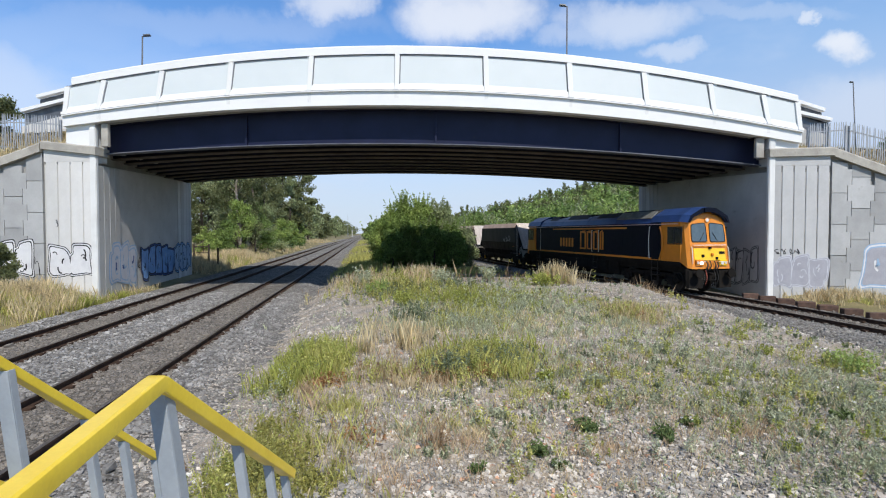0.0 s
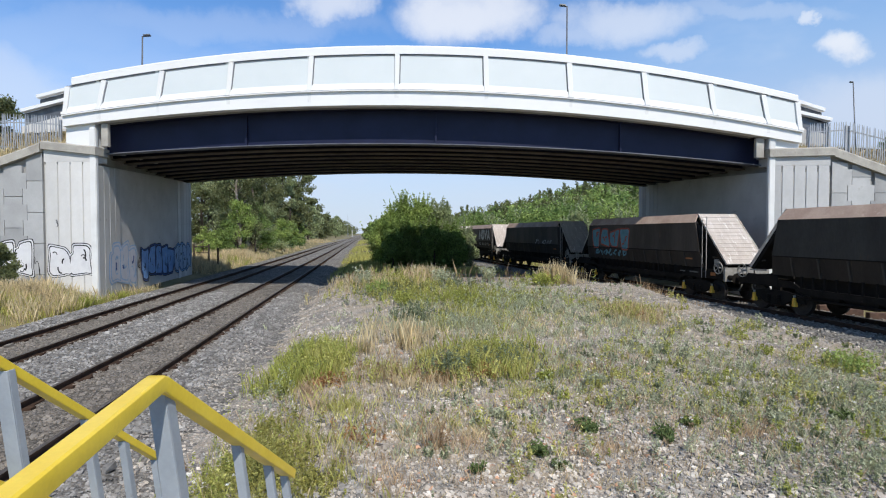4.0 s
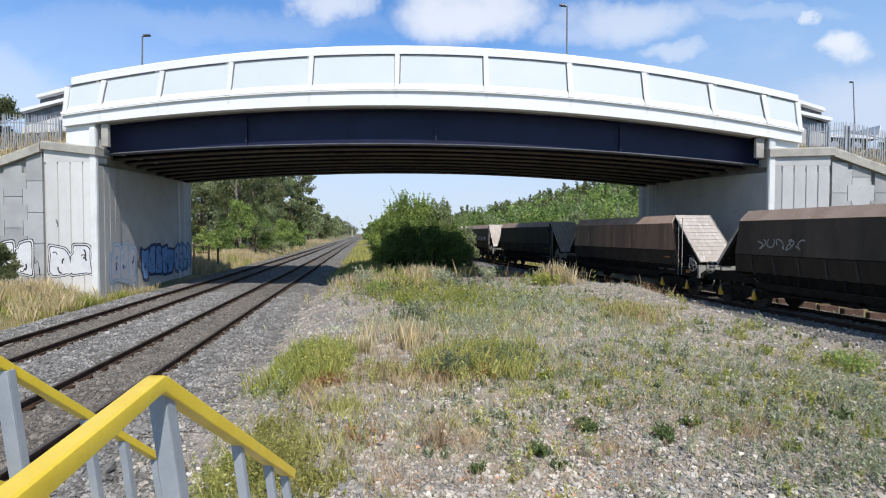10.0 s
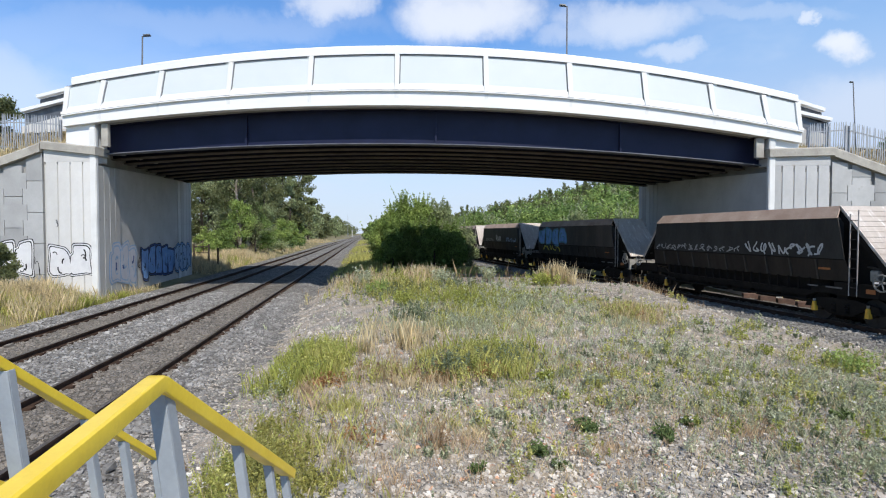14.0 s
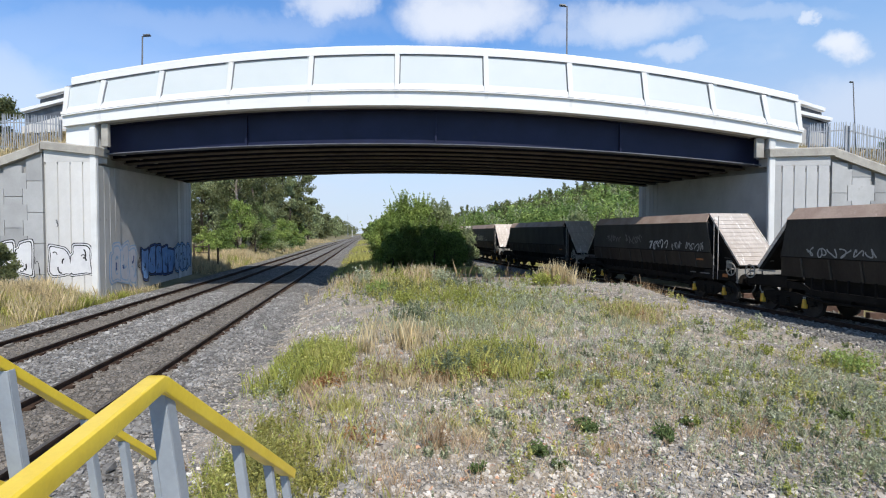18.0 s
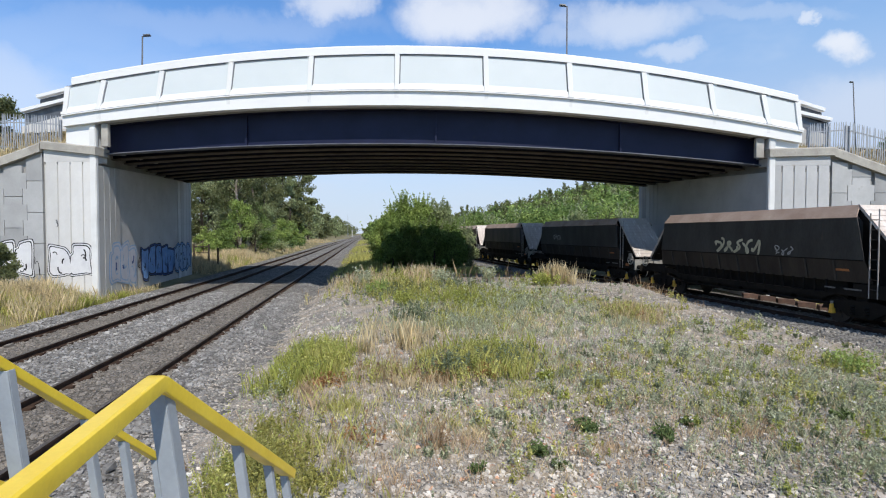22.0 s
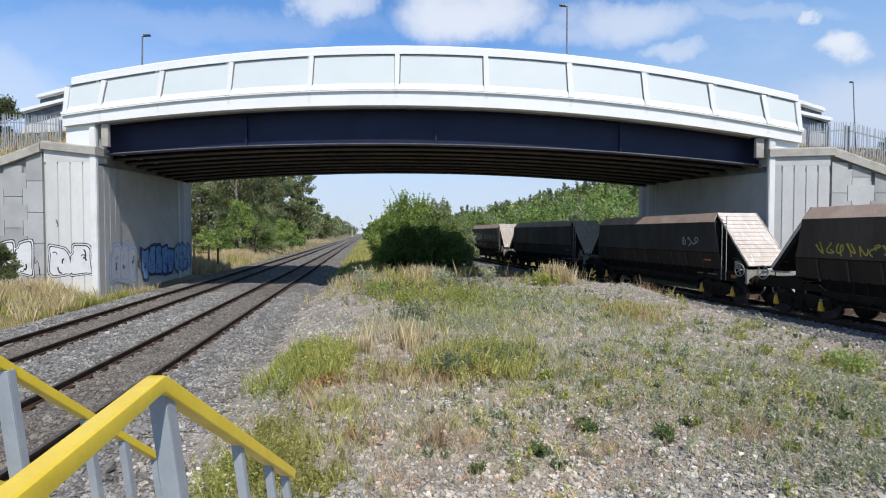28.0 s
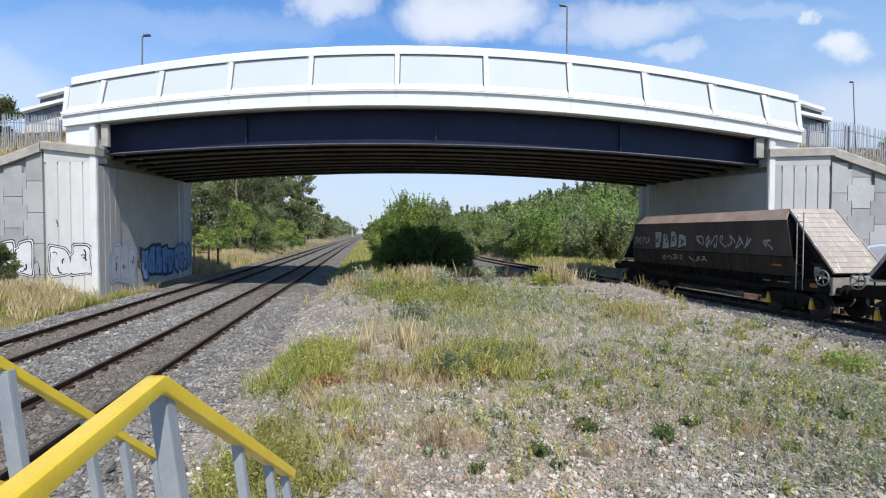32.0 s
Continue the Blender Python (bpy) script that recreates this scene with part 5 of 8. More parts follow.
        for dy in (-0.06, 0.06):
            rod(bm, (f(9.93), dy, z0), (f(9.93), dy, z0 - 0.16), 0.022, n=6)
    part("coupling", bm, M_UNDER, loco)
    for y in (-0.5, -0.36, -0.22, 0.25, 0.4):
        bm = bmesh.new()
        pp = [(f(9.64 + 0.12 * math.sin(math.pi * i / 7)), y, 1.15 - 0.7 * i / 7) for i in range(8)]
        for a, b in zip(pp, pp[1:]):
            rod(bm, a, b, 0.022, n=6)
        part("brake_hose", bm, M_TAG_RED if y == -0.22 else M_RUBBER, loco)


cab(1)
cab(-1)
bm = bmesh.new()
extrude(bm, [(-1.25, 1.27), (1.25, 1.27), (1.25, 0.75), (0.95, 0.42), (-0.95, 0.42), (-1.25, 0.75)], "x", -2.6, 2.6)
soften(bm, 0.05, 2)
part("fuel_tank", bm, M_UNDER, loco, "grimy fuel tank")
# dark boxes added to block the light between bogies and tank
for x0, x1 in ((-3.75, -2.7), (2.7, 3.75)):
    bm = bmesh.new()
    box(bm, x0, x1, -1.15, 1.15, 0.5, 1.28)
    soften(bm, 0.04, 1)
    part("equipment_case", bm, M_UNDER, loco, "dark box added to close the underframe gap")
bm = bmesh.new()
box(bm, -9.4, 9.4, -1.0, 1.0, 1.0, 1.515)
part("underframe", bm, M_UNDER, loco)
loco_wheels = []
for c in (-6.5, 6.5):
    bm = bmesh.new()
    for s in (-1, 1):
        extrude(bm, [(c - 2.5, 0.62), (c - 2.2, 0.92), (c + 2.2, 0.92), (c + 2.5, 0.62), (c + 2.3, 0.5), (c + 1.5, 0.72), (c - 1.5, 0.72), (c - 2.3, 0.5)], "y", s * 1.0, s * 1.12)
    box(bm, c - 0.3, c + 0.3, -1.1, 1.1, 0.6, 0.95)
    bg = part("bogie_frame", bm, M_UNDER, loco, "grimy three-axle bogie")
    for dx in (-1.85, 0.0, 1.85):
        for s in (-1, 1):
            bm = bmesh.new()
            box(bm, c + dx - 0.2, c + dx + 0.2, min(s * 1.0, s * 1.2), max(s * 1.0, s * 1.2), 0.36, 0.70)
            soften(bm, 0.03, 1)
            part("axlebox", bm, M_UNDER, bg)
            for k in (-0.35, 0.35):
                bm = bmesh.new()
                for j in range(5):
                    rod(bm, (c + dx + k, s * 1.1, 0.50 + 0.08 * j), (c + dx + k, s * 1.1, 0.55 + 0.08 * j), 0.09, n=8)
                part("spring", bm, M_UNDER, bg)
        loco_wheels.append((wheelset(loco, c + dx, 0.53), c + dx))


# true length over buffers
LONGER = 1.015
for ob in [o for o in loco.children_recursive if o.type == "MESH"]:
    if ob.name.split(".")[0] != "wheelset":
        ob.data.transform(Matrix.Diagonal((LONGER, 1, 1, 1)))
loco_wheels = [(w, x * LONGER) for w, x in loco_wheels]


# ---- hopper wagons ----
M_POST = material("weathered_post_paint", (0.40, 0.38, 0.36), (0.26, 0.235, 0.22), 0.7, 0, 5, 40, 0.05, 0.001)
M_GUSSET = material("rust_dusted_gusset", (0.042, 0.035, 0.029), (0.028, 0.024, 0.021), 0.8, 0, 3, 30, 0.1, 0.002)
M_PLATE = material("orange_plate_paint", (0.34, 0.12, 0.03), (0.22, 0.08, 0.025), 0.7, 0, 6, 40, 0.05, 0.001)
M_GREYLET = material("worn_lettering_paint", (0.15, 0.145, 0.14), (0.09, 0.088, 0.085), 0.8, 0, 9, 40, 0)
# Darker lower plates: grime, and the dimmer light there put into colour.
M_GRIME = material("grimy_shaded_plate", (0.040, 0.033, 0.027), (0.026, 0.021, 0.018), 0.75, 0, 0.9, 20, 0.15, 0.004, (0.065, 0.045, 0.032), per="object", spread=0.18, stretch=(1.5, 1, 0.3), spec=0.2)
M_BRAKE = material("weathered_pale_grey_paint", (0.296, 0.285, 0.261), (0.195, 0.183, 0.164), 0.7, 0, 5, 40, 0.1, 0.001, (0.2, 0.16, 0.12))


def hopper(mat_side):
    wg = thing("hopper_wagon", "grimy black bogie hopper wagon with dusty sloping ends", "wagon", group="hopper wagons")
    T, B, HT, HB, ZB = 5.05, 6.95, 0.95, 0.98, 1.6
    # tub: upright upper sides, tapering below, open at the top
    bm = bmesh.new()
    prof = [(-1.02, 1.36), (-1.16, 2.05), (-1.2, 2.07), (-1.2, 3.40), (-1.16, 3.40), (-1.12, 2.06), (-0.97, 1.40)]
    for s in (-1, 1):
        loft(bm, [[(xl, s * y, z) for (y, z), xl in zip(prof, [k * t for t in (5.62, 5.46, 5.46, 5.2, 5.2, 5.42, 5.57)])] for k in (-0.96, 1)])
    tub = part("tub", bm, mat_side, wg, "grimy black hopper side")
    for s in (-1, 1):
        bm = bmesh.new()
        loft(bm, [[(k * xl, s * y, z) for xl, y, z in ((5.63, 1.026, 1.362), (5.47, 1.166, 2.045), (5.46, 1.158, 2.045), (5.62, 1.018, 1.362))] for k in (-0.96, 1)])
        part("lower_side", bm, M_GRIME, wg, "grimy lower side plate, coloured darker for shade")
        bm = bmesh.new()
        loft(bm, [[(k * 5.21, s * 1.225, 3.385), (k * T, s * HT, 3.78), (k * T, s * (HT - 0.04), 3.77), (k * 5.19, s * 1.17, 3.385)] for k in (-0.96, 1)])
        part("top_lip", bm, M_LIP, wg, "dusty brown sloping lip")
        # dark bar along the waist crease, drawn for its overhang shadow
        bm = bmesh.new()
        bar(bm, (-5.22, s * 1.2, 2.062), (5.44, s * 1.2, 2.062), 0.03, 0.03)
        part("waist_rail", bm, M_UNDER, wg)
    # ribs along the lower sides
    bm = bmesh.new()
    box(bm, -0.025, 0.025, -0.06, 0.0, 0, 0.44)
    rib = data_of("rib", bm, M_UNDER)
    for s in (-1, 1):
        for i in range(19):
            x = -4.05 + 0.45 * i
            piece("rib", rib, wg, Matrix.Translation((x, s * 1.02, 0.95)) @ Matrix.Rotation(0 if s < 0 else math.pi, 4, "Z"))
        for x in (-4.4, -3.3, -2.2, -1.1, 0.0, 1.1, 2.2, 3.3, 4.4):
            bm = bmesh.new()
            loft(bm, [[(x + k, s * 1.075, 1.37), (x + k, s * 1.20, 2.02), (x + k, s * 1.12, 2.03), (x + k, s * 0.99, 1.37)] for k in (-0.035, 0.035)])
            part("gusset", bm, M_GUSSET, wg)
        bm = bmesh.new()
        extrude(bm, [(-6.9, 0.93), (-4.35, 0.93), (-3.95, 0.76), (3.95, 0.76), (4.35, 0.93), (6.9, 0.93), (6.9, 1.17), (4.5, 1.17), (4.1, 0.97), (-4.1, 0.97), (-4.5, 1.17), (-6.9, 1.17)], "y", s * 0.98, s * 1.08)
        part("solebar", bm, M_UNDER, wg)
    bm = bmesh.new()
    box(bm, -4.6, 4.6, -0.8, 0.8, 0.66, 1.5)
    part("centre_sill", bm, M_UNDER, wg)
    for x in (-3.2, -1.9, -0.6, 0.7, 2.0, 3.3):
        bm = bmesh.new()
        loft(bm, [[(x - 0.62, y, 0.9), (x + 0.62, y, 0.9), (x + 0.46, y, 0.53), (x - 0.46, y, 0.53)] for y in (-0.96, 0.96)])
        part("discharge_chute", bm, M_UNDER, wg, "black bottom discharge chute")
    bm = bmesh.new()
    rod(bm, (-4.2, -1.06, 0.62), (4.2, -1.06, 0.62), 0.035, n=8)
    rod(bm, (-4.2, 1.06, 0.62), (4.2, 1.06, 0.62), 0.035, n=8)
    part("brake_rod", bm, M_UNDER, wg)
    wheels = []
    for d in (-1, 1):
        # sloping end sheet with its cross ribs
        bm = bmesh.new()
        f = lambda x: d * x
        T, B = (5.05, 6.95) if d > 0 else (4.85, 6.58)
        loft(bm, [[(f(T), -HT, 3.78), (f(T), HT, 3.78), (f(T - 0.05), HT, 3.74), (f(T - 0.05), -HT, 3.74)], [(f(B), -HB, ZB), (f(B), HB, ZB), (f(B - 0.05), HB, ZB - 0.04), (f(B - 0.05), -HB, ZB - 0.04)]])
        slope = part("slope_sheet", bm, M_SLOPE, wg, "pale dusty sloping end sheet")
        # dark sheet below the slope stands in for the shade on its underside
        bm = bmesh.new()
        loft(bm, [[(f(T - 0.06), -HT - 0.01, 3.73), (f(T - 0.06), HT + 0.01, 3.73), (f(T - 0.20), HT + 0.01, 3.64), (f(T - 0.20), -HT - 0.01, 3.64)], [(f(B - 0.06), -HB - 0.01, ZB - 0.05), (f(B - 0.06), HB + 0.01, ZB - 0.05), (f(B - 0.20), HB + 0.01, ZB - 0.12), (f(B - 0.20), -HB - 0.01, ZB - 0.12)]])
        part("slope_frame", bm, M_UNDER, wg)
        for i in range(1, 13):
            t = i / 13
            x, z, h = T + (B - T) * t, 3.78 - (3.78 - ZB) * t, HT + (HB - HT) * t
            bm = bmesh.new()
            bar(bm, (f(x + 0.008), -h, z + 0.005), (f(x + 0.008), h, z + 0.005), 0.014, 0.014)
            part("rib", bm, M_SLOPE, slope)
        for s in (-1, 1):
            bm = bmesh.new()
            loft(bm, [[(f(T), s * HT, 3.79), (f(T + 0.03), s * HT, 3.80), (f(T + 0.03), s * (HT + 0.03), 3.80), (f(T), s * (HT + 0.03), 3.79)], [(f(B), s * HB, ZB + 0.01), (f(B + 0.03), s * HB, ZB + 0.02), (f(B + 0.03), s * (HB + 0.03), ZB + 0.02), (f(B), s * (HB + 0.03), ZB + 0.01)]])
            part("slope_edge", bm, M_SLOPE, slope)
            # dark plate set back under the slope, added for the shade in its void
            bm = bmesh.new()
            extr = [(f(T - 0.07), s * 0.72, 3.7), (f(B - 0.75), s * 0.72, 2.2), (f(B - 0.95), s * 0.72, 1.22), (f(T - 0.07), s * 0.72, 1.22)]
            vs = [bm.verts.new(p) for p in extr] + [bm.verts.new((p[0], p[1] - s * 0.03, p[2])) for p in extr]
            bm.faces.new(vs[:4]), bm.faces.new(vs[4:])
            for i in range(4):
                bm.faces.new((vs[i], vs[(i + 1) % 4], vs[4 + (i + 1) % 4], vs[4 + i]))
            part("bulkhead_plate", bm, M_UNDER, wg)
            for x, zt in ((5.58, 3.50), (5.85, 3.62)) if s * d < 0 and d > 0 else ():
                bm = bmesh.new()
                bar(bm, (f(x), s * 1.12, 0.93), (f(x), s * 1.12, zt), 0.027)
                bar(bm, (f(x), s * 1.12, zt - 0.02), (f(x - 0.1), s * 1.0, zt - 0.03), 0.03)
                part("end_post", bm, M_POST, wg, "weathered pale end post")
            if s * d < 0 and d > 0:
                for z in (1.2, 1.5, 1.8, 2.1, 2.4, 2.7, 3.0, 3.3):
                    bm = bmesh.new()
                    rod(bm, (f(5.58), s * 1.12, z), (f(5.85), s * 1.12, z), 0.013, n=6)
                    part("rung", bm, M_GUSSET, wg)
            buffer(wg, f(6.92), s, 1.02, d, M_UNDER)
        s = -1
        # hand brake wheel
        bm = bmesh.new()
        nseg, xw = 20, 6.66 if d > 0 else 6.78
        pp = [(f(xw) + 0.25 * math.cos(2 * math.pi * i / nseg), -1.16, 1.42 + 0.25 * math.sin(2 * math.pi * i / nseg)) for i in range(nseg)]
        for i in range(nseg):
            rod(bm, pp[i], pp[(i + 1) % nseg], 0.024, n=6, caps=False)
        for i in range(0, nseg, 4):
            rod(bm, pp[i], (f(xw), -1.16, 1.42), 0.016, n=6)
        rod(bm, (f(xw), -1.19, 1.42), (f(xw), -0.95, 1.42), 0.035, n=8)
        part("brake_wheel", bm, M_BRAKE, wg, "pale handbrake wheel")
        # valve gear under the slope: a pale cylinder case and its pipes
        if d > 0:
            bm = bmesh.new()
            box(bm, 6.05, 6.32, -0.9, -0.66, 1.42, 1.76)
            soften(bm, 0.03, 1)
            part("valve_case", bm, M_BRAKE, wg, "pale brake valve case")
        bm = bmesh.new()
        rod(bm, (f(5.95), -0.86, 1.86), (f(6.5), -0.86, 1.80), 0.03, n=6)
        rod(bm, (f(6.5), -0.86, 1.80), (f(6.5), -0.86, 1.22), 0.025, n=6)
        part("brake_pipe", bm, M_GUSSET, wg)
        if d < 0:
            bm = bmesh.new()
            bar(bm, (f(6.55), -0.98, 1.47), (f(5.7), -0.98, 1.50), 0.04, 0.06)
            part("hand_rail", bm, M_BRAKE, wg, "pale end platform rail")
        bm = bmesh.new()
        box(bm, min(f(6.86), f(6.98)), max(f(6.86), f(6.98)), -1.08, 1.08, 0.86, 1.44 if d > 0 else 1.26)
        part("headstock", bm, M_BRAKE if d > 0 else M_UNDER, wg, "dusty pale headstock" if d > 0 else "")
        bm = bmesh.new()
        box(bm, min(f(5.3), f(6.85)), max(f(5.3), f(6.85)), -1.05, 1.05, 1.17, 1.21)
        part("end_platform", bm, M_UNDER, wg)
        for s in (-1, 1):
            bm = bmesh.new()
            box(bm, min(f(5.05), f(6.55)), max(f(5.05), f(6.55)), min(s * 1.085, s * 1.12), max(s * 1.085, s * 1.12), 0.92, 1.34)
            soften(bm, 0.015, 1)
            part("end_frame_plate", bm, M_UNDER, wg)
        if d > 0:
            bm = bmesh.new()
            box(bm, 6.15, 6.45, -1.128, -1.119, 1.06, 1.2)
            part("end_plate", bm, M_PLATE, wg, "small orange plate")
        bm = bmesh.new()
        rod(bm, (f(6.95), 0, 1.0), (f(7.38), 0, 0.96), 0.06)
        part("coupling", bm, M_UNDER, wg)
        for dy in (-0.4, 0.35):
            bm = bmesh.new()
            pipe(bm, [(f(6.98 + 0.16 * math.sin(math.pi * i / 6)), dy, 1.0 - 0.5 * i / 6) for i in range(7)], 0.025)
            part("brake_hose", bm, M_BRAKE if dy < 0 else M_UNDER, wg)
        # bogie
        c = f(5.25)
        bm = bmesh.new()
        for s in (-1, 1):
            extrude(bm, [(c - 1.35, 0.42), (c - 1.25, 0.66), (c - 0.5, 0.80), (c + 0.5, 0.80), (c + 1.25, 0.66), (c + 1.35, 0.42), (c + 0.75, 0.48), (c + 0.4, 0.28), (c - 0.4, 0.28), (c - 0.75, 0.48)], "y", s * 0.96, s * 1.06)
        box(bm, c - 0.2, c + 0.2, -1.0, 1.0, 0.5, 0.92)
        bg = part("bogie_frame", bm, M_UNDER, wg, "grimy two-axle bogie")
        for k in (-0.95, 0.95):
            for s in (-1, 1):
                bm = bmesh.new()
                loft(bm, [[(c + k - 0.085, s * y, 0.30), (c + k + 0.085, s * y, 0.30), (c + k + 0.04, s * y, 0.62), (c + k - 0.04, s * y, 0.62)] for y in (1.0, 1.15)])
                soften(bm, 0.02, 1)
                ab_ = part("axlebox", bm, M_AXLEBOX, bg, "yellow painted axlebox")
                bm = bmesh.new()
                rod(bm, (c + k, s * 1.09, 0.62), (c + k, s * 1.09, 0.70), 0.035, 0.05, 8)
                part("cap", bm, M_BRAKE, ab_, "pale axlebox cap")
            wheels.append((wheelset(wg, c + k, 0.44), c + k))
            for s in (-1, 1):
                bm = bmesh.new()
                for j in range(4):
                    rod(bm, (c + k * 0.25, s * 1.08, 0.34 + 0.08 * j), (c + k * 0.25, s * 1.08, 0.39 + 0.08 * j), 0.075, n=8)
                part("spring", bm, M_UNDER, bg)
    # maker's plate
    bm = bmesh.new()
    box(bm, 4.35, 4.9, -1.21, -1.17, 1.70, 1.92)
    part("plate", bm, M_PLATE, wg, "orange data plate", at=Matrix.Translation((0, 0.10, 0.0)))
    bm = bmesh.new()
    for x0, x1 in ((4.05, 4.45), (4.75, 5.35)):
        box(bm, x0, x1, -1.126, -1.121, 1.12, 1.17)
    part("lettering", bm, M_GREYLET, wg, "faint pale lettering bars")
    return wg, [w for w, x in wheels], [x for w, x in wheels]


def copy_hopper(src, names):
    wg = copy_thing(src, Matrix.Identity(4))
    kids = [o for o in wg.children if o.name.split(".")[0] == "wheelset"]
    return wg, [(k, k.matrix_basis.translation.x) for k in kids]


train = []
black, bw, bx = hopper(M_HOPPER)
brown, rw, rx = hopper(M_HOPPER_BROWN)
brown["label"] = "rusty brown bogie hopper wagon with pale sloping ends"
for i in range(19):
    if i == 0:
        train.append((black, list(zip(bw, bx))))
    elif i == 5:
        train.append((brown, list(zip(rw, rx))))
    else:
        train.append(copy_hopper(black, None))
warm = black.children[0].data
for o in black.children:
    if o.name.split(".")[0] == "tub":
        warm = o.data.copy()
        warm.materials[0] = M_HOPPER_WARM
for i in (1, 2, 3, 4, 8, 14, 15, 17, 18):
    for o in train[i][0].children:
        if o.name.split(".")[0] == "tub":
            o.data = warm
side1, side2 = (lambda u, v: (u, -1.204, v)), (lambda u, v: (u, -1.207, v))
for i, u, v, w, h, n, mat, wd in (
        (0, 2.2, 1.98 + 0.1, 2.0, 0.45, 3, M_TAG_WHITE, 0.07), (2, 1.4, 2.08, 3.0, 0.3, 7, M_TAG_WHITE, 0.05),
        (3, -4.6, 2.15, 2.0, 0.55, 5, M_TAG_BRIGHT, 0.10), (3, -5.2, 2.12, 0.9, 0.35, 4, M_TAG_YELLOW, 0.05), (4, -4.0, 2.3, 2.2, 0.4, 5, M_TAG_WHITE, 0.05),
        (7, -5.0, 2.12, 6.0, 0.25, 14, M_TAG_WHITE, 0.05), (7, 1.2, 2.1, 3.6, 0.42, 9, M_TAG_BRIGHT, 0.07), (9, -4.6, 2.1, 3.0, 0.3, 7, M_TAG_WHITE, 0.05),
        (9, -0.8, 2.15, 1.6, 0.5, 4, M_TAG_BRIGHT, 0.07), (9, 1.8, 2.1, 3.2, 0.34, 7, M_TAG_SKY, 0.05), (10, -3.5, 2.4, 1.6, 0.36, 5, M_TAG_FAINT, 0.05), (10, -1.5, 2.35, 1.7, 0.40, 5, M_TAG_FAINT, 0.05),
        (10, 0.9, 2.1, 1.6, 0.42, 5, M_TAG_BRIGHT, 0.06), (10, 2.7, 2.12, 0.8, 0.34, 3, M_TAG_WHITE, 0.05), (10, 3.8, 2.1, 1.3, 0.36, 4, M_TAG_WHITE, 0.05), (12, -1.15, 2.1, 2.6, 0.52, 5, M_TAG_CREAM, 0.115), (12, 2.0, 2.12, 0.9, 0.32, 3, M_TAG_WHITE, 0.05),
        (13, -3.0, 2.4, 1.2, 0.35, 4, M_TAG_WHITE, 0.04), (15, -4.4, 2.15, 2.6, 0.4, 7, M_TAG_YELLOW, 0.05), (16, 3.0, 2.3, 1.2, 0.4, 3, M_TAG_WHITE, 0.05),
        (18, -0.2, 2.25, 4.8, 0.5, 10, M_TAG_WHITE, 0.06), (18, -5.0, 2.3, 1.5, 0.4, 4, M_TAG_WHITE, 0.05)):
    wd, h = min(wd * 0.9, w / n * 0.2), h * 1.25
    tag(train[i][0], u, v, w, h, n, mat, side1, wd, seed=40 + i * 7 + int(u * 10), label="sprayed tag on the hopper side", strokes=5)
mural(train[1][0], -4.6, 2.1, 4.4, 1.15, 4, M_TAG_TEAL, M_TAG_RED, side1, side2, 5, "teal bubble graffiti with red outlines", 0.09)
block_letters(train[3][0], 0.45, 2.27, 4.65, 0.92, (ZIG, RING, FORK, TENT), M_TAG_BRIGHT, side1, 0.29, "bold white roller-painted graffiti")
low1 = lambda u, v: (u, -1.03 - (v - 1.36) * 0.205 - 0.02, v)
for k, (uu_, ww_) in enumerate(((0.4, 0.8), (1.6, 0.9), (2.8, 0.7), (3.8, 0.8))):
    tag(train[3][0], uu_, 1.62, ww_, 0.34, 3, M_TAG_WHITE, low1, 0.05, 300 + k, "faded tag on the lower side")
tag(train[1][0], -4.2, 1.6, 3.6, 0.4, 7, M_TAG_TEAL, low1, 0.09, 310, "teal drips below the mural")
tag(train[8][0], -4.4, 1.6, 3.0, 0.42, 5, M_TAG_YELLOW, low1, 0.10, 312, "yellow paint below the mural")
tag(train[18][0], -2.5, 1.6, 3.4, 0.3, 8, M_TAG_WHITE, low1, 0.04, 314, "faded tag on the lower side")
mural(train[18][0], -3.1, 2.15, 2.6, 0.85, 4, M_TAG_WHITE, M_HOPPER, side1, side2, 23, "white bubble graffiti", 0.07)
mural(train[8][0], -5.0, 2.1, 4.6, 1.25, 4, M_TAG_BLUE, M_TAG_TEAL, side1, side2, 9, "blue bubble graffiti", 0.10)
for i, words in ((1, "grimy black hopper wagon with teal graffiti mural"), (3, "grimy black hopper wagon with large white graffiti"), (8, "grimy black hopper wagon with blue graffiti mural"), (18, "last grimy black hopper wagon with white graffiti")):
    train[i][0]["label"] = words


# ---- growth: leaves, trees, shrubs, grasses ----
def leaf_quads(rng, centres, size, flat=0.0):
    """A small folded leaf or spray at each centre: two triangles each, turned at random."""
    n = len(centres)
    a = rng.normal(size=(n, 3))
    a /= np.linalg.norm(a, axis=1, keepdims=True)
    b = rng.normal(size=(n, 3))
    b[:, 2] += flat
    b -= a * (a * b).sum(1, keepdims=True)
    b /= np.linalg.norm(b, axis=1, keepdims=True) + 1e-9
    s = size * rng.uniform(0.55, 1.3, (n, 1))
    v = np.stack([centres - a * s, centres + b * s * 0.42, centres + a * s, centres - b * s * 0.42], 1).reshape(-1, 3)
    i = np.arange(n)[:, None] * 4
    return v, np.concatenate([i + 0, i + 1, i + 2, i + 3], 1)


def crown_points(rng, clumps, per, spread):
    """Leaves gathered in clumps: centres (k, 3)."""
    pts = np.repeat(clumps, per, 0)
    off = rng.normal(size=pts.shape)
    off *= spread * rng.uniform(0.3, 1.0, (len(pts), 1)) / (np.linalg.norm(off, axis=1, keepdims=True) + 1e-9)
    off[:, 2] *= 0.75
    return pts + off


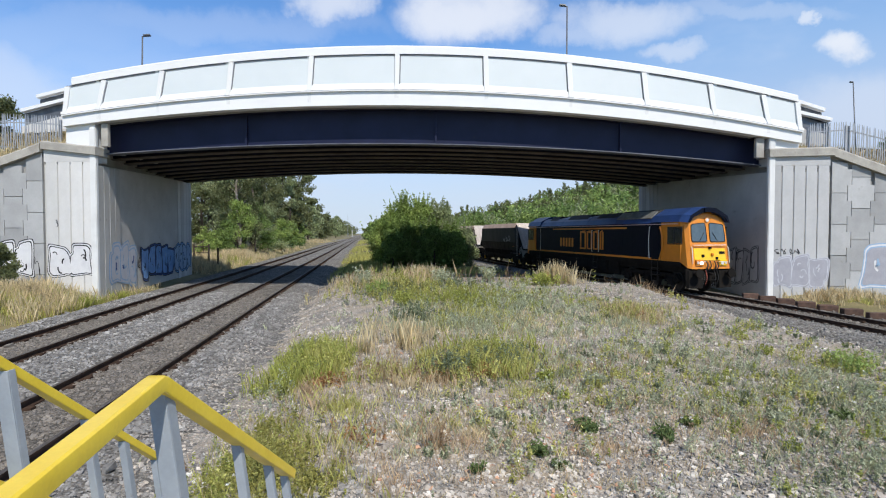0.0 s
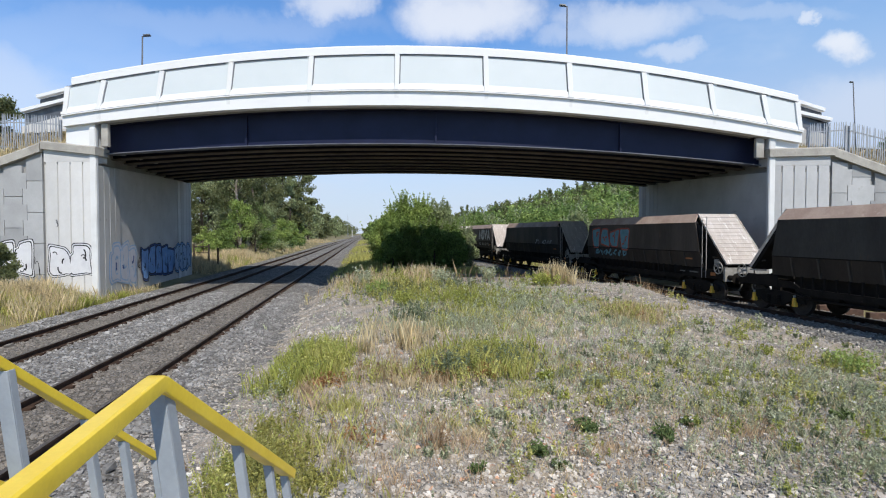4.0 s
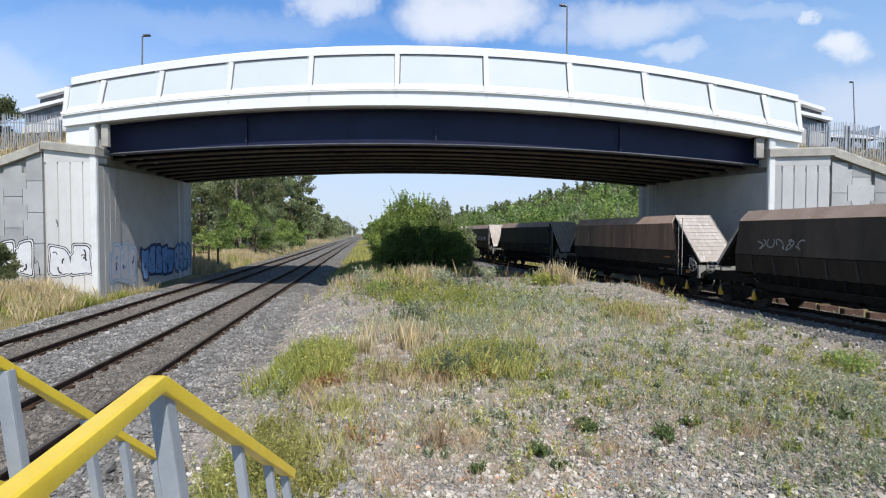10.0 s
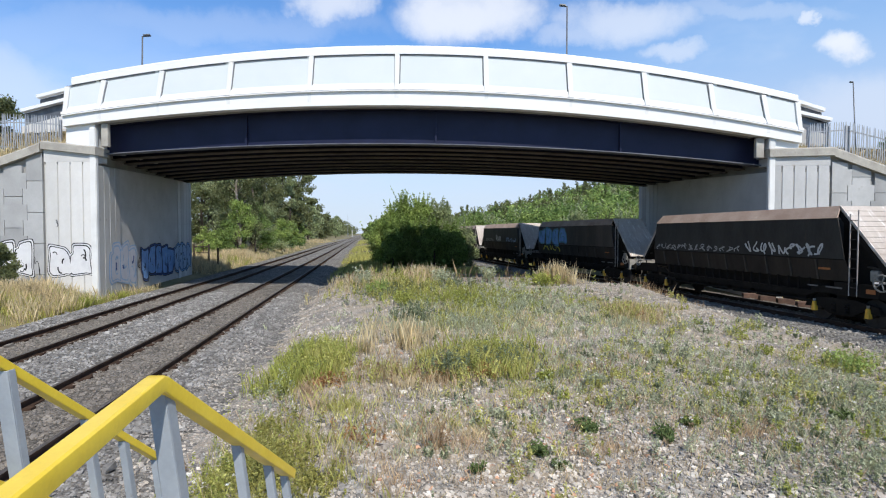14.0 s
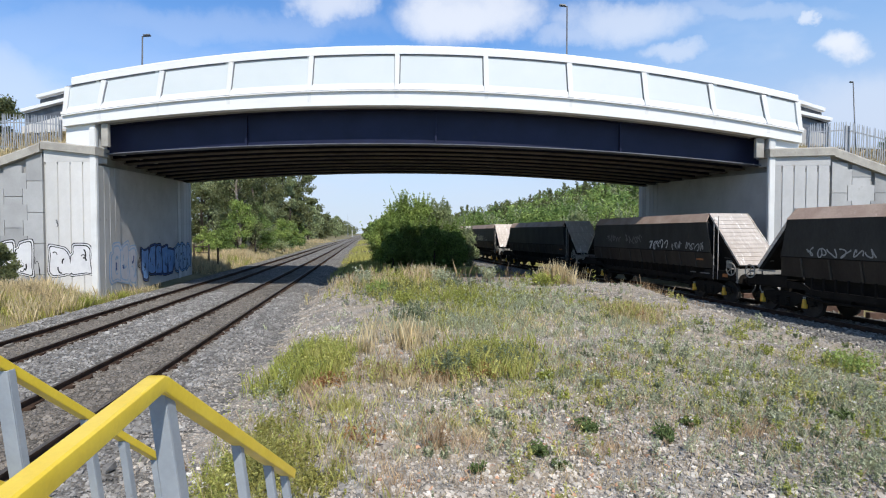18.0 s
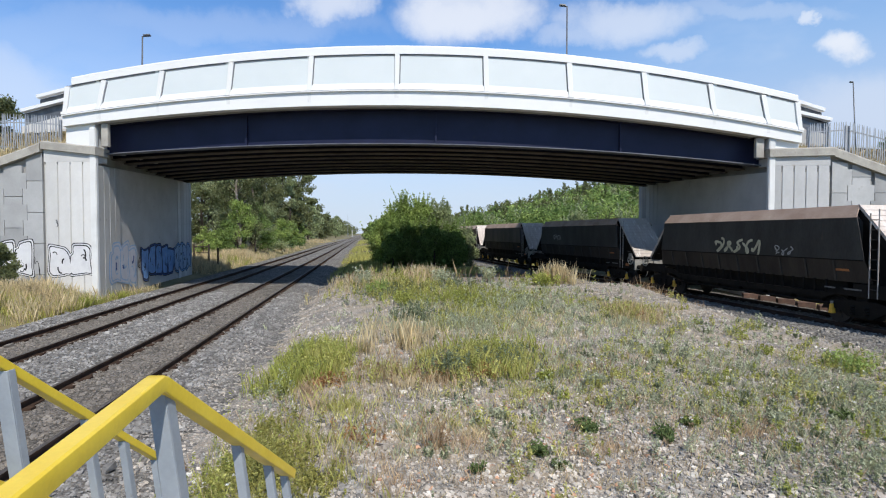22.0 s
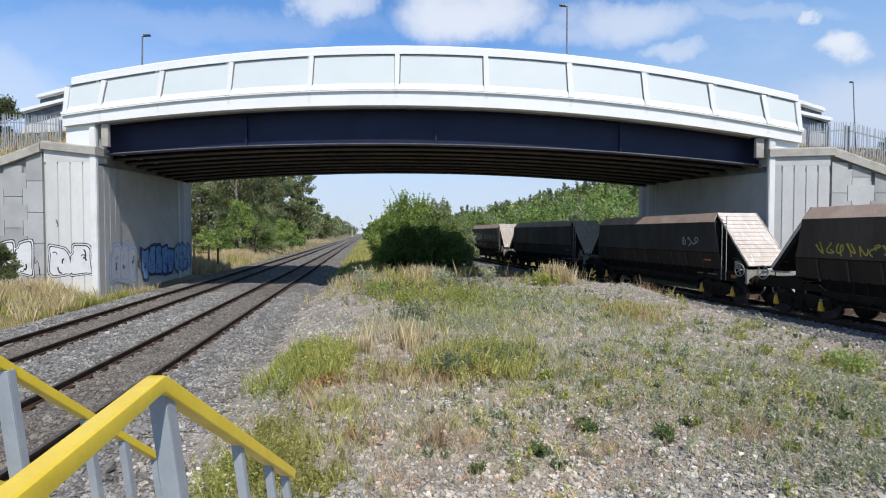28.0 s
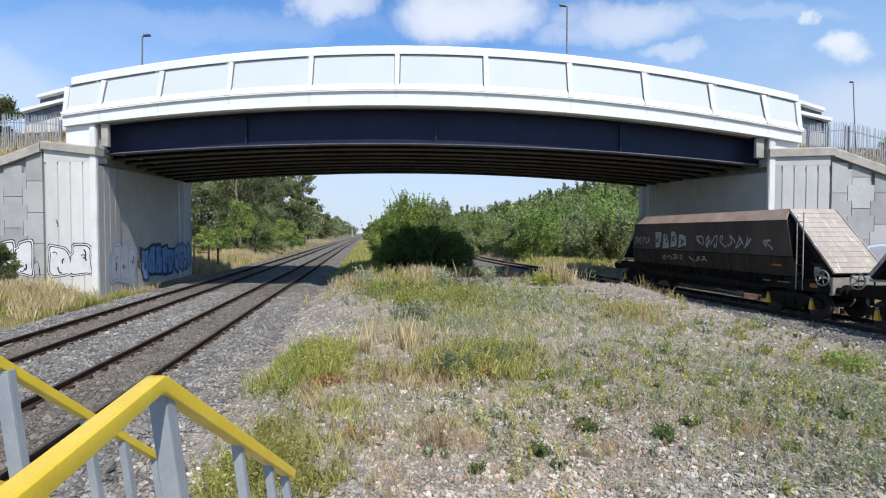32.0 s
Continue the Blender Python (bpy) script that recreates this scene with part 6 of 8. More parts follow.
def tubes(segs, sides=6):
    """Tapering limbs: rows (a, b, ra, rb)."""
    vs, fs = [], []
    for a, b, ra, rb in segs:
        a, b = np.array(a, float), np.array(b, float)
        d = (b - a) / (np.linalg.norm(b - a) + 1e-9)
        u = np.cross(d, (0.3, 0.9, 0.1))
        u /= np.linalg.norm(u)
        w = np.cross(d, u)
        o = len(vs)
        for p, r in ((a, ra), (b, rb)):
            for i in range(sides):
                t = 2 * math.pi * i / sides
                vs.append(p + r * (u * math.cos(t) + w * math.sin(t)))
        fs += [(o + i, o + (i + 1) % sides, o + sides + (i + 1) % sides, o + sides + i) for i in range(sides)]
    return np.array(vs), np.array(fs)


def tree(name, label, x, y, height, radius, leaf_mat, bark, seed, clumps=60, per=70, leaf=0.22, bare=0.25, category="tree", group="", lean=0.0, pointed=0.4, shoots=0):
    """A trunk with limbs and a crown of leaf clumps, uneven and with gaps."""
    rng = np.random.default_rng(seed)
    z0 = float(ground_z(np.array([x]), np.array([y]))[0]) - 0.1
    t = thing(name, label, category, pose(x, y, z0), group)
    top = np.array([lean * height, 0, height])
    segs, tips = [], []
    knots = [np.array([0, 0, 0.0])]
    for i in range(1, 6):
        knots.append(top * i / 5 * 0.93 + rng.normal(size=3) * (0.02 * height, 0.02 * height, 0))
    r0 = 0.018 * height + 0.02
    for i, (a, b) in enumerate(zip(knots, knots[1:])):
        segs.append((a, b, r0 * (1 - i / 5.5), r0 * (1 - (i + 1) / 5.5)))
    nl = max(8, clumps // 4)
    for i in range(nl):
        f = bare + (0.95 - bare) * (i + rng.uniform()) / nl
        base = top * f
        wide = radius * (1 - max(0, f - pointed) / (1.02 - pointed)) ** 0.6 if f > pointed else radius * (0.65 + 0.35 * (f - bare) / max(0.01, pointed - bare))
        az = rng.uniform(0, 2 * math.pi)
        tip = base + np.array([math.cos(az) * wide, math.sin(az) * wide, rng.uniform(0.0, 0.18) * height * 0.5]) * rng.uniform(0.7, 1.1)
        mid = (base + tip) / 2 + np.array([0, 0, 0.03 * height])
        rl = r0 * 0.35 * (1.1 - f)
        segs += [(base, mid, rl, rl * 0.7), (mid, tip, rl * 0.7, rl * 0.2)]
        tips += [tip, mid * 0.35 + tip * 0.65, base * 0.4 + tip * 0.6]
    v, f = tubes(segs)
    sheet("trunk", v, f, bark, t, smooth=True)
    tips = np.array(tips + [top])
    cl = tips[rng.integers(0, len(tips), clumps)] + rng.normal(size=(clumps, 3)) * radius * 0.14
    cl = np.concatenate([tips, cl])
    pts = crown_points(rng, cl, per, radius * (0.30 if not shoots else 0.38))
    if shoots:
        b0 = cl[rng.integers(0, len(cl), shoots)]
        up = np.stack([rng.normal(0, 0.25, shoots), rng.normal(0, 0.25, shoots), np.ones(shoots)], -1) * (radius * rng.uniform(0.35, 1.05, (shoots, 1)))
        tt = rng.uniform(0, 1, (shoots, 30, 1))
        pts = np.concatenate([pts, (b0[:, None] + up[:, None] * tt + rng.normal(size=(shoots, 30, 3)) * radius * 0.045 * (1.1 - tt)).reshape(-1, 3)])
    pts[:, 2] = np.maximum(pts[:, 2], 0.15)
    v, f = leaf_quads(rng, pts, leaf)
    sheet("crown", v, f, leaf_mat, t)
    return t


rnd = random.Random(11)
# belt of tall trees west of the main line
k = 0
for y in (50, 55, 61, 67, 74, 80, 88, 96, 105, 116, 130, 146, 165, 188, 215, 250, 300):
    for row in range(3 if y > 70 else 1):
        m = -(17.0 + 6.5 * row + rnd.uniform(-1, 1.5)) - (4.5 if y < 64 else 0)
        h = min(21, 5.5 + 0.125 * y) + rnd.uniform(-1, 2) if 60 < y < 150 else (rnd.uniform(13.0, 16.0) if y < 100 else rnd.uniform(9.5, 12.5))
        yy_ = y + rnd.uniform(-2, 2)
        tree("tree", "tall lineside birch with drooping grey-green leaves" if k % 3 == 0 else "tall dark green broadleaf tree beside the line", m - LEAN * yy_, yy_, h, rnd.uniform(3.0, 4.2), (M_LEAF_PALE, M_LEAF_DARK, M_LEAF_DARK, M_LEAF_DARK)[k % 4] if k % 3 else M_LEAF_DARK, M_BIRCH if k % 3 == 0 else M_BARK, 100 + k, 90, ((74, 28, 14)[row]) if y < 110 else 20, ((0.155, 0.23, 0.33)[row]) if y < 110 else 0.38, 0.12, group="lineside trees", pointed=0.5)
        k += 1
# bright shrubs at their foot
for j, (px, y, h, r) in enumerate(((-26.6, 59, 2.7, 1.7), (-25.2, 62, 3.6, 1.9), (-25.5, 66, 6.2, 2.6), (-25.4, 72, 6.6, 2.8), (-26.0, 79, 6.0, 2.5), (-26.2, 86, 4.6, 2.4), (-28.0, 94, 4.2, 2.2), (-29.5, 104, 4.5, 2.4), (-31.5, 118, 5.0, 2.6))):
    tree("shrub", "bright green rounded shrub at the foot of the trees", px, y, h, r, (M_LEAF_LIME, M_LEAF, M_LEAF_LIME, M_LEAF, M_LEAF_PALE)[j % 5], M_BARK, 300 + j, 44, 84, 0.12, 0.05, "shrub", "lineside shrubs", pointed=0.3)
# the thicket between the lines, just north of the bridge
for j, (x, y, h, r, mt) in enumerate(((-4.9, 46.0, 4.9, 1.5, M_LEAF_LIME), (-3.6, 46.6, 6.3, 1.8, M_LEAF_LIME), (-2.2, 47.2, 6.3, 1.9, M_LEAF_LIME), (-1.4, 46.4, 5.7, 1.7, M_LEAF_LIME), (-0.6, 46.6, 5.6, 1.9, M_LEAF_PALE), (0.9, 46.8, 5.0, 1.7, M_LEAF_PALE), (-4.2, 44.8, 3.7, 1.6, M_LEAF), (-2.5, 44.6, 3.9, 1.8, M_LEAF), (-0.5, 44.8, 3.7, 1.7, M_LEAF), (1.3, 45.2, 3.6, 1.5, M_LEAF), (0.7, 50.5, 6.2, 1.3, M_LEAF_PALE), (-4.6, 51.0, 5.6, 1.8, M_LEAF), (2.2, 46.6, 3.6, 1.2, M_LEAF_PALE))):
    back = 2.3 + (0.5 * (-1.5 - x) if x < -1.5 else 0.0)
    tree("shrub", "dense green willow shrub between the tracks", (x * 0.99 - 0.25) * (y + back) / (y + 1.3), y + back, h * (0.92 if x < -0.2 else 0.86), r, mt, M_BARK, 400 + j, 66, 110, 0.115, 0.0, "shrub", "thicket between the tracks", pointed=0.35, shoots=110)
# scrub between the lines farther on
for j, (x, y, h) in enumerate(((-6.5, 66, 4.2), (-9.0, 80, 4.6), (-5.0, 78, 4.6), (-12.0, 98, 5.2), (-15.5, 122, 5.5), (-20.5, 155, 6.0), (-27.0, 200, 6.5), (-36.0, 260, 7.0), (-10.0, 110, 5.0), (-14, 150, 6.0))):
    tree("shrub", "scrub bush between the lines", x, y, h, h * 0.42, (M_LEAF, M_LEAF_DARK, M_LEAF_LIME)[j % 3], M_BARK, 450 + j, 40, 50, 0.13 + y * 0.0008, 0.0, "shrub", "scrub between the lines", pointed=0.3)
# bushes beyond the freight line
for j in range(28):
    y = rnd.uniform(54, 76)
    x = float(line_x(y)) + 5.2 + rnd.uniform(0, 2) + 0.95 * j * (y / 66)
    tree("shrub", "green bush on the bank beyond the freight line", x, y, rnd.uniform(3.0, 4.8), rnd.uniform(1.8, 2.6), (M_LEAF, M_LEAF_LIME, M_LEAF_DARK, M_LEAF_PALE)[j % 4], M_BARK, 500 + j, 40, 44, 0.165, 0.0, "shrub", "bank bushes", pointed=0.3, shoots=40)


for j in range(24):
    y = 60 + 2.6 * j + rnd.uniform(-1, 1)
    x = float(line_x(y)) + 4.4 + rnd.uniform(0, 2.5)
    tree("shrub", "green bush close beside the freight line", x, y, rnd.uniform(3.2, 5.2), rnd.uniform(1.9, 2.7), (M_LEAF, M_LEAF_LIME, M_LEAF_PALE, M_LEAF)[j % 4], M_BARK, 540 + j, 36, 36, 0.18, 0.0, "shrub", "bank bushes", pointed=0.3, shoots=30)


def woods(name, label, spots, heights, radii, mat, seed, per=170, leaf=0.42, conical=False):
    """Far trees by the hundred, one mesh of small leaf sprays with trunks hidden in them."""
    rng = np.random.default_rng(seed)
    x, y = spots[:, 0], spots[:, 1]
    z = ground_z(x, y)
    pts = []
    for i in range(len(x)):
        nc = 34 if conical else 14
        c = rng.normal(size=(nc, 3))
        c /= np.linalg.norm(c, axis=1, keepdims=True)
        c *= rng.uniform(0.45, 1.0, (nc, 1))
        if conical:
            t = np.linspace(0, 1, nc)
            c[:, :2] *= (1.05 - t)[:, None]
            c[:, 2] = t * 2 - 1
        c = c * (radii[i], radii[i], heights[i] * 0.45) + (x[i], y[i], z[i] + heights[i] * 0.52)
        pts.append(crown_points(rng, c, per // nc + 1, radii[i] * (0.24 if conical else 0.42)))
    v, f = leaf_quads(rng, np.concatenate(pts), leaf)
    return tagged(sheet(name, v, f, mat), label, "woodland", kind="stuff")


rng = np.random.default_rng(5)


def scatter(n, y0, y1, lo, hi):
    y = rng.uniform(y0, y1, n)
    return np.stack([y * rng.uniform(lo, hi, n), y], -1)


for nm, mt, n, y0, y1, hs, rs, con in (("woods", M_LEAF_DARK, 110, 120, 240, (6, 9.5), (1.8, 3.0), False), ("woods", M_LEAF, 260, 80, 220, (4.5, 8.5), (1.8, 2.8), False), ("woods", M_LEAF_PALE, 190, 76, 200, (4, 7.5), (1.8, 2.8), False), ("woods", M_LEAF_LIME, 130, 84, 220, (4.5, 8.5), (1.8, 2.8), False), ("woods", M_LEAF_DARK, 70, 130, 230, (6, 9.5), (1.5, 2.6), True), ("woods", M_LEAF_DARK, 60, 240, 330, (8, 11), (3, 4.5), False)):
    sp = scatter(n, y0, y1, 0.02, 0.52)
    ok = sp[:, 0] - line_x(sp[:, 1]) > 10
    sp = sp[ok]
    woods(nm, "mixed green woodland on the hillside", sp, rng.uniform(*hs, len(sp)) * 1.0, rng.uniform(*rs, len(sp)), mt, 77 + n, 210, 0.31 if y1 < 220 else 0.42, con)
# far tree line where the main line meets the sky
far = np.stack([-LEAN * 1.0 * np.linspace(320, 900, 70) - 15 - rng.uniform(0, 14, 70), np.linspace(320, 900, 70)], -1)
woods("woods", "distant trees along the main line", far, rng.uniform(11, 14, 70), rng.uniform(3.5, 5, 70), M_LEAF_DARK, 91, 120, 0.8)
far = np.stack([np.linspace(-45, 60, 60), rng.uniform(420, 520, 60)], -1)
far = far[(far[:, 0] + LEAN * far[:, 1]) > 6]
woods("woods", "distant trees beyond the thicket", far, rng.uniform(7, 10, len(far)), rng.uniform(3.5, 5, len(far)), M_LEAF, 92, 120, 0.8)
# trees on the skyline beside the road
tree("tree", "dark bush behind the palisade fence", -27.6, 33, 4.6, 1.7, M_LEAF_DARK, M_BARK, 610, 40, 80, 0.13, 0.1).location.z = 6.6
tree("tree", "small tree behind the palisade fence", 29.2, 34, 2.9, 1.3, M_LEAF, M_BARK, 611, 30, 60, 0.12, 0.1).location.z = 6.6
tree("shrub", "dark green elder bush on the verge by the wing wall", -19.4, 22.8, 2.0, 0.95, M_LEAF_DARK, M_BARK, 612, 40, 120, 0.07, 0.02, "shrub", pointed=0.3)


def blades(rng, x, y, z, height, width, lean=0.35):
    """Bent grass blades, two triangles each."""
    n = len(x)
    az = rng.uniform(0, 2 * math.pi, n)
    h = height * rng.uniform(0.45, 1.15, n)
    ln = lean * rng.uniform(0.1, 1.0, n) * h
    d = np.stack([np.cos(az), np.sin(az), np.zeros(n)], -1)
    fa = rng.uniform(0, 2 * math.pi, n)
    s = np.stack([np.cos(fa), np.sin(fa), np.zeros(n)], -1) * (0.8 * width * rng.uniform(0.6, 1.3, n))[:, None] / 2
    b = np.stack([x, y, z], -1)
    mid = b + d * (ln * 0.35)[:, None] + np.array([0, 0, 1.0]) * (h * 0.55)[:, None]
    tip = b + d * ln[:, None] + np.array([0, 0, 1.0]) * h[:, None]
    v = np.stack([b - s, b + s, mid + s * 0.9, tip], 1).reshape(-1, 3)
    i = np.arange(n)[:, None] * 4
    f = np.concatenate([np.concatenate([i, i + 1, i + 2], 1), np.concatenate([i, i + 2, i + 3], 1)], 0)
    return v, f


def tufts(rng, x, y, per, spread):
    n = len(x)
    xx = np.repeat(x, per) + rng.normal(size=n * per) * spread
    yy2 = np.repeat(y, per) + rng.normal(size=n * per) * spread
    return xx, yy2


def meadow(name, label, mat, patches, seed, width=0.012, lean=0.4, keep=None, category="grass"):
    """Grass in patches (x, y, rx, ry, tufts, blades, height)."""
    rng = np.random.default_rng(seed)
    vs, fs, o = [], [], 0
    for x, y, rx, ry, n, per, h in patches:
        r, a = np.abs(rng.normal(0, 0.62, n)), rng.uniform(0, 2 * math.pi, n)
        tx, ty = tufts(rng, x + rx * r * np.cos(a), y + ry * r * np.sin(a), per, 0.06 + 0.05 * h)
        if keep is not None:
            ok = keep(tx, ty)
            tx, ty = tx[ok], ty[ok]
        if not len(tx):
            continue
        v, f = blades(rng, tx, ty, ground_z(tx, ty) - 0.03, h * np.repeat(rng.uniform(0.55, 1.3, n), per)[ok if keep is not None else slice(None)], width * (0.7 + float(ty.mean()) / 22), lean)
        vs.append(v)
        fs.append(f + o)
        o += len(v)
    return tagged(sheet(name, np.concatenate(vs), np.concatenate(fs), mat), label, category, kind="stuff")


def off_rails(x, y):
    m, n = x + LEAN * y, x - line_x(y)
    return ((m > -3.3) | (m < -12.0)) & (np.abs(n) > 2.3)


meadow("grass", "yellow-green grass patches on the stony ground", M_GRASS_Y, ((-2.75, 11.2, 0.75, 1.4, 120, 30, 0.42), (0.75, 11.3, 1.05, 1.1, 170, 30, 0.38), (-1.0, 10.8, 1.0, 0.7, 50, 22, 0.26), (-1.9, 23.5, 2.6, 4.0, 110, 16, 0.45), (1.0, 17.0, 2.5, 3.0, 120, 14, 0.30), (-2.3, 6.6, 0.8, 1.4, 130, 18, 0.24), (-1.3, 6.2, 0.9, 1.0, 30, 14, 0.2), (6.0, 17.0, 1.0, 1.6, 60, 16, 0.35)), 21, 0.005, keep=off_rails)
meadow("grass", "fresh green grass on the stony ground", M_GRASS, ((-2.9, 11.2, 0.75, 1.5, 190, 24, 0.42), (1.0, 12.0, 1.1, 1.4, 50, 16, 0.42), (0.6, 21.0, 3.6, 4.5, 300, 14, 0.32), (8.3, 11.6, 1.7, 1.2, 40, 14, 0.2), (4.0, 12.5, 3.5, 3.5, 80, 10, 0.18), (6.0, 9.5, 3.0, 3.0, 70, 10, 0.16), (-2.3, 6.6, 0.8, 1.4, 60, 12, 0.20), (2.5, 9.0, 2.5, 2.0, 60, 10, 0.16)), 22, 0.005, keep=off_rails)
meadow("grass", "dry straw-coloured grass", M_STRAW, ((-2.9, 25.5, 2.2, 2.6, 220, 16, 0.55), (-1.2, 27.5, 1.4, 1.2, 80, 14, 0.75), (5.9, 26.3, 0.8, 1.2, 40, 14, 0.8), (6.1, 17.2, 1.2, 1.9, 150, 16, 0.38), (-0.9, 13.2, 0.45, 0.6, 16, 10, 0.7), (-0.6, 9.9, 1.6, 1.0, 70, 12, 0.26), (9.9, 24.6, 0.9, 1.8, 30, 10, 0.45), (2.5, 15.0, 3.5, 4.0, 110, 9, 0.26), (5.0, 8.5, 3.5, 3.0, 70, 7, 0.18), (-1.8, 7.0, 1.5, 2.2, 70, 10, 0.24), (3.0, 11.5, 5.0, 3.5, 120, 7, 0.2), (7.0, 12.0, 3.5, 4.0, 90, 7, 0.2), (0.0, 8.0, 2.6, 1.8, 90, 7, 0.2), (-1.0, 14.5, 2.5, 3.0, 130, 9, 0.36), (3.0, 21.0, 4.5, 5.0, 180, 8, 0.28)), 23, 0.005, keep=off_rails)
meadow("weeds", "grey-green weeds scattered over the stones", M_WEED, ((3.0, 20.0, 3.2, 5.5, 200, 14, 0.24), (5.0, 12.5, 4.0, 4.5, 160, 12, 0.16), (4.5, 8.3, 3.6, 2.6, 180, 10, 0.12), (0.5, 15.5, 3.2, 2.6, 260, 12, 0.24), (-0.5, 7.6, 2.2, 1.4, 90, 10, 0.14), (7.0, 10.0, 3.0, 3.5, 180, 10, 0.16), (5.5, 16.0, 3.5, 4.0, 160, 12, 0.2), (2.5, 10.5, 3.0, 2.5, 120, 10, 0.15)), 24, 0.022, 0.9, keep=off_rails, category="weeds")
meadow("dead_stalks", "brown dead flower stalks", M_STALK, ((-3.2, 26.5, 2.6, 1.6, 34, 4, 0.8), (2.5, 27.5, 3.5, 1.3, 16, 4, 0.85), (9.6, 24.5, 1.2, 2.4, 70, 5, 0.7), (10.6, 22.0, 0.6, 1.6, 26, 4, 0.5), (-0.1, 7.1, 0.05, 0.05, 3, 16, 0.42), (-1.5, 10.0, 2.6, 3.0, 26, 4, 0.4), (-0.3, 11.4, 1.9, 1.4, 20, 3, 0.5), (3.2, 11.0, 3.6, 4.0, 80, 4, 0.30)), 25, 0.012, 0.35, keep=off_rails, category="weeds")


M_GRASS_O = leaf_material("olive_weed_leaves", (0.40, 0.38, 0.12), (0.29, 0.285, 0.09), 1.2)
M_WEED_DARK = leaf_material("dark_weed_leaves", (0.27, 0.31, 0.19), (0.20, 0.235, 0.14), 1.5)
M_RUST_LEAF = leaf_material("russet_dry_leaves", (0.46, 0.27, 0.13), (0.36, 0.20, 0.09), 1.5)
M_PINK = leaf_material("grass_reddish_dry", (0.64, 0.50, 0.34), (0.54, 0.39, 0.25), 1.2)
meadow("grass", "sparse fine straw over the stones", M_STRAW, ((3.5, 9.0, 4.5, 3.5, 380, 5, 0.13), (0.5, 7.5, 2.2, 2.0, 330, 5, 0.15), (6.5, 10.0, 4.0, 4.0, 280, 5, 0.15), (2.0, 16.0, 4.5, 5.0, 240, 5, 0.22), (2.0, 6.0, 2.2, 1.2, 240, 4, 0.11)), 71, 0.006, 0.7, keep=off_rails)
meadow("grass", "sparse fine green haulms over the stones", M_GRASS_Y, ((4.0, 9.5, 4.5, 3.5, 180, 6, 0.14), (6.5, 9.5, 3.5, 4.0, 160, 6, 0.15), (1.5, 9.5, 2.5, 1.8, 140, 6, 0.16), (3.0, 17.0, 4.5, 5.0, 170, 6, 0.2), (-1.6, 8.6, 1.4, 1.6, 130, 8, 0.22)), 72, 0.007, 0.6, keep=off_rails)
meadow("grass", "grey-green haulms over the stones", M_WEED, ((5.5, 10.0, 4.0, 3.5, 220, 6, 0.13), (7.0, 8.5, 2.5, 2.5, 220, 6, 0.13), (5.2, 6.4, 2.2, 1.3, 520, 6, 0.11), (6.5, 7.6, 1.8, 1.5, 420, 6, 0.12), (2.5, 14.5, 4.0, 4.0, 220, 7, 0.18), (1.5, 20.0, 4.0, 4.5, 360, 8, 0.26)), 73, 0.009, 0.7, keep=off_rails)
meadow("grass", "reddish dry grass heads", M_PINK, ((0.3, 7.2, 1.3, 1.1, 90, 6, 0.18), (2.2, 7.0, 2.0, 1.2, 240, 6, 0.14), (-0.2, 10.2, 2.0, 0.9, 100, 7, 0.22), (4.5, 7.6, 2.5, 1.6, 420, 6, 0.15), (-2.4, 9.5, 0.8, 2.0, 60, 8, 0.26), (-0.6, 6.2, 0.8, 0.9, 60, 7, 0.18)), 74, 0.007, 0.5, keep=off_rails)
meadow("grass", "tall pale straw tufts on the crest", M_STRAW, ((-1.0, 26.8, 0.9, 0.5, 40, 14, 0.8), (5.6, 26.5, 0.6, 0.6, 34, 14, 0.95), (9.8, 25.5, 0.6, 1.2, 18, 9, 0.6), (-0.75, 13.0, 0.6, 0.8, 20, 10, 0.7), (-1.9, 12.6, 0.3, 0.4, 12, 12, 0.7)), 75, 0.010, 0.3, keep=off_rails)


def between(x, y):
    return (x + LEAN * y > -2.6) & (x - line_x(y) < -2.8)


meadow("grass", "rough grass between the lines north of the bridge", M_GRASS_Y, ((-7.0, 47, 2.2, 8, 500, 14, 0.5), (-9.5, 66, 2.6, 12, 500, 14, 0.5), (-15.0, 105, 3.5, 24, 600, 12, 0.6), (-27, 190, 5, 60, 600, 12, 0.7), (-3.0, 40, 4.5, 3.0, 350, 12, 0.4), (2.0, 41, 3.0, 3.0, 250, 12, 0.4)), 33, 0.016, keep=between)


def verge(x, y):
    return (x + LEAN * y < -12.3) & ((x > -18.7) | (y < 25.0) | (y > 40.3)) & ~((x < -16.9) & (y > 25.2) & (y < 40.2))


meadow("grass", "tall straw grass on the western verge", M_STRAW, ((-17.2, 22.0, 3.5, 3.4, 760, 18, 0.62), (-19.5, 19.0, 4.0, 4.0, 560, 16, 0.55), (-17.0, 30.5, 0.8, 5.5, 120, 14, 0.5), (-20.3, 44, 2.6, 7, 620, 14, 0.8), (-23.2, 60, 3.0, 13, 750, 14, 0.75), (-28.0, 88, 3.0, 22, 650, 12, 0.7), (-38.0, 160, 3.5, 60, 700, 12, 0.8)), 26, 0.010, 0.35, keep=verge)
meadow("grass", "yellowing grass on the western verge", M_GRASS_Y, ((-17.0, 21.6, 3.2, 2.2, 520, 16, 0.42), (-19.0, 18.5, 3.5, 3.0, 300, 14, 0.4)), 36, 0.010, 0.4, keep=verge)
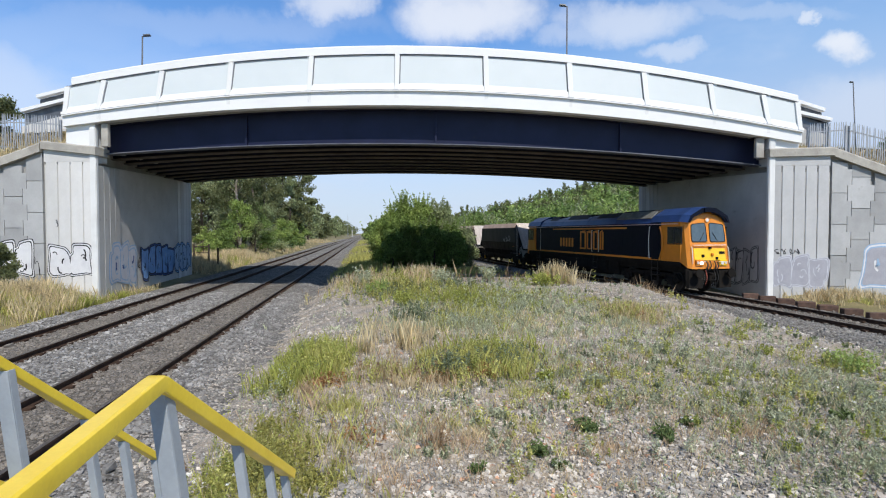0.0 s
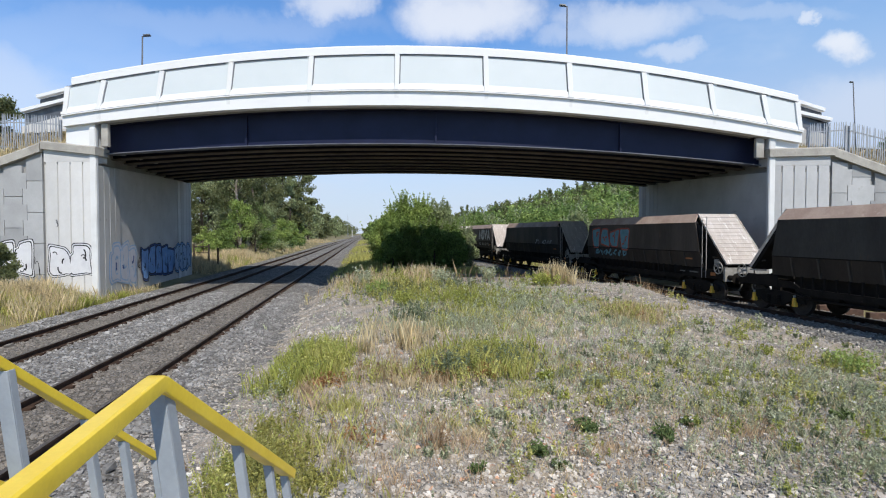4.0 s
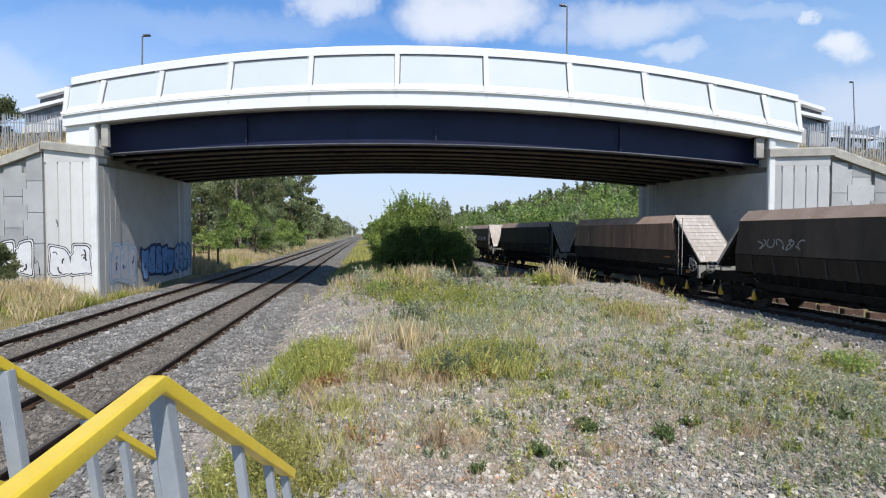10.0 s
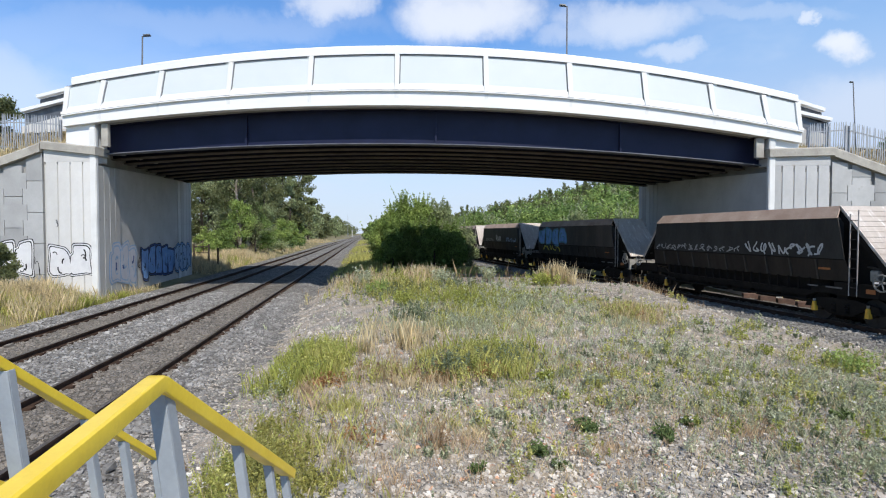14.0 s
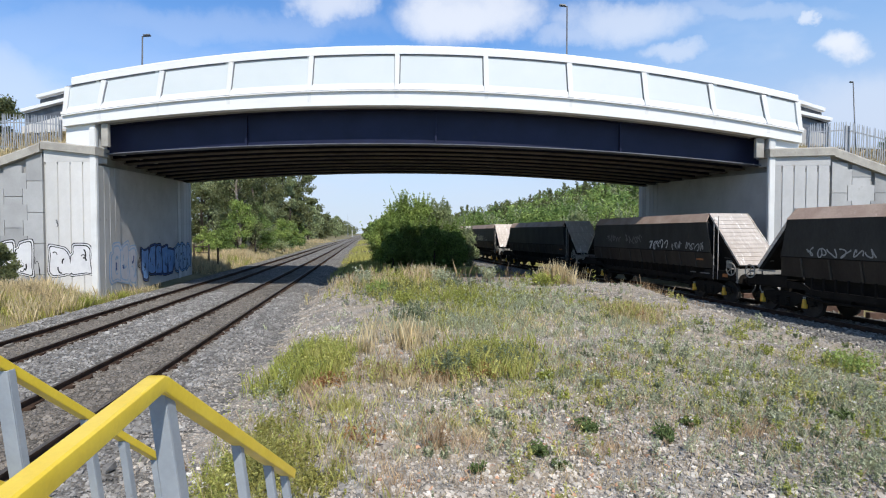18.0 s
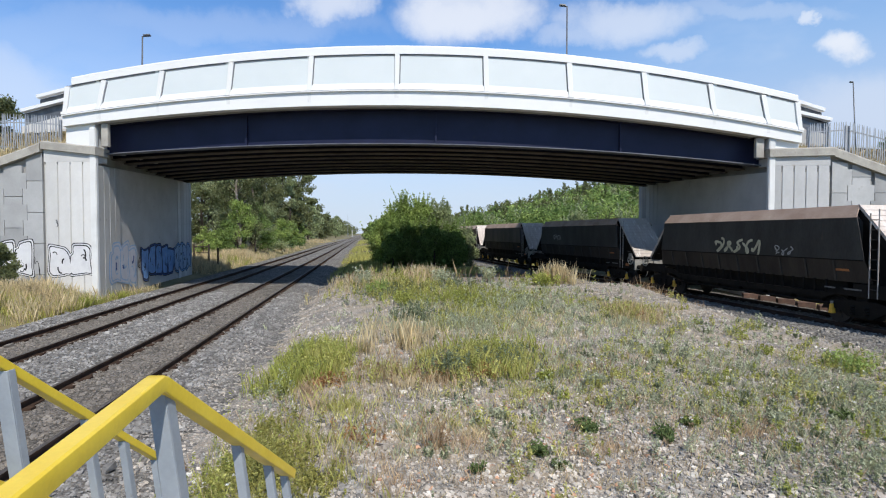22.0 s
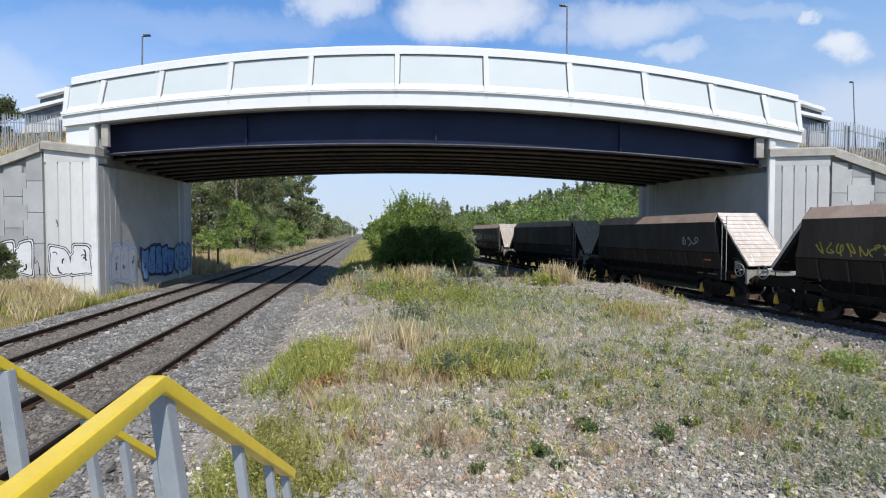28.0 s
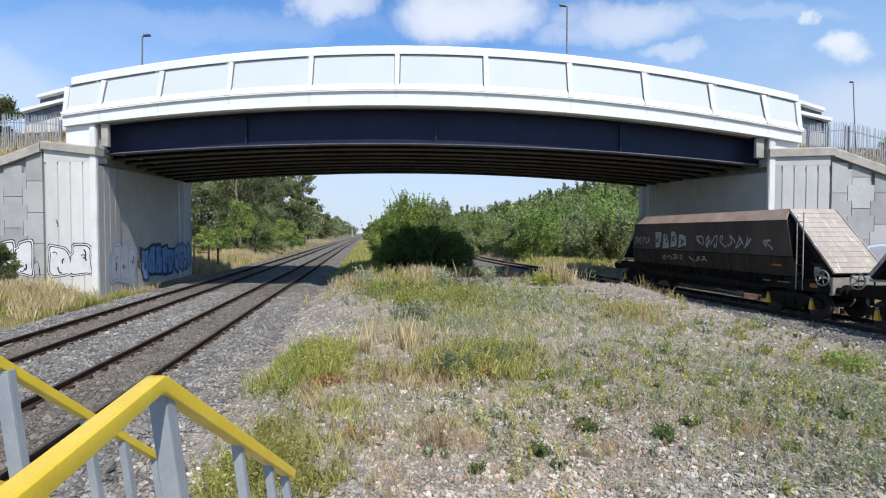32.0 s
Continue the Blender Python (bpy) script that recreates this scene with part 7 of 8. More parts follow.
meadow("grass", "green grass among the straw on the western verge", M_GRASS, ((-15.9, 23.6, 2.0, 1.6, 420, 18, 0.40), (-18.0, 20.0, 3.5, 3.5, 300, 16, 0.40), (-16.0, 27.0, 1.0, 2.0, 160, 16, 0.38), (-22.0, 55.0, 3.0, 12, 220, 12, 0.5)), 27, 0.011, keep=verge)


def east(x, y):
    return (x - line_x(y) > 2.4) & ~((x > 13.5) & (y > 25.2) & (y < 40.2))


meadow("grass", "straw grass at the foot of the eastern abutment", M_STRAW, ((17.5, 23.8, 2.6, 1.0, 260, 18, 0.46), (20.0, 21.5, 3.0, 2.5, 260, 16, 0.40), (11.0, 50, 3.0, 8, 260, 14, 0.5), (9.0, 76, 3.5, 10, 200, 12, 0.6)), 28, 0.016, keep=east)
meadow("grass", "green grass on the bank beyond the freight line", M_GRASS_Y, ((12.0, 54, 4.0, 10, 800, 14, 0.5), (18.0, 22.5, 3.0, 2.2, 30, 12, 0.3), (16.5, 62, 4.0, 12, 300, 14, 0.5)), 29, 0.016, keep=east)


def bank_grass(name, x0, x1, seed):
    """Dry grass along the crest behind a wing wall."""
    rng = np.random.default_rng(seed)
    n = 7000
    x, y = rng.uniform(x0, x1, n), rng.uniform(26.5, 29.0, n)
    u = np.abs(x) - (18.6 if x0 < 0 else 17.6)
    crest = 7.0 - 0.34 * np.maximum(0, u - 0.5)
    z = crest + (road_z(x) - 0.1 - crest) * smooth(y, 26.3, 29) - 0.35
    v, f = blades(rng, x, y, z, 0.55, 0.03, 0.5)
    tagged(sheet(name, v, f, M_STRAW), "dry grass on the road bank", "grass", kind="stuff")


bank_grass("grass", -30, -19.2, 31)
bank_grass("grass", 18.7, 30, 32)


def herb(x, y, r, h, mat, seed, label, leaf=0.05, n=260):
    """A low leafy plant."""
    rng = np.random.default_rng(seed)
    z = float(ground_z(np.array([x]), np.array([y]))[0])
    t = thing("herb", label, "plant", pose(x, y, z), "low plants on the stones")
    segs, tips = [], []
    for i in range(9):
        a = rng.uniform(0, 2 * math.pi)
        tip = np.array([math.cos(a) * r * rng.uniform(0.3, 1), math.sin(a) * r * rng.uniform(0.3, 1), h * rng.uniform(0.5, 1)])
        segs.append(((0, 0, -0.02), tip, 0.006, 0.003))
        tips.append(tip)
    v, f = tubes(segs, 4)
    tagged(sheet("stalk", v, f, M_STALK, t), kind="stuff")
    p = np.array(tips)[rng.integers(0, 9, n)] * rng.uniform(0.4, 1.05, (n, 1)) + rng.normal(size=(n, 3)) * r * 0.14
    p[:, 2] = np.maximum(p[:, 2], 0.01)
    v, f = leaf_quads(rng, p, leaf, 0.6)
    tagged(sheet("foliage", v, f, mat, t), kind="stuff")


M_HERB = leaf_material("dark_herb_leaves", (0.18, 0.24, 0.09), (0.13, 0.185, 0.07), 3)
for i, (x, y, r, h, mt) in enumerate(((1.30, 6.85, 0.17, 0.16, M_HERB), (1.42, 6.45, 0.10, 0.08, M_HERB), (3.10, 7.35, 0.22, 0.16, M_HERB), (2.18, 7.80, 0.24, 0.12, M_HERB), (3.72, 7.90, 0.12, 0.10, M_HERB), (0.43, 6.35, 0.12, 0.10, M_HERB), (6.2, 8.2, 0.16, 0.14, M_HERB), (5.0, 7.9, 0.18, 0.2, M_WEED), (7.1, 8.4, 0.25, 0.2, M_WEED), (8.6, 11.2, 0.6, 0.3, M_LEAF_LIME), (-2.6, 21.5, 0.6, 0.7, M_LEAF_LIME), (-3.6, 24.5, 0.6, 0.8, M_WEED), (-1.5, 19.0, 0.5, 0.5, M_GRASS), (4.9, 25.0, 0.7, 0.6, M_GRASS), (-0.2, 25.5, 0.7, 0.6, M_WEED), (2.3, 26.5, 0.5, 0.9, M_WEED), (1.9, 10.4, 0.3, 0.2, M_GRASS), (2.9, 10.0, 0.25, 0.2, M_WEED), (0.9, 8.3, 0.15, 0.12, M_WEED))):
    herb(x, y, r, h, mt, 700 + i, "small dark green plant among the stones" if mt is M_HERB else "leafy green weed among the stones", 0.02 + 0.0015 * y, 380 + int(900 * r))
# white daisies
rng = np.random.default_rng(41)
fl = [(-2.75 + rng.normal() * 0.35, 6.4 + rng.normal() * 0.6) for _ in range(26)] + [(3.6 + rng.normal() * 0.15, 7.75 + rng.normal() * 0.1) for _ in range(5)] + [(7.0 + rng.normal() * 0.8, 9.2 + rng.normal()) for _ in range(8)]
p = np.array([(x, y, 0) for x, y in fl])
p[:, 2] = ground_z(p[:, 0], p[:, 1]) + rng.uniform(0.08, 0.22, len(p))
v, f = leaf_quads(rng, np.repeat(p, 4, 0) + rng.normal(size=(len(p) * 4, 3)) * 0.008, 0.022)
tagged(sheet("daisies", v, f, M_PETAL), "small white flowers", "flowers", kind="stuff")


def sprigs(name, label, mat, patches, seed, leaf=0.03, keep=off_rails, category="weeds"):
    """Leafy upright weeds in patches (x, y, rx, ry, plants, leaves, height)."""
    rng = np.random.default_rng(seed)
    vs, fs, o = [], [], 0
    for x, y, rx, ry, n, per, h in patches:
        r, a = np.abs(rng.normal(0, 0.62, n)), rng.uniform(0, 2 * math.pi, n)
        px, py = x + rx * r * np.cos(a), y + ry * r * np.sin(a)
        ok = keep(px, py)
        px, py = px[ok], py[ok]
        n = len(px)
        hh = h * rng.uniform(0.4, 1.3, n)
        t = rng.uniform(0.05, 1, (n, per))
        rad = np.abs(rng.normal(0, 1, (n, per))) * 0.22 * hh[:, None] * (1.15 - t)
        az = rng.uniform(0, 2 * math.pi, (n, per))
        lean = rng.normal(0, 0.15, (n, 2)) * hh[:, None]
        c = np.stack([px[:, None] + rad * np.cos(az) + lean[:, :1] * t, py[:, None] + rad * np.sin(az) + lean[:, 1:] * t, ground_z(px, py)[:, None] + hh[:, None] * t], -1).reshape(-1, 3)
        v, f = leaf_quads(rng, c, leaf * (0.45 + 0.045 * y), 0.3)
        vs.append(v)
        fs.append(f + o)
        o += len(v)
    return tagged(sheet(name, np.concatenate(vs), np.concatenate(fs), mat), label, category, kind="stuff")


sprigs("weeds", "grey-green leafy weeds over the stones", M_WEED, ((3.0, 20.0, 3.2, 5.5, 260, 22, 0.34), (5.0, 12.5, 4.0, 4.5, 150, 20, 0.22), (4.5, 8.3, 3.6, 2.6, 200, 18, 0.16), (7.5, 10.5, 3.0, 3.5, 150, 18, 0.18), (0.5, 15.5, 3.2, 2.6, 160, 22, 0.3), (-3.0, 9.5, 0.5, 2.0, 40, 22, 0.4)), 61)
sprigs("weeds", "yellow-green leafy weeds in the grass", M_GRASS_Y, ((-2.7, 11.3, 0.8, 1.4, 150, 44, 0.40), (0.75, 11.3, 1.15, 1.1, 170, 44, 0.36), (-2.3, 6.5, 0.8, 1.4, 180, 30, 0.25), (-1.8, 23.0, 2.6, 4.0, 70, 30, 0.5), (6.0, 17.2, 1.1, 1.6, 90, 30, 0.36), (8.4, 11.3, 1.4, 1.2, 45, 26, 0.2), (3.5, 10.5, 3.5, 2.5, 110, 22, 0.2)), 62)
sprigs("weeds", "fresh green leafy weeds in the grass", M_GRASS, ((-2.9, 11.3, 0.8, 1.5, 250, 36, 0.42), (1.1, 11.8, 1.0, 1.4, 130, 36, 0.40), (-2.6, 6.4, 0.7, 1.5, 170, 26, 0.24), (0.8, 20.0, 3.5, 4.0, 260, 26, 0.42), (8.6, 11.4, 1.4, 1.2, 30, 26, 0.2), (5.0, 9.0, 3.5, 2.5, 120, 20, 0.15), (-2.4, 25.5, 2.0, 2.0, 110, 30, 0.7), (4.6, 25.3, 1.0, 1.2, 60, 30, 0.6)), 63)
sprigs("weeds", "rust-brown seeding dock and dry weeds", M_STALK, ((-0.4, 10.8, 1.6, 0.9, 70, 26, 0.26), (-1.2, 7.2, 1.3, 1.3, 26, 20, 0.22), (0.0, 7.1, 0.05, 0.05, 3, 60, 0.40), (2.0, 27.0, 4.0, 1.2, 16, 30, 0.7), (9.8, 24.5, 1.0, 2.2, 18, 26, 0.5), (3.0, 8.5, 3.5, 2.5, 60, 14, 0.16)), 64)


def clumps(seed, n, y0, y1, per, leaves, h, lo=-0.02, hi=0.9):
    """Patches for sprigs: small separate plants spread unevenly over the stones."""
    rng = np.random.default_rng(seed)
    y = y0 + (y1 - y0) * rng.uniform(0, 1, n) ** 1.3
    x = y * rng.uniform(lo, hi, n)
    keep = (x + LEAN * y > -2.4) & (x - line_x(y) < -3.9) & (np.sin(x * 0.9 + seed) + np.cos(y * 0.7 - x * 0.4) > -0.7)
    return [(float(a), float(b), 0.07 + 0.012 * float(b), 0.07 + 0.012 * float(b), per, leaves, h * float(k)) for a, b, k in zip(x[keep], y[keep], rng.uniform(0.6, 1.3, n)[keep])]


sprigs("weeds", "grey-green weed clumps among the stones", M_WEED, clumps(81, 150, 5.2, 24.0, 5, 26, 0.24, -0.05, 0.95), 82)
sprigs("weeds", "olive weed clumps among the stones", M_GRASS_Y, clumps(83, 130, 5.2, 22.0, 5, 26, 0.24), 84)
sprigs("weeds", "green weed clumps among the stones", M_GRASS, clumps(85, 90, 5.2, 22.0, 5, 30, 0.22, 0.1, 0.95), 86)
sprigs("weeds", "dark low weed clumps among the stones", M_WEED_DARK, clumps(91, 240, 5.0, 24.0, 5, 30, 0.13, -0.05, 0.95), 92)
sprigs("weeds", "olive weeds behind the stair guard and on the rise", M_GRASS_O, ((-2.0, 22.5, 2.2, 3.2, 140, 30, 0.45), (0.5, 21.0, 2.6, 3.0, 60, 28, 0.38), (-2.15, 6.3, 0.6, 1.0, 260, 34, 0.28), (-2.6, 7.6, 0.4, 0.8, 90, 30, 0.25), (-1.5, 6.0, 0.5, 0.6, 80, 30, 0.2)), 94)
sprigs("weeds", "dark leafy weeds at the heart of the grass patch", M_WEED_DARK, ((0.1, 10.7, 0.45, 0.35, 60, 44, 0.42), (0.9, 11.0, 0.7, 0.5, 50, 40, 0.42), (1.5, 11.4, 0.5, 0.6, 40, 40, 0.4), (-3.0, 11.6, 0.5, 0.8, 40, 40, 0.4), (-0.9, 16.5, 0.8, 0.8, 60, 40, 0.45), (-2.2, 22.0, 2.0, 3.0, 110, 34, 0.42), (0.8, 24.5, 2.4, 1.6, 60, 34, 0.4)), 96)
sprigs("weeds", "blue-grey weeds in the open corner", M_WEED, ((5.3, 6.5, 1.8, 1.1, 260, 24, 0.12), (6.8, 7.9, 1.5, 1.2, 200, 24, 0.12), (7.6, 9.4, 1.3, 1.2, 140, 24, 0.14)), 95)
sprigs("weeds", "reddish dry bases of the grass patches", M_RUST_LEAF, ((-2.3, 10.1, 0.5, 0.4, 60, 24, 0.2), (-0.1, 10.3, 0.4, 0.3, 14, 24, 0.2), (0.9, 10.6, 0.6, 0.4, 60, 24, 0.22), (-1.2, 7.4, 0.5, 0.6, 18, 20, 0.18), (6.2, 16.6, 0.8, 1.0, 30, 20, 0.25)), 88)


# ---- loose stones ----
M_SHOULDER = material("shoulder_stones", (0.31, 0.295, 0.27), (0.22, 0.208, 0.19), 0.9, 0, 2.0, 60, 0.3, 0.004, (0.4, 0.34, 0.29), per="stone", spread=0.12)
def stones(name, label, mat, x, y, size, seed):
    """Angular stones with eight corners, half sunk in the ground."""
    rng = np.random.default_rng(seed)
    n = len(x)
    c = np.array([(i, j, k) for k in (-1, 1) for j in (-1, 1) for i in (-1, 1)], float)
    c = c[None] * rng.uniform(0.3, 1.05, (n, 8, 3)) * rng.uniform((0.8, 0.6, 0.45), (1.25, 1.0, 0.85), (n, 3))[:, None]
    a = rng.uniform(0, 2 * math.pi, n)
    ca, sa = np.cos(a), np.sin(a)
    tilt = rng.uniform(-0.6, 0.6, n)
    yz = np.stack([c[..., 1] * np.cos(tilt)[:, None] - c[..., 2] * np.sin(tilt)[:, None], c[..., 1] * np.sin(tilt)[:, None] + c[..., 2] * np.cos(tilt)[:, None]], -1)
    v = np.stack([c[..., 0] * ca[:, None] - yz[..., 0] * sa[:, None], c[..., 0] * sa[:, None] + yz[..., 0] * ca[:, None], yz[..., 1]], -1)
    s = size * rng.lognormal(0, 0.35, n)
    v = v * s[:, None, None]
    z = ground_z(x, y)
    v = v + np.stack([x, y, z + 0.25 * s], -1)[:, None]
    base = np.array([(4, 5, 7, 6), (0, 1, 5, 4), (2, 6, 7, 3), (0, 4, 6, 2), (1, 3, 7, 5)])
    f = (np.arange(n)[:, None, None] * 8 + base[None]).reshape(-1, 4)
    ob = sheet(name, v.reshape(-1, 3), f, mat)
    ob.data.polygons.foreach_set("use_smooth", np.zeros(len(f), bool))
    return tagged(ob, label, "stones", kind="stuff")


rng = np.random.default_rng(51)
n = 27000
y = 4.2 + 11.0 * rng.uniform(0, 1, n) ** 1.5
x = y * rng.uniform(-0.62, 0.95, n)
ok = (x + LEAN * y > -3.4) & (x - line_x(y) < -2.2)
stones("stones", "loose angular stones of grey, buff and pink", M_STONE, x[ok], y[ok], 0.0205, 52)
n = 9000
y = rng.uniform(13, 27, n)
x = y * rng.uniform(-0.3, 0.55, n)
ok = (x + LEAN * y > -3.0) & (x - line_x(y) < -2.0)
stones("stones", "loose stones on the rise towards the bridge", M_STONE, x[ok], y[ok], 0.028, 53)
n = 28000
y = 5.0 + 22.0 * rng.uniform(0, 1, n) ** 1.6
m = rng.uniform(-11.6, -2.9, n)
mid = np.minimum(np.abs(m - MAIN[0]), np.abs(m - MAIN[1])) < 0.9
stones("ballast_stones", "grey crushed stone ballast of the main line", M_BSTONE, (m - LEAN * y)[~mid], y[~mid], 0.028, 54)
stones("ballast_stones", "oily dark ballast between the rails", M_OSTONE, (m - LEAN * y)[mid], y[mid], 0.025, 57)
n = 15000
y = rng.uniform(2.4, 6.5, n)
x = rng.uniform(-4.2, -0.9, n)
stones("stones", "angular grey stones beside the stair", M_BSTONE, x, y, 0.021, 58)
n = 11000
y = rng.uniform(10, 30, n)
nn = rng.uniform(-3.6, 2.0, n)
stones("ballast_stones", "brown-grey oily ballast of the freight line", M_OSTONE, (line_x(y) + nn)[nn > -0.9], y[nn > -0.9], 0.026, 55)
stones("stones", "pale ballast shoulder beside the freight line", M_SHOULDER, (line_x(y) + nn)[nn < -0.9], y[nn < -0.9], 0.027, 59)
n = 2600
y = 4.6 + 16 * rng.uniform(0, 1, n) ** 1.7
x = y * rng.uniform(-0.1, 0.8, n)
ok = (x + LEAN * y > -2.5) & (x - line_x(y) < -1.9)
M_PALE = material("pale_stone", (0.62, 0.59, 0.54), (0.52, 0.48, 0.43), 0.9, 0, 3, 50, 0.2, 0.003, per="island")
stones("stones", "pale white stones", M_PALE, x[ok], y[ok], 0.025, 56)
n = 420
y = 14 + 14 * rng.uniform(0, 1, n)
nn = rng.normal(-2.9, 0.28, n)
stones("stones", "pale broken stones along the crest of the ballast", M_PALE, line_x(y) + nn, y, 0.045, 62)
n = 700
y = 4.6 + 9 * rng.uniform(0, 1, n) ** 1.4
x = y * rng.uniform(-0.15, 0.45, n)
ok = (x + LEAN * y > -2.5) & (x - line_x(y) < -1.9)
M_OCHRE = material("ochre_stone", (0.58, 0.36, 0.24), (0.46, 0.27, 0.18), 0.9, 0, 3, 50, 0.2, 0.003, per="stone")
stones("stones", "orange and pink stones", M_OCHRE, x[ok], y[ok], 0.02, 60)
n = 10000
y = 4.4 + 6.5 * rng.uniform(0, 1, n) ** 1.2
x = y * rng.uniform(0.3, 0.95, n)
ok = x - line_x(y) < -2.2
stones("stones", "grey crushed stones on the open ground", M_BSTONE, x[ok], y[ok], 0.018, 61)


# ---- steel stair guard in the foreground ----
guard = thing("stair_handrail", "yellow steel stair handrail on grey uprights", "handrail")
HAND = [(-0.036, -0.030), (-0.033, -0.034), (0.033, -0.034), (0.036, -0.030), (0.037, 0.013), (0.034, 0.023), (0.026, 0.029), (-0.026, 0.029), (-0.034, 0.023), (-0.037, 0.013)]
CORNER, FOOT = Vector((-1.085, 2.0, 2.335)), Vector((-1.055, 3.62, 1.245))


def on_guard(y):
    return CORNER + (FOOT - CORNER) * (y - CORNER.y) / (FOOT.y - CORNER.y)


def hand_rail(points, parent, name, label="", k=1.0):
    bm = bmesh.new()
    sweep(bm, points, [(a * k, b * k) for a, b in HAND])
    for face in bm.faces:
        face.smooth = len(face.verts) == 4
    ob = part(name, bm, M_YELLOW, parent, label)
    ob.data.set_sharp_from_angle(angle=radians(24))
    return ob


bend = [(-0.66, -0.6, 2.285), (-0.94, 1.1, 2.313), (-1.077, 1.945, 2.3345), (-1.083, 1.985, 2.335), tuple(on_guard(2.02)), tuple(on_guard(2.06)), tuple(FOOT)]
hand_rail(bend, guard, "top_rail", "yellow painted top rail")


def upright(parent, x, y, ztop, w, d, name="baluster", lean=0.13):
    """A grey channel upright, splayed a little, from the ground to the rail."""
    zb = float(ground_z(np.array([x]), np.array([y]))[0]) - 0.1
    bm = bmesh.new()
    box(bm, x - w / 2, x + w / 2, y - d / 2, y - d / 2 + 0.008, zb, ztop)
    box(bm, x + w / 2 - 0.008, x + w / 2, y - d / 2 + 0.008, y + d / 2, zb, ztop)
    soften(bm, 0.002, 1)
    for v in bm.verts:
        v.co.x += lean * (ztop - v.co.z)
    part(name, bm, M_GREYPAINT, parent)


upright(guard, -1.105, 2.06, 2.28, 0.068, 0.07, "post")
for y in (2.78, 3.24, 3.55):
    q = on_guard(y)
    upright(guard, q.x - 0.02, y, q.z - 0.02, 0.047, 0.045)
for y in (0.35, 1.2):
    upright(guard, -0.82 - (y - 0.35) * 0.16, y, 2.27, 0.06, 0.05)
guard2 = thing("stair_handrail", "yellow steel handrail on the far side of the stair", "handrail")
A2, B2 = Vector((-2.057, 2.45, 2.295)), Vector((-2.04, 3.78, 1.275))


def on_guard2(y):
    return A2 + (B2 - A2) * (y - A2.y) / (B2.y - A2.y)


hand_rail([(-2.07, 0.6, 2.60), (-2.06, 2.0, 2.60), tuple(on_guard2(2.12)), tuple(A2), tuple(B2)], guard2, "top_rail", "yellow painted top rail", 0.75)
hand_rail([(-2.06, 2.2, 1.95), tuple(on_guard2(2.3) - Vector((0, 0, 0.58))), tuple(B2 - Vector((0, 0, 0.58)))], guard2, "mid_rail", "yellow painted lower rail", 0.6)
for y, w in ((2.47, 0.068), (3.02, 0.042), (3.36, 0.042), (3.72, 0.042)):
    q = on_guard2(y)
    upright(guard2, q.x, y, q.z - 0.02, w, 0.05, "post" if w > 0.06 else "baluster")


# ---- palisade fences on the road banks ----
def palisade(xa, za, xb, zb, y, label):
    fence = thing("palisade_fence", label, "fence", group="palisade fences")
    n = int(abs(xb - xa) / 0.12)
    bm = bmesh.new()
    extrude(bm, [(-0.024, 0), (-0.024, 2.2), (-0.016, 2.32), (0.0, 2.38), (0.016, 2.32), (0.024, 2.2), (0.024, 0)], "y", -0.012, 0.0)
    pale = data_of("pale", bm, M_GALV)
    top = lambda x: za + (zb - za) * (x - xa) / (xb - xa)
    for i in range(n):
        x = xa + (xb - xa) * i / n
        piece("pale", pale, fence, pose(x, y, top(x) - 2.38, 0, random.uniform(-1.5, 1.5), 0))
    for dz in (0.45, 1.75):
        bm = bmesh.new()
        bar(bm, (xa, y + 0.03, top(xa) - dz), (xb, y + 0.03, top(xb) - dz), 0.05, 0.05)
        part("rail", bm, M_GALV, fence)
    k = max(2, int(abs(xb - xa) / 2.75))
    for i in range(k + 1):
        x = xa + (xb - xa) * i / k
        bm = bmesh.new()
        box(bm, x - 0.05, x + 0.05, y + 0.055, y + 0.155, top(x) - 3.2, top(x) - 0.2)
        part("post", bm, M_GALV, fence)


palisade(-20.1, 9.05, -30.5, 9.5, 28.0, "galvanised palisade fence along the western road bank")
palisade(19.2, 8.65, 21.2, 8.75, 28.0, "galvanised palisade fence along the eastern road bank")
palisade(21.33, 8.73, 31.0, 6.3, 28.0, "galvanised palisade fence stepping down the eastern bank")


# ---- approach parapets of the road beyond the bridge ends ----
for top, low in ((((-22.7, 10.52), (-21.0, 10.94)), ((-23.6, 9.74), (-20.8, 10.44))), (((21.35, 9.78), (19.4, 10.4)), ((21.75, 9.24), (19.2, 9.82)))):
    par = thing("approach_parapet", "white road parapet with open rails beyond the bridge", "parapet", kind="structure")
    for nm, (a, b), w in (("top_rail", top, 0.2), ("lower_rail", low, 0.2)):
        bm = bmesh.new()
        bar(bm, (a[0], 30.0, a[1]), (b[0], 30.0, b[1]), 0.3, w)
        soften(bm, 0.02, 1)
        part(nm, bm, M_WHITE, par)
    # dark panels fill the open gaps, standing in for the shade beyond the rails
    for k, ((a, b), dz) in enumerate(((top, 0.55), (low, 0.75))):
        bm = bmesh.new()
        loft(bm, [[(x, 30.16, z - 0.1 - dz), (x, 30.2, z - 0.1 - dz), (x, 30.2, z - 0.1), (x, 30.16, z - 0.1)] for x, z in (a, b)])
        part("infill_panel", bm, M_LAMP, par, "dark grey panel for the shade between the rails")
    a, b = low
    bm = bmesh.new()
    loft(bm, [[(x, 29.95, z - 2.3), (x, 30.2, z - 2.3), (x, 30.2, z - 0.852), (x, 29.95, z - 0.852)] for x, z in (a, b)])
    part("plinth", bm, M_CONC, par, "pale concrete plinth")


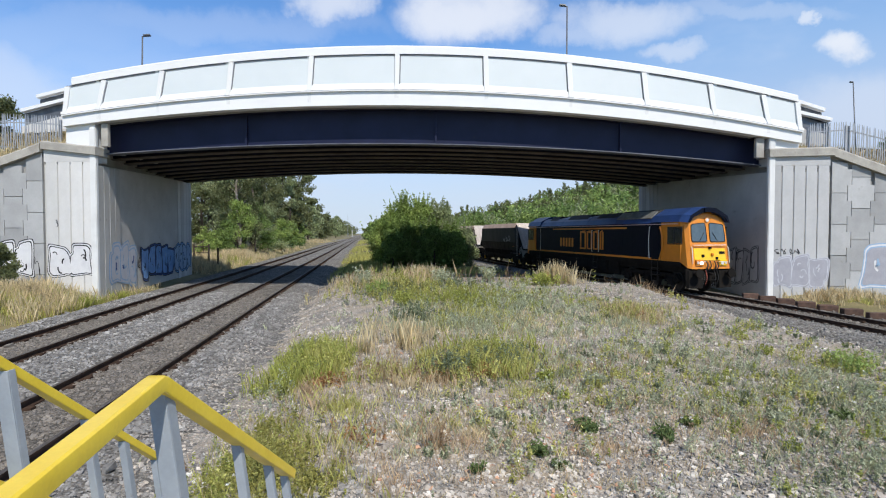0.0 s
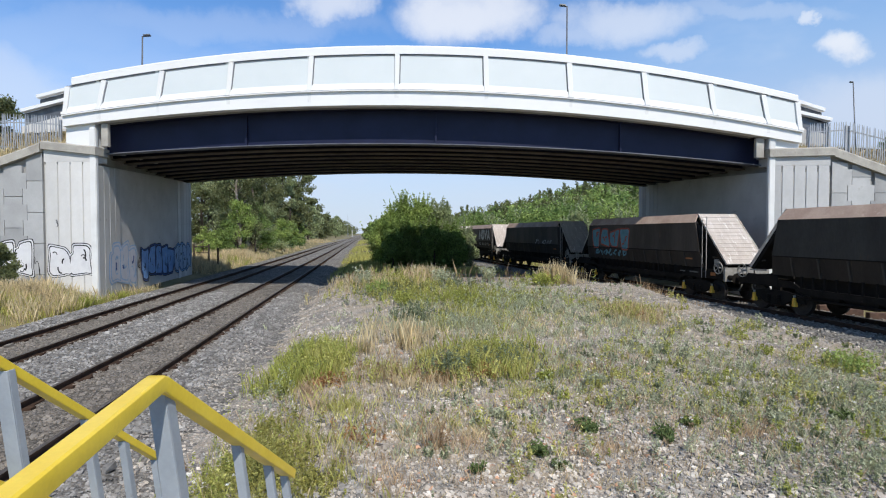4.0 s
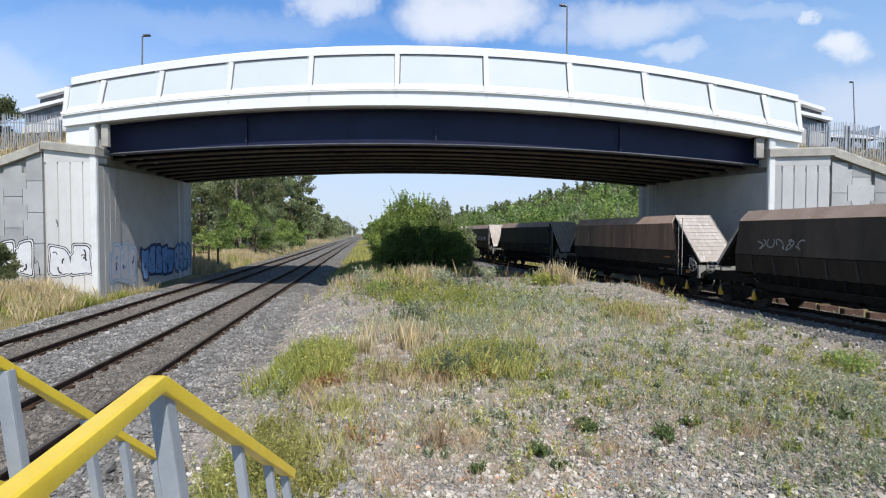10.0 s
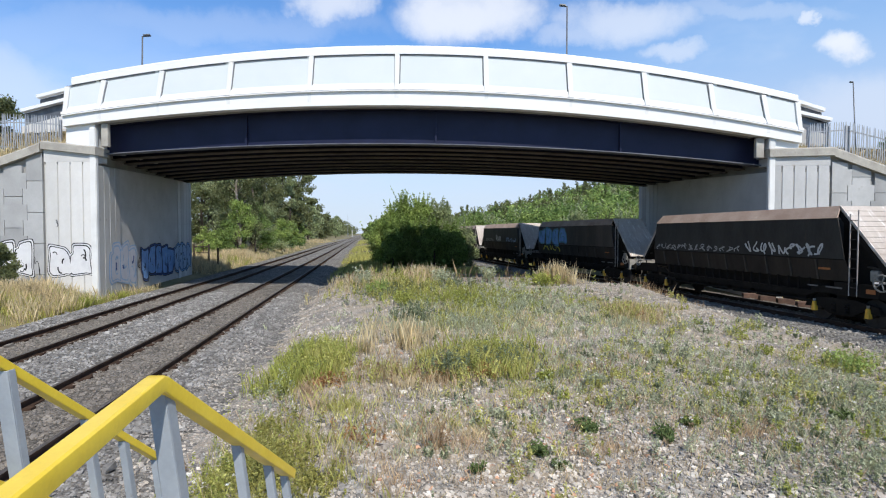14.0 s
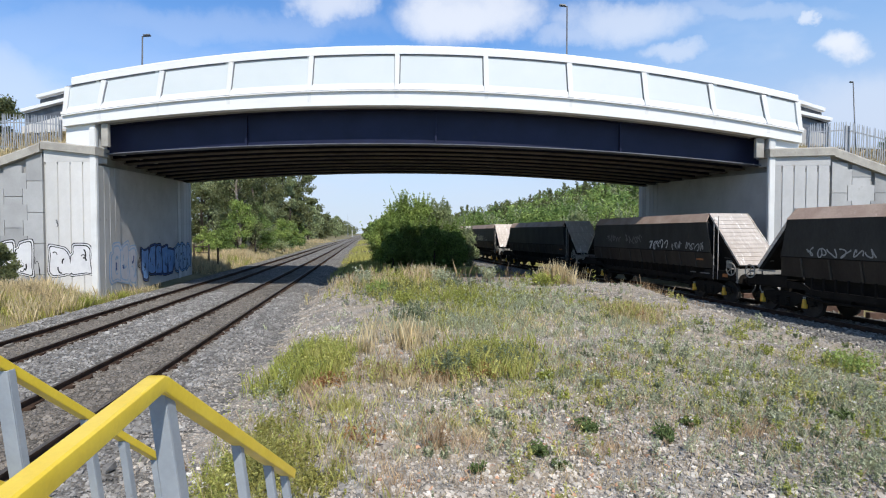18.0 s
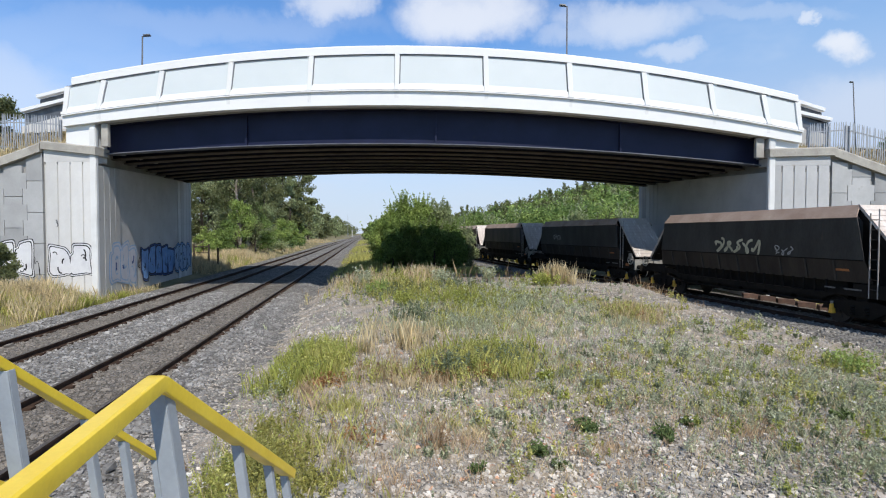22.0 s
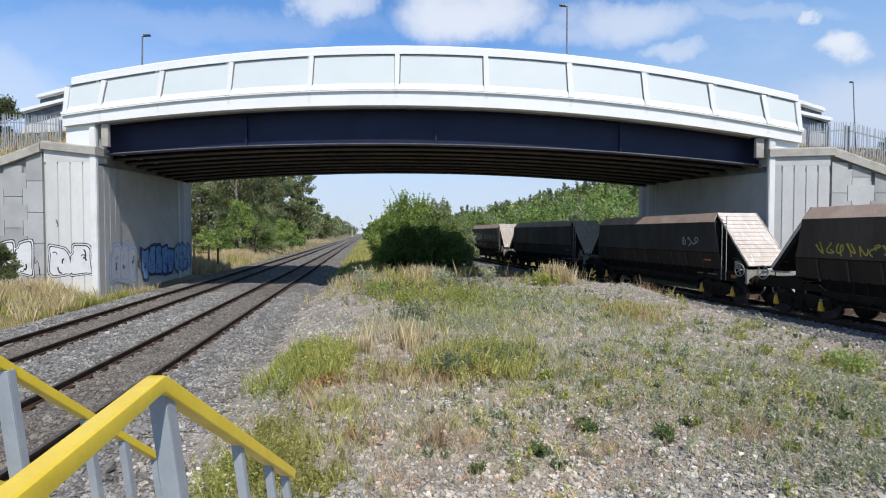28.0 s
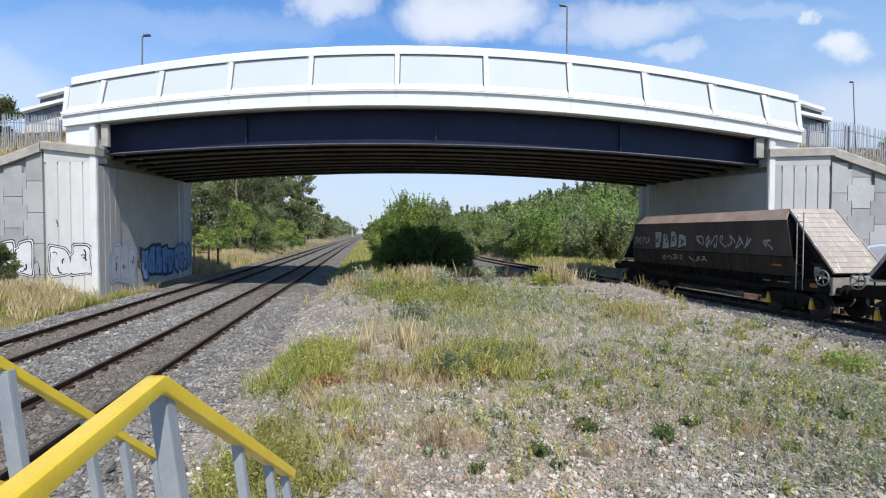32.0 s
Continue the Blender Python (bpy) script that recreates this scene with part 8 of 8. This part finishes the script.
# ---- lamp columns along the road ----
def lamp(x, y, ztop, arm, tilt=0.0):
    t = thing("street_lamp", "slim grey road lamp column", "street lamp", pose(x, y, 7.0, 0, tilt, 0), "road lamps")
    h = ztop - 7.0
    bm = bmesh.new()
    rod(bm, (0, 0, 0), (0, 0, h), 0.058, 0.04, 10)
    part("column", bm, M_LAMP, t)
    bm = bmesh.new()
    rod(bm, (0, 0, h - 0.05), (arm * 0.35, 0, h + 0.02), 0.035, 0.03, 8)
    part("bracket", bm, M_LAMP, t)
    bm = bmesh.new()
    loft(bm, [[(arm * 0.15, -0.11, h - 0.02), (arm * 0.15, 0.11, h - 0.02), (arm * 0.15, 0.10, h + 0.07), (arm * 0.15, -0.10, h + 0.07)], [(arm * 0.75, -0.14, h + 0.03), (arm * 0.75, 0.14, h + 0.03), (arm * 0.75, 0.10, h + 0.11), (arm * 0.75, -0.10, h + 0.11)]])
    part("lantern", bm, M_LAMP, t)


lamp(-18.1, 32, 14.64, 0.6, 1.5)
lamp(7.38, 32, 16.40, -0.6)
lamp(35.75, 46, 15.85, -0.35, -3.5)

# ---- graffiti on the concrete ----
wl_ = lambda e: (lambda u, v: (u, 25.453 - e, v))
throw_up(ab_l, -18.9, 0.9, 2.05, 1.3, 2, M_TAG_PALE, M_TAG_BLACK, M_TAG_PALE, wl_, 3, "black outlined bubble graffiti", 0.055)
tag(ab_l, -18.55, 3.2, 0.2, 0.4, 1, M_TAG_BLACK, wl_(0.004), 0.03, 8)
wg_ = lambda e: (lambda u, v: (u, 25.518 - e, v))
throw_up(wing_l, -22.3, 0.9, 2.6, 1.45, 3, M_TAG_PALE, M_TAG_BLACK, M_TAG_PALE, wg_, 14, "black and white bubble graffiti", 0.06)
tag(wing_l, -20.1, 0.9, 0.8, 0.9, 3, M_TAG_BLACK, wg_(0.004), 0.03, 12)
throw_up(wing_r, 20.2, 0.3, 2.9, 1.75, 2, M_TAG_DUSK, M_TAG_SKY, M_TAG_PALE, wg_, 6, "pale blue and white bubble graffiti", 0.075, M_TAG_PALE)
throw_up(ab_r, 15.9, 0.35, 2.5, 1.35, 3, M_TAG_DUSK, M_TAG_LILAC, M_TAG_DUSK, wl_, 7, "faded lilac bubble graffiti", 0.045)
tag(ab_r, 15.9, 1.85, 1.3, 0.35, 4, M_TAG_BLACK, wl_(0.010), 0.03, 15)


def on_inner(a, b, e):
    a, b = Vector((*a, 0)), Vector((*b, 0))
    d = (b - a).normalized()
    out = Vector((d.y, -d.x, 0))
    return lambda u, v: a + d * u + out * e + Vector((0, 0, v))


west_inner = lambda e: on_inner((-16.6, 25.55), (-18.99, 40.05), 0.050 + e)
throw_up(ab_l, 5.1, 0.35, 5.4, 1.65, 5, M_TAG_BLUE, M_TAG_BLACK, M_TAG_NAVY, west_inner, 11, "large blue bubble graffiti with dark outlines", 0.07, M_TAG_SKY)
throw_up(ab_l, 10.8, 0.4, 3.4, 1.65, 4, M_TAG_SKY, M_TAG_BLACK, M_TAG_BLUE, west_inner, 25, "blue bubble graffiti with dark outlines", 0.07, M_TAG_NAVY)
throw_up(ab_l, 1.3, 0.35, 3.0, 1.8, 3, M_TAG_LILAC, M_TAG_SKY, M_TAG_LILAC, west_inner, 37, "pale blue bubble graffiti", 0.10, M_TAG_NAVY)
tag(ab_l, 4.7, 0.8, 0.9, 0.8, 2, M_TAG_BLACK, on_inner((-16.6, 25.55), (-18.99, 40.05), 0.014), 0.06, 14)
east_inner = lambda e: on_inner((14.78, 40.05), (15.58, 25.6), 0.006 + e)
throw_up(ab_r, 11.5, 0.45, 2.4, 1.6, 4, M_CONC, M_TAG_BLACK, M_CONC, east_inner, 17, "tall black outlined graffiti", 0.05)

# ---- lineside odds and ends ----
bm = bmesh.new()
box(bm, -0.16, 0.16, -0.33, 0.33, 0, 0.28)
soften(bm, 0.02, 1)
block = data_of("timber_block", bm, M_RUSTY)
for i in range(9):
    y = 25.0 - 1.02 * i
    x = float(line_x(y)) + 2.05
    ob = new("timber_block", block)
    ob.matrix_basis = pose(x, y, float(ground_z(np.array([x]), np.array([y]))[0]) - 0.03, 0, random.uniform(-4, 4), 80 + random.uniform(-7, 7))
    tagged(ob, "short rust-brown timber block beside the freight line", "timber block", "timber blocks")
gate = thing("field_gate", "small dark wooden gate and fence posts on the verge", "gate")
for x in (-21.6, -20.3, -19.5):
    bm = bmesh.new()
    box(bm, x - 0.06, x + 0.06, 45.94, 46.06, 0.0, 1.95 if x < -20 else 1.6)
    part("post", bm, M_TIMBER, gate)
for z in (1.2, 1.75):
    bm = bmesh.new()
    bar(bm, (-21.6, 46, z), (-20.3, 46, z), 0.05, 0.07)
    part("rail", bm, M_TIMBER, gate)
# far footbridge across the main line
fb = thing("footbridge", "distant white footbridge across the main line", "bridge")
fy, fxc = 420.0, -LEAN * 420 - 5
for z in (5.2, 6.3):
    bm = bmesh.new()
    bar(bm, (fxc - 7, fy, z), (fxc + 9, fy, z), 0.4, 0.3)
    part("girder", bm, M_GALV, fb)
for dx in (-6, 8):
    bm = bmesh.new()
    bar(bm, (fxc + dx, fy, -0.5), (fxc + dx, fy, 5.2), 0.5, 0.5, (0, 1, 0))
    part("pier", bm, M_CONC, fb)
mast = thing("lattice_mast", "distant grey radio mast beside the line", "mast", pose(-LEAN * 380 - 13, 380, 0.3))
bm = bmesh.new()
rod(bm, (0, 0, 0), (0, 0, 15.5), 0.22, 0.08, 6)
part("pole", bm, M_GALV, mast)


# ---- crane lorry that crosses the bridge ----
M_LORRY = material("white_lorry_paint", (0.70, 0.71, 0.72), (0.62, 0.63, 0.65), 0.4, 0, 1, 30, 0.02, 0.001)
lorry = thing("crane_lorry", "white flatbed lorry with a folded dark crane", "lorry")
bm = bmesh.new()
extrude(bm, [(2.6, 0.6), (4.55, 0.6), (4.6, 1.5), (4.45, 2.25), (4.25, 2.42), (3.75, 2.42), (3.6, 2.1), (2.9, 1.9)], "y", -1.2, 1.2)
soften(bm, 0.06, 2)
lcab = part("cab", bm, M_LORRY, lorry)
bm = bmesh.new()
extrude(bm, [(4.585, 1.58), (4.46, 2.2), (4.48, 2.21), (4.605, 1.59)], "y", -1.05, 1.05)
part("windscreen", bm, M_DARKGLASS, lcab)
for s in (-1, 1):
    bm = bmesh.new()
    box(bm, 3.75, 4.3, min(s * 1.2, s * 1.215), max(s * 1.2, s * 1.215), 1.65, 2.2)
    part("side_window", bm, M_DARKGLASS, lcab)
bm = bmesh.new()
box(bm, -4.5, 2.5, -1.22, 1.22, 0.95, 1.15)
for x in (-4.5, 2.42):
    box(bm, x, x + 0.08, -1.22, 1.22, 1.15, 1.75)
part("flatbed", bm, M_LORRY, lorry)
bm = bmesh.new()
box(bm, 0.62, 0.92, -0.2, 0.2, 1.15, 1.95)
bar(bm, (0.77, 0, 1.9), (0.80, 0, 2.5), 0.16, 0.16)
bar(bm, (1.80, 0, 2.80), (0.7, 0, 2.56), 0.2, 0.2)
bar(bm, (0.9, 0, 2.58), (-0.32, 0, 2.30), 0.24, 0.25)
bar(bm, (1.76, 0, 2.88), (1.70, 0, 2.42), 0.2, 0.12)
bar(bm, (-0.28, 0, 2.36), (-0.42, 0, 1.65), 0.16, 0.16)
bar(bm, (1.35, 0.2, 2.55), (-0.1, 0.2, 2.22), 0.10, 0.11)
soften(bm, 0.02, 1)
part("crane", bm, M_UNDER, lorry, "folded dark loading crane")
bm = bmesh.new()
box(bm, -4.4, 4.4, -0.4, 0.4, 0.55, 0.93)
part("chassis", bm, M_UNDER, lorry)
lorry_wheels = []
for x in (3.55, -1.9, -3.2):
    for s in (-1, 1):
        bm = bmesh.new()
        rod(bm, (0, -0.15, 0), (0, 0.15, 0), 0.5, n=20)
        w = part("wheel", bm, M_RUBBER, lorry, at=pose(x, s * 1.0, 0.5))
        bm = bmesh.new()
        rod(bm, (0, -0.155, 0), (0, 0.155, 0), 0.27, n=14)
        part("rim", bm, M_GALV, w)
        lorry_wheels.append((w, x, s * 1.0))


# ---- how the train runs ----
PITCH = 14.8


def gone(t):
    """Wagon lengths that have passed since the clip's start; the train slows a little towards the end."""
    return PITCH * (-6.82719e-05 * t ** 3 + 1.752488e-03 * t ** 2 + 0.636392 * t) - 0.0006 * t * t


def vehicle_pose(s, wheelbase):
    a, b = line_at(s - wheelbase / 2), line_at(s + wheelbase / 2)
    d = a - b
    c = (a + b) / 2
    return Matrix.Translation(c) @ Matrix.Rotation(math.atan2(d.y, d.x), 4, "Z")


def run(vehicle, s0, wheelbase, wheels, radius):
    """The vehicle's way along the line, and its wheels' turning while it is in view."""
    walk(vehicle, [(t, vehicle_pose(s0 - gone(t), wheelbase)) for t in [0.5 * i for i in range(65)]])
    ts = [0.08 * i for i in range(401)]
    seen = [t for t in ts if -26 < s0 - gone(t) < 38]
    if not seen:
        return
    stops = sorted({0.0, 32.0, *seen})
    for w, x in wheels:
        rows = []
        for t in stops:
            tt = min(max(t, seen[0]), seen[-1])
            rows.append((t, pose(x, 0, radius, 0, math.degrees((gone(tt) - gone(seen[0])) / radius) % 360, 0)))
        walk(w, rows)


def drive():
    """The lorry crosses westwards, its wheels turning while it is near the bridge."""
    speed, t0, x0 = 7.1, 9.0, 28.1
    def at(t):
        x = x0 - speed * (t - t0)
        z0, z1 = float(road_z(x - 2.5)), float(road_z(x + 2.5))
        return Matrix.Translation((x, 32.4, (z0 + z1) / 2 + 0.025)) @ Matrix.Rotation(math.pi, 4, "Z") @ Matrix.Rotation(-math.atan2(z0 - z1, 5.0), 4, "Y")
    walk(lorry, [(0.5 * i, at(0.5 * i)) for i in range(65)])
    stops = [0.0] + [7.0 + 0.1 * i for i in range(51)] + [32.0]
    for w, x, y in lorry_wheels:
        walk(w, [(t, pose(x, y, 0.5, 0, math.degrees(speed * (min(max(t, 7.0), 12.0) - 7.0) / 0.5) % 360, 0)) for t in stops])


def motions():
    drive()
    run(loco, 4.78, 13.0, loco_wheels, 0.53)
    slack = (-0.12, 0.04, 0.1, 0.38, 0.3, 0.3, 0.1, 0.1, 0.18, 0.1, -0.1, -0.15, 0.1, 0.3, 0.2, 0.2, 0.14, -0.41, -0.5)
    for i, (wg, wheels) in enumerate(train):
        run(wg, 5.45 + slack[i] + PITCH * (3.155 + i - 2), 10.5, wheels, 0.44)


motions()
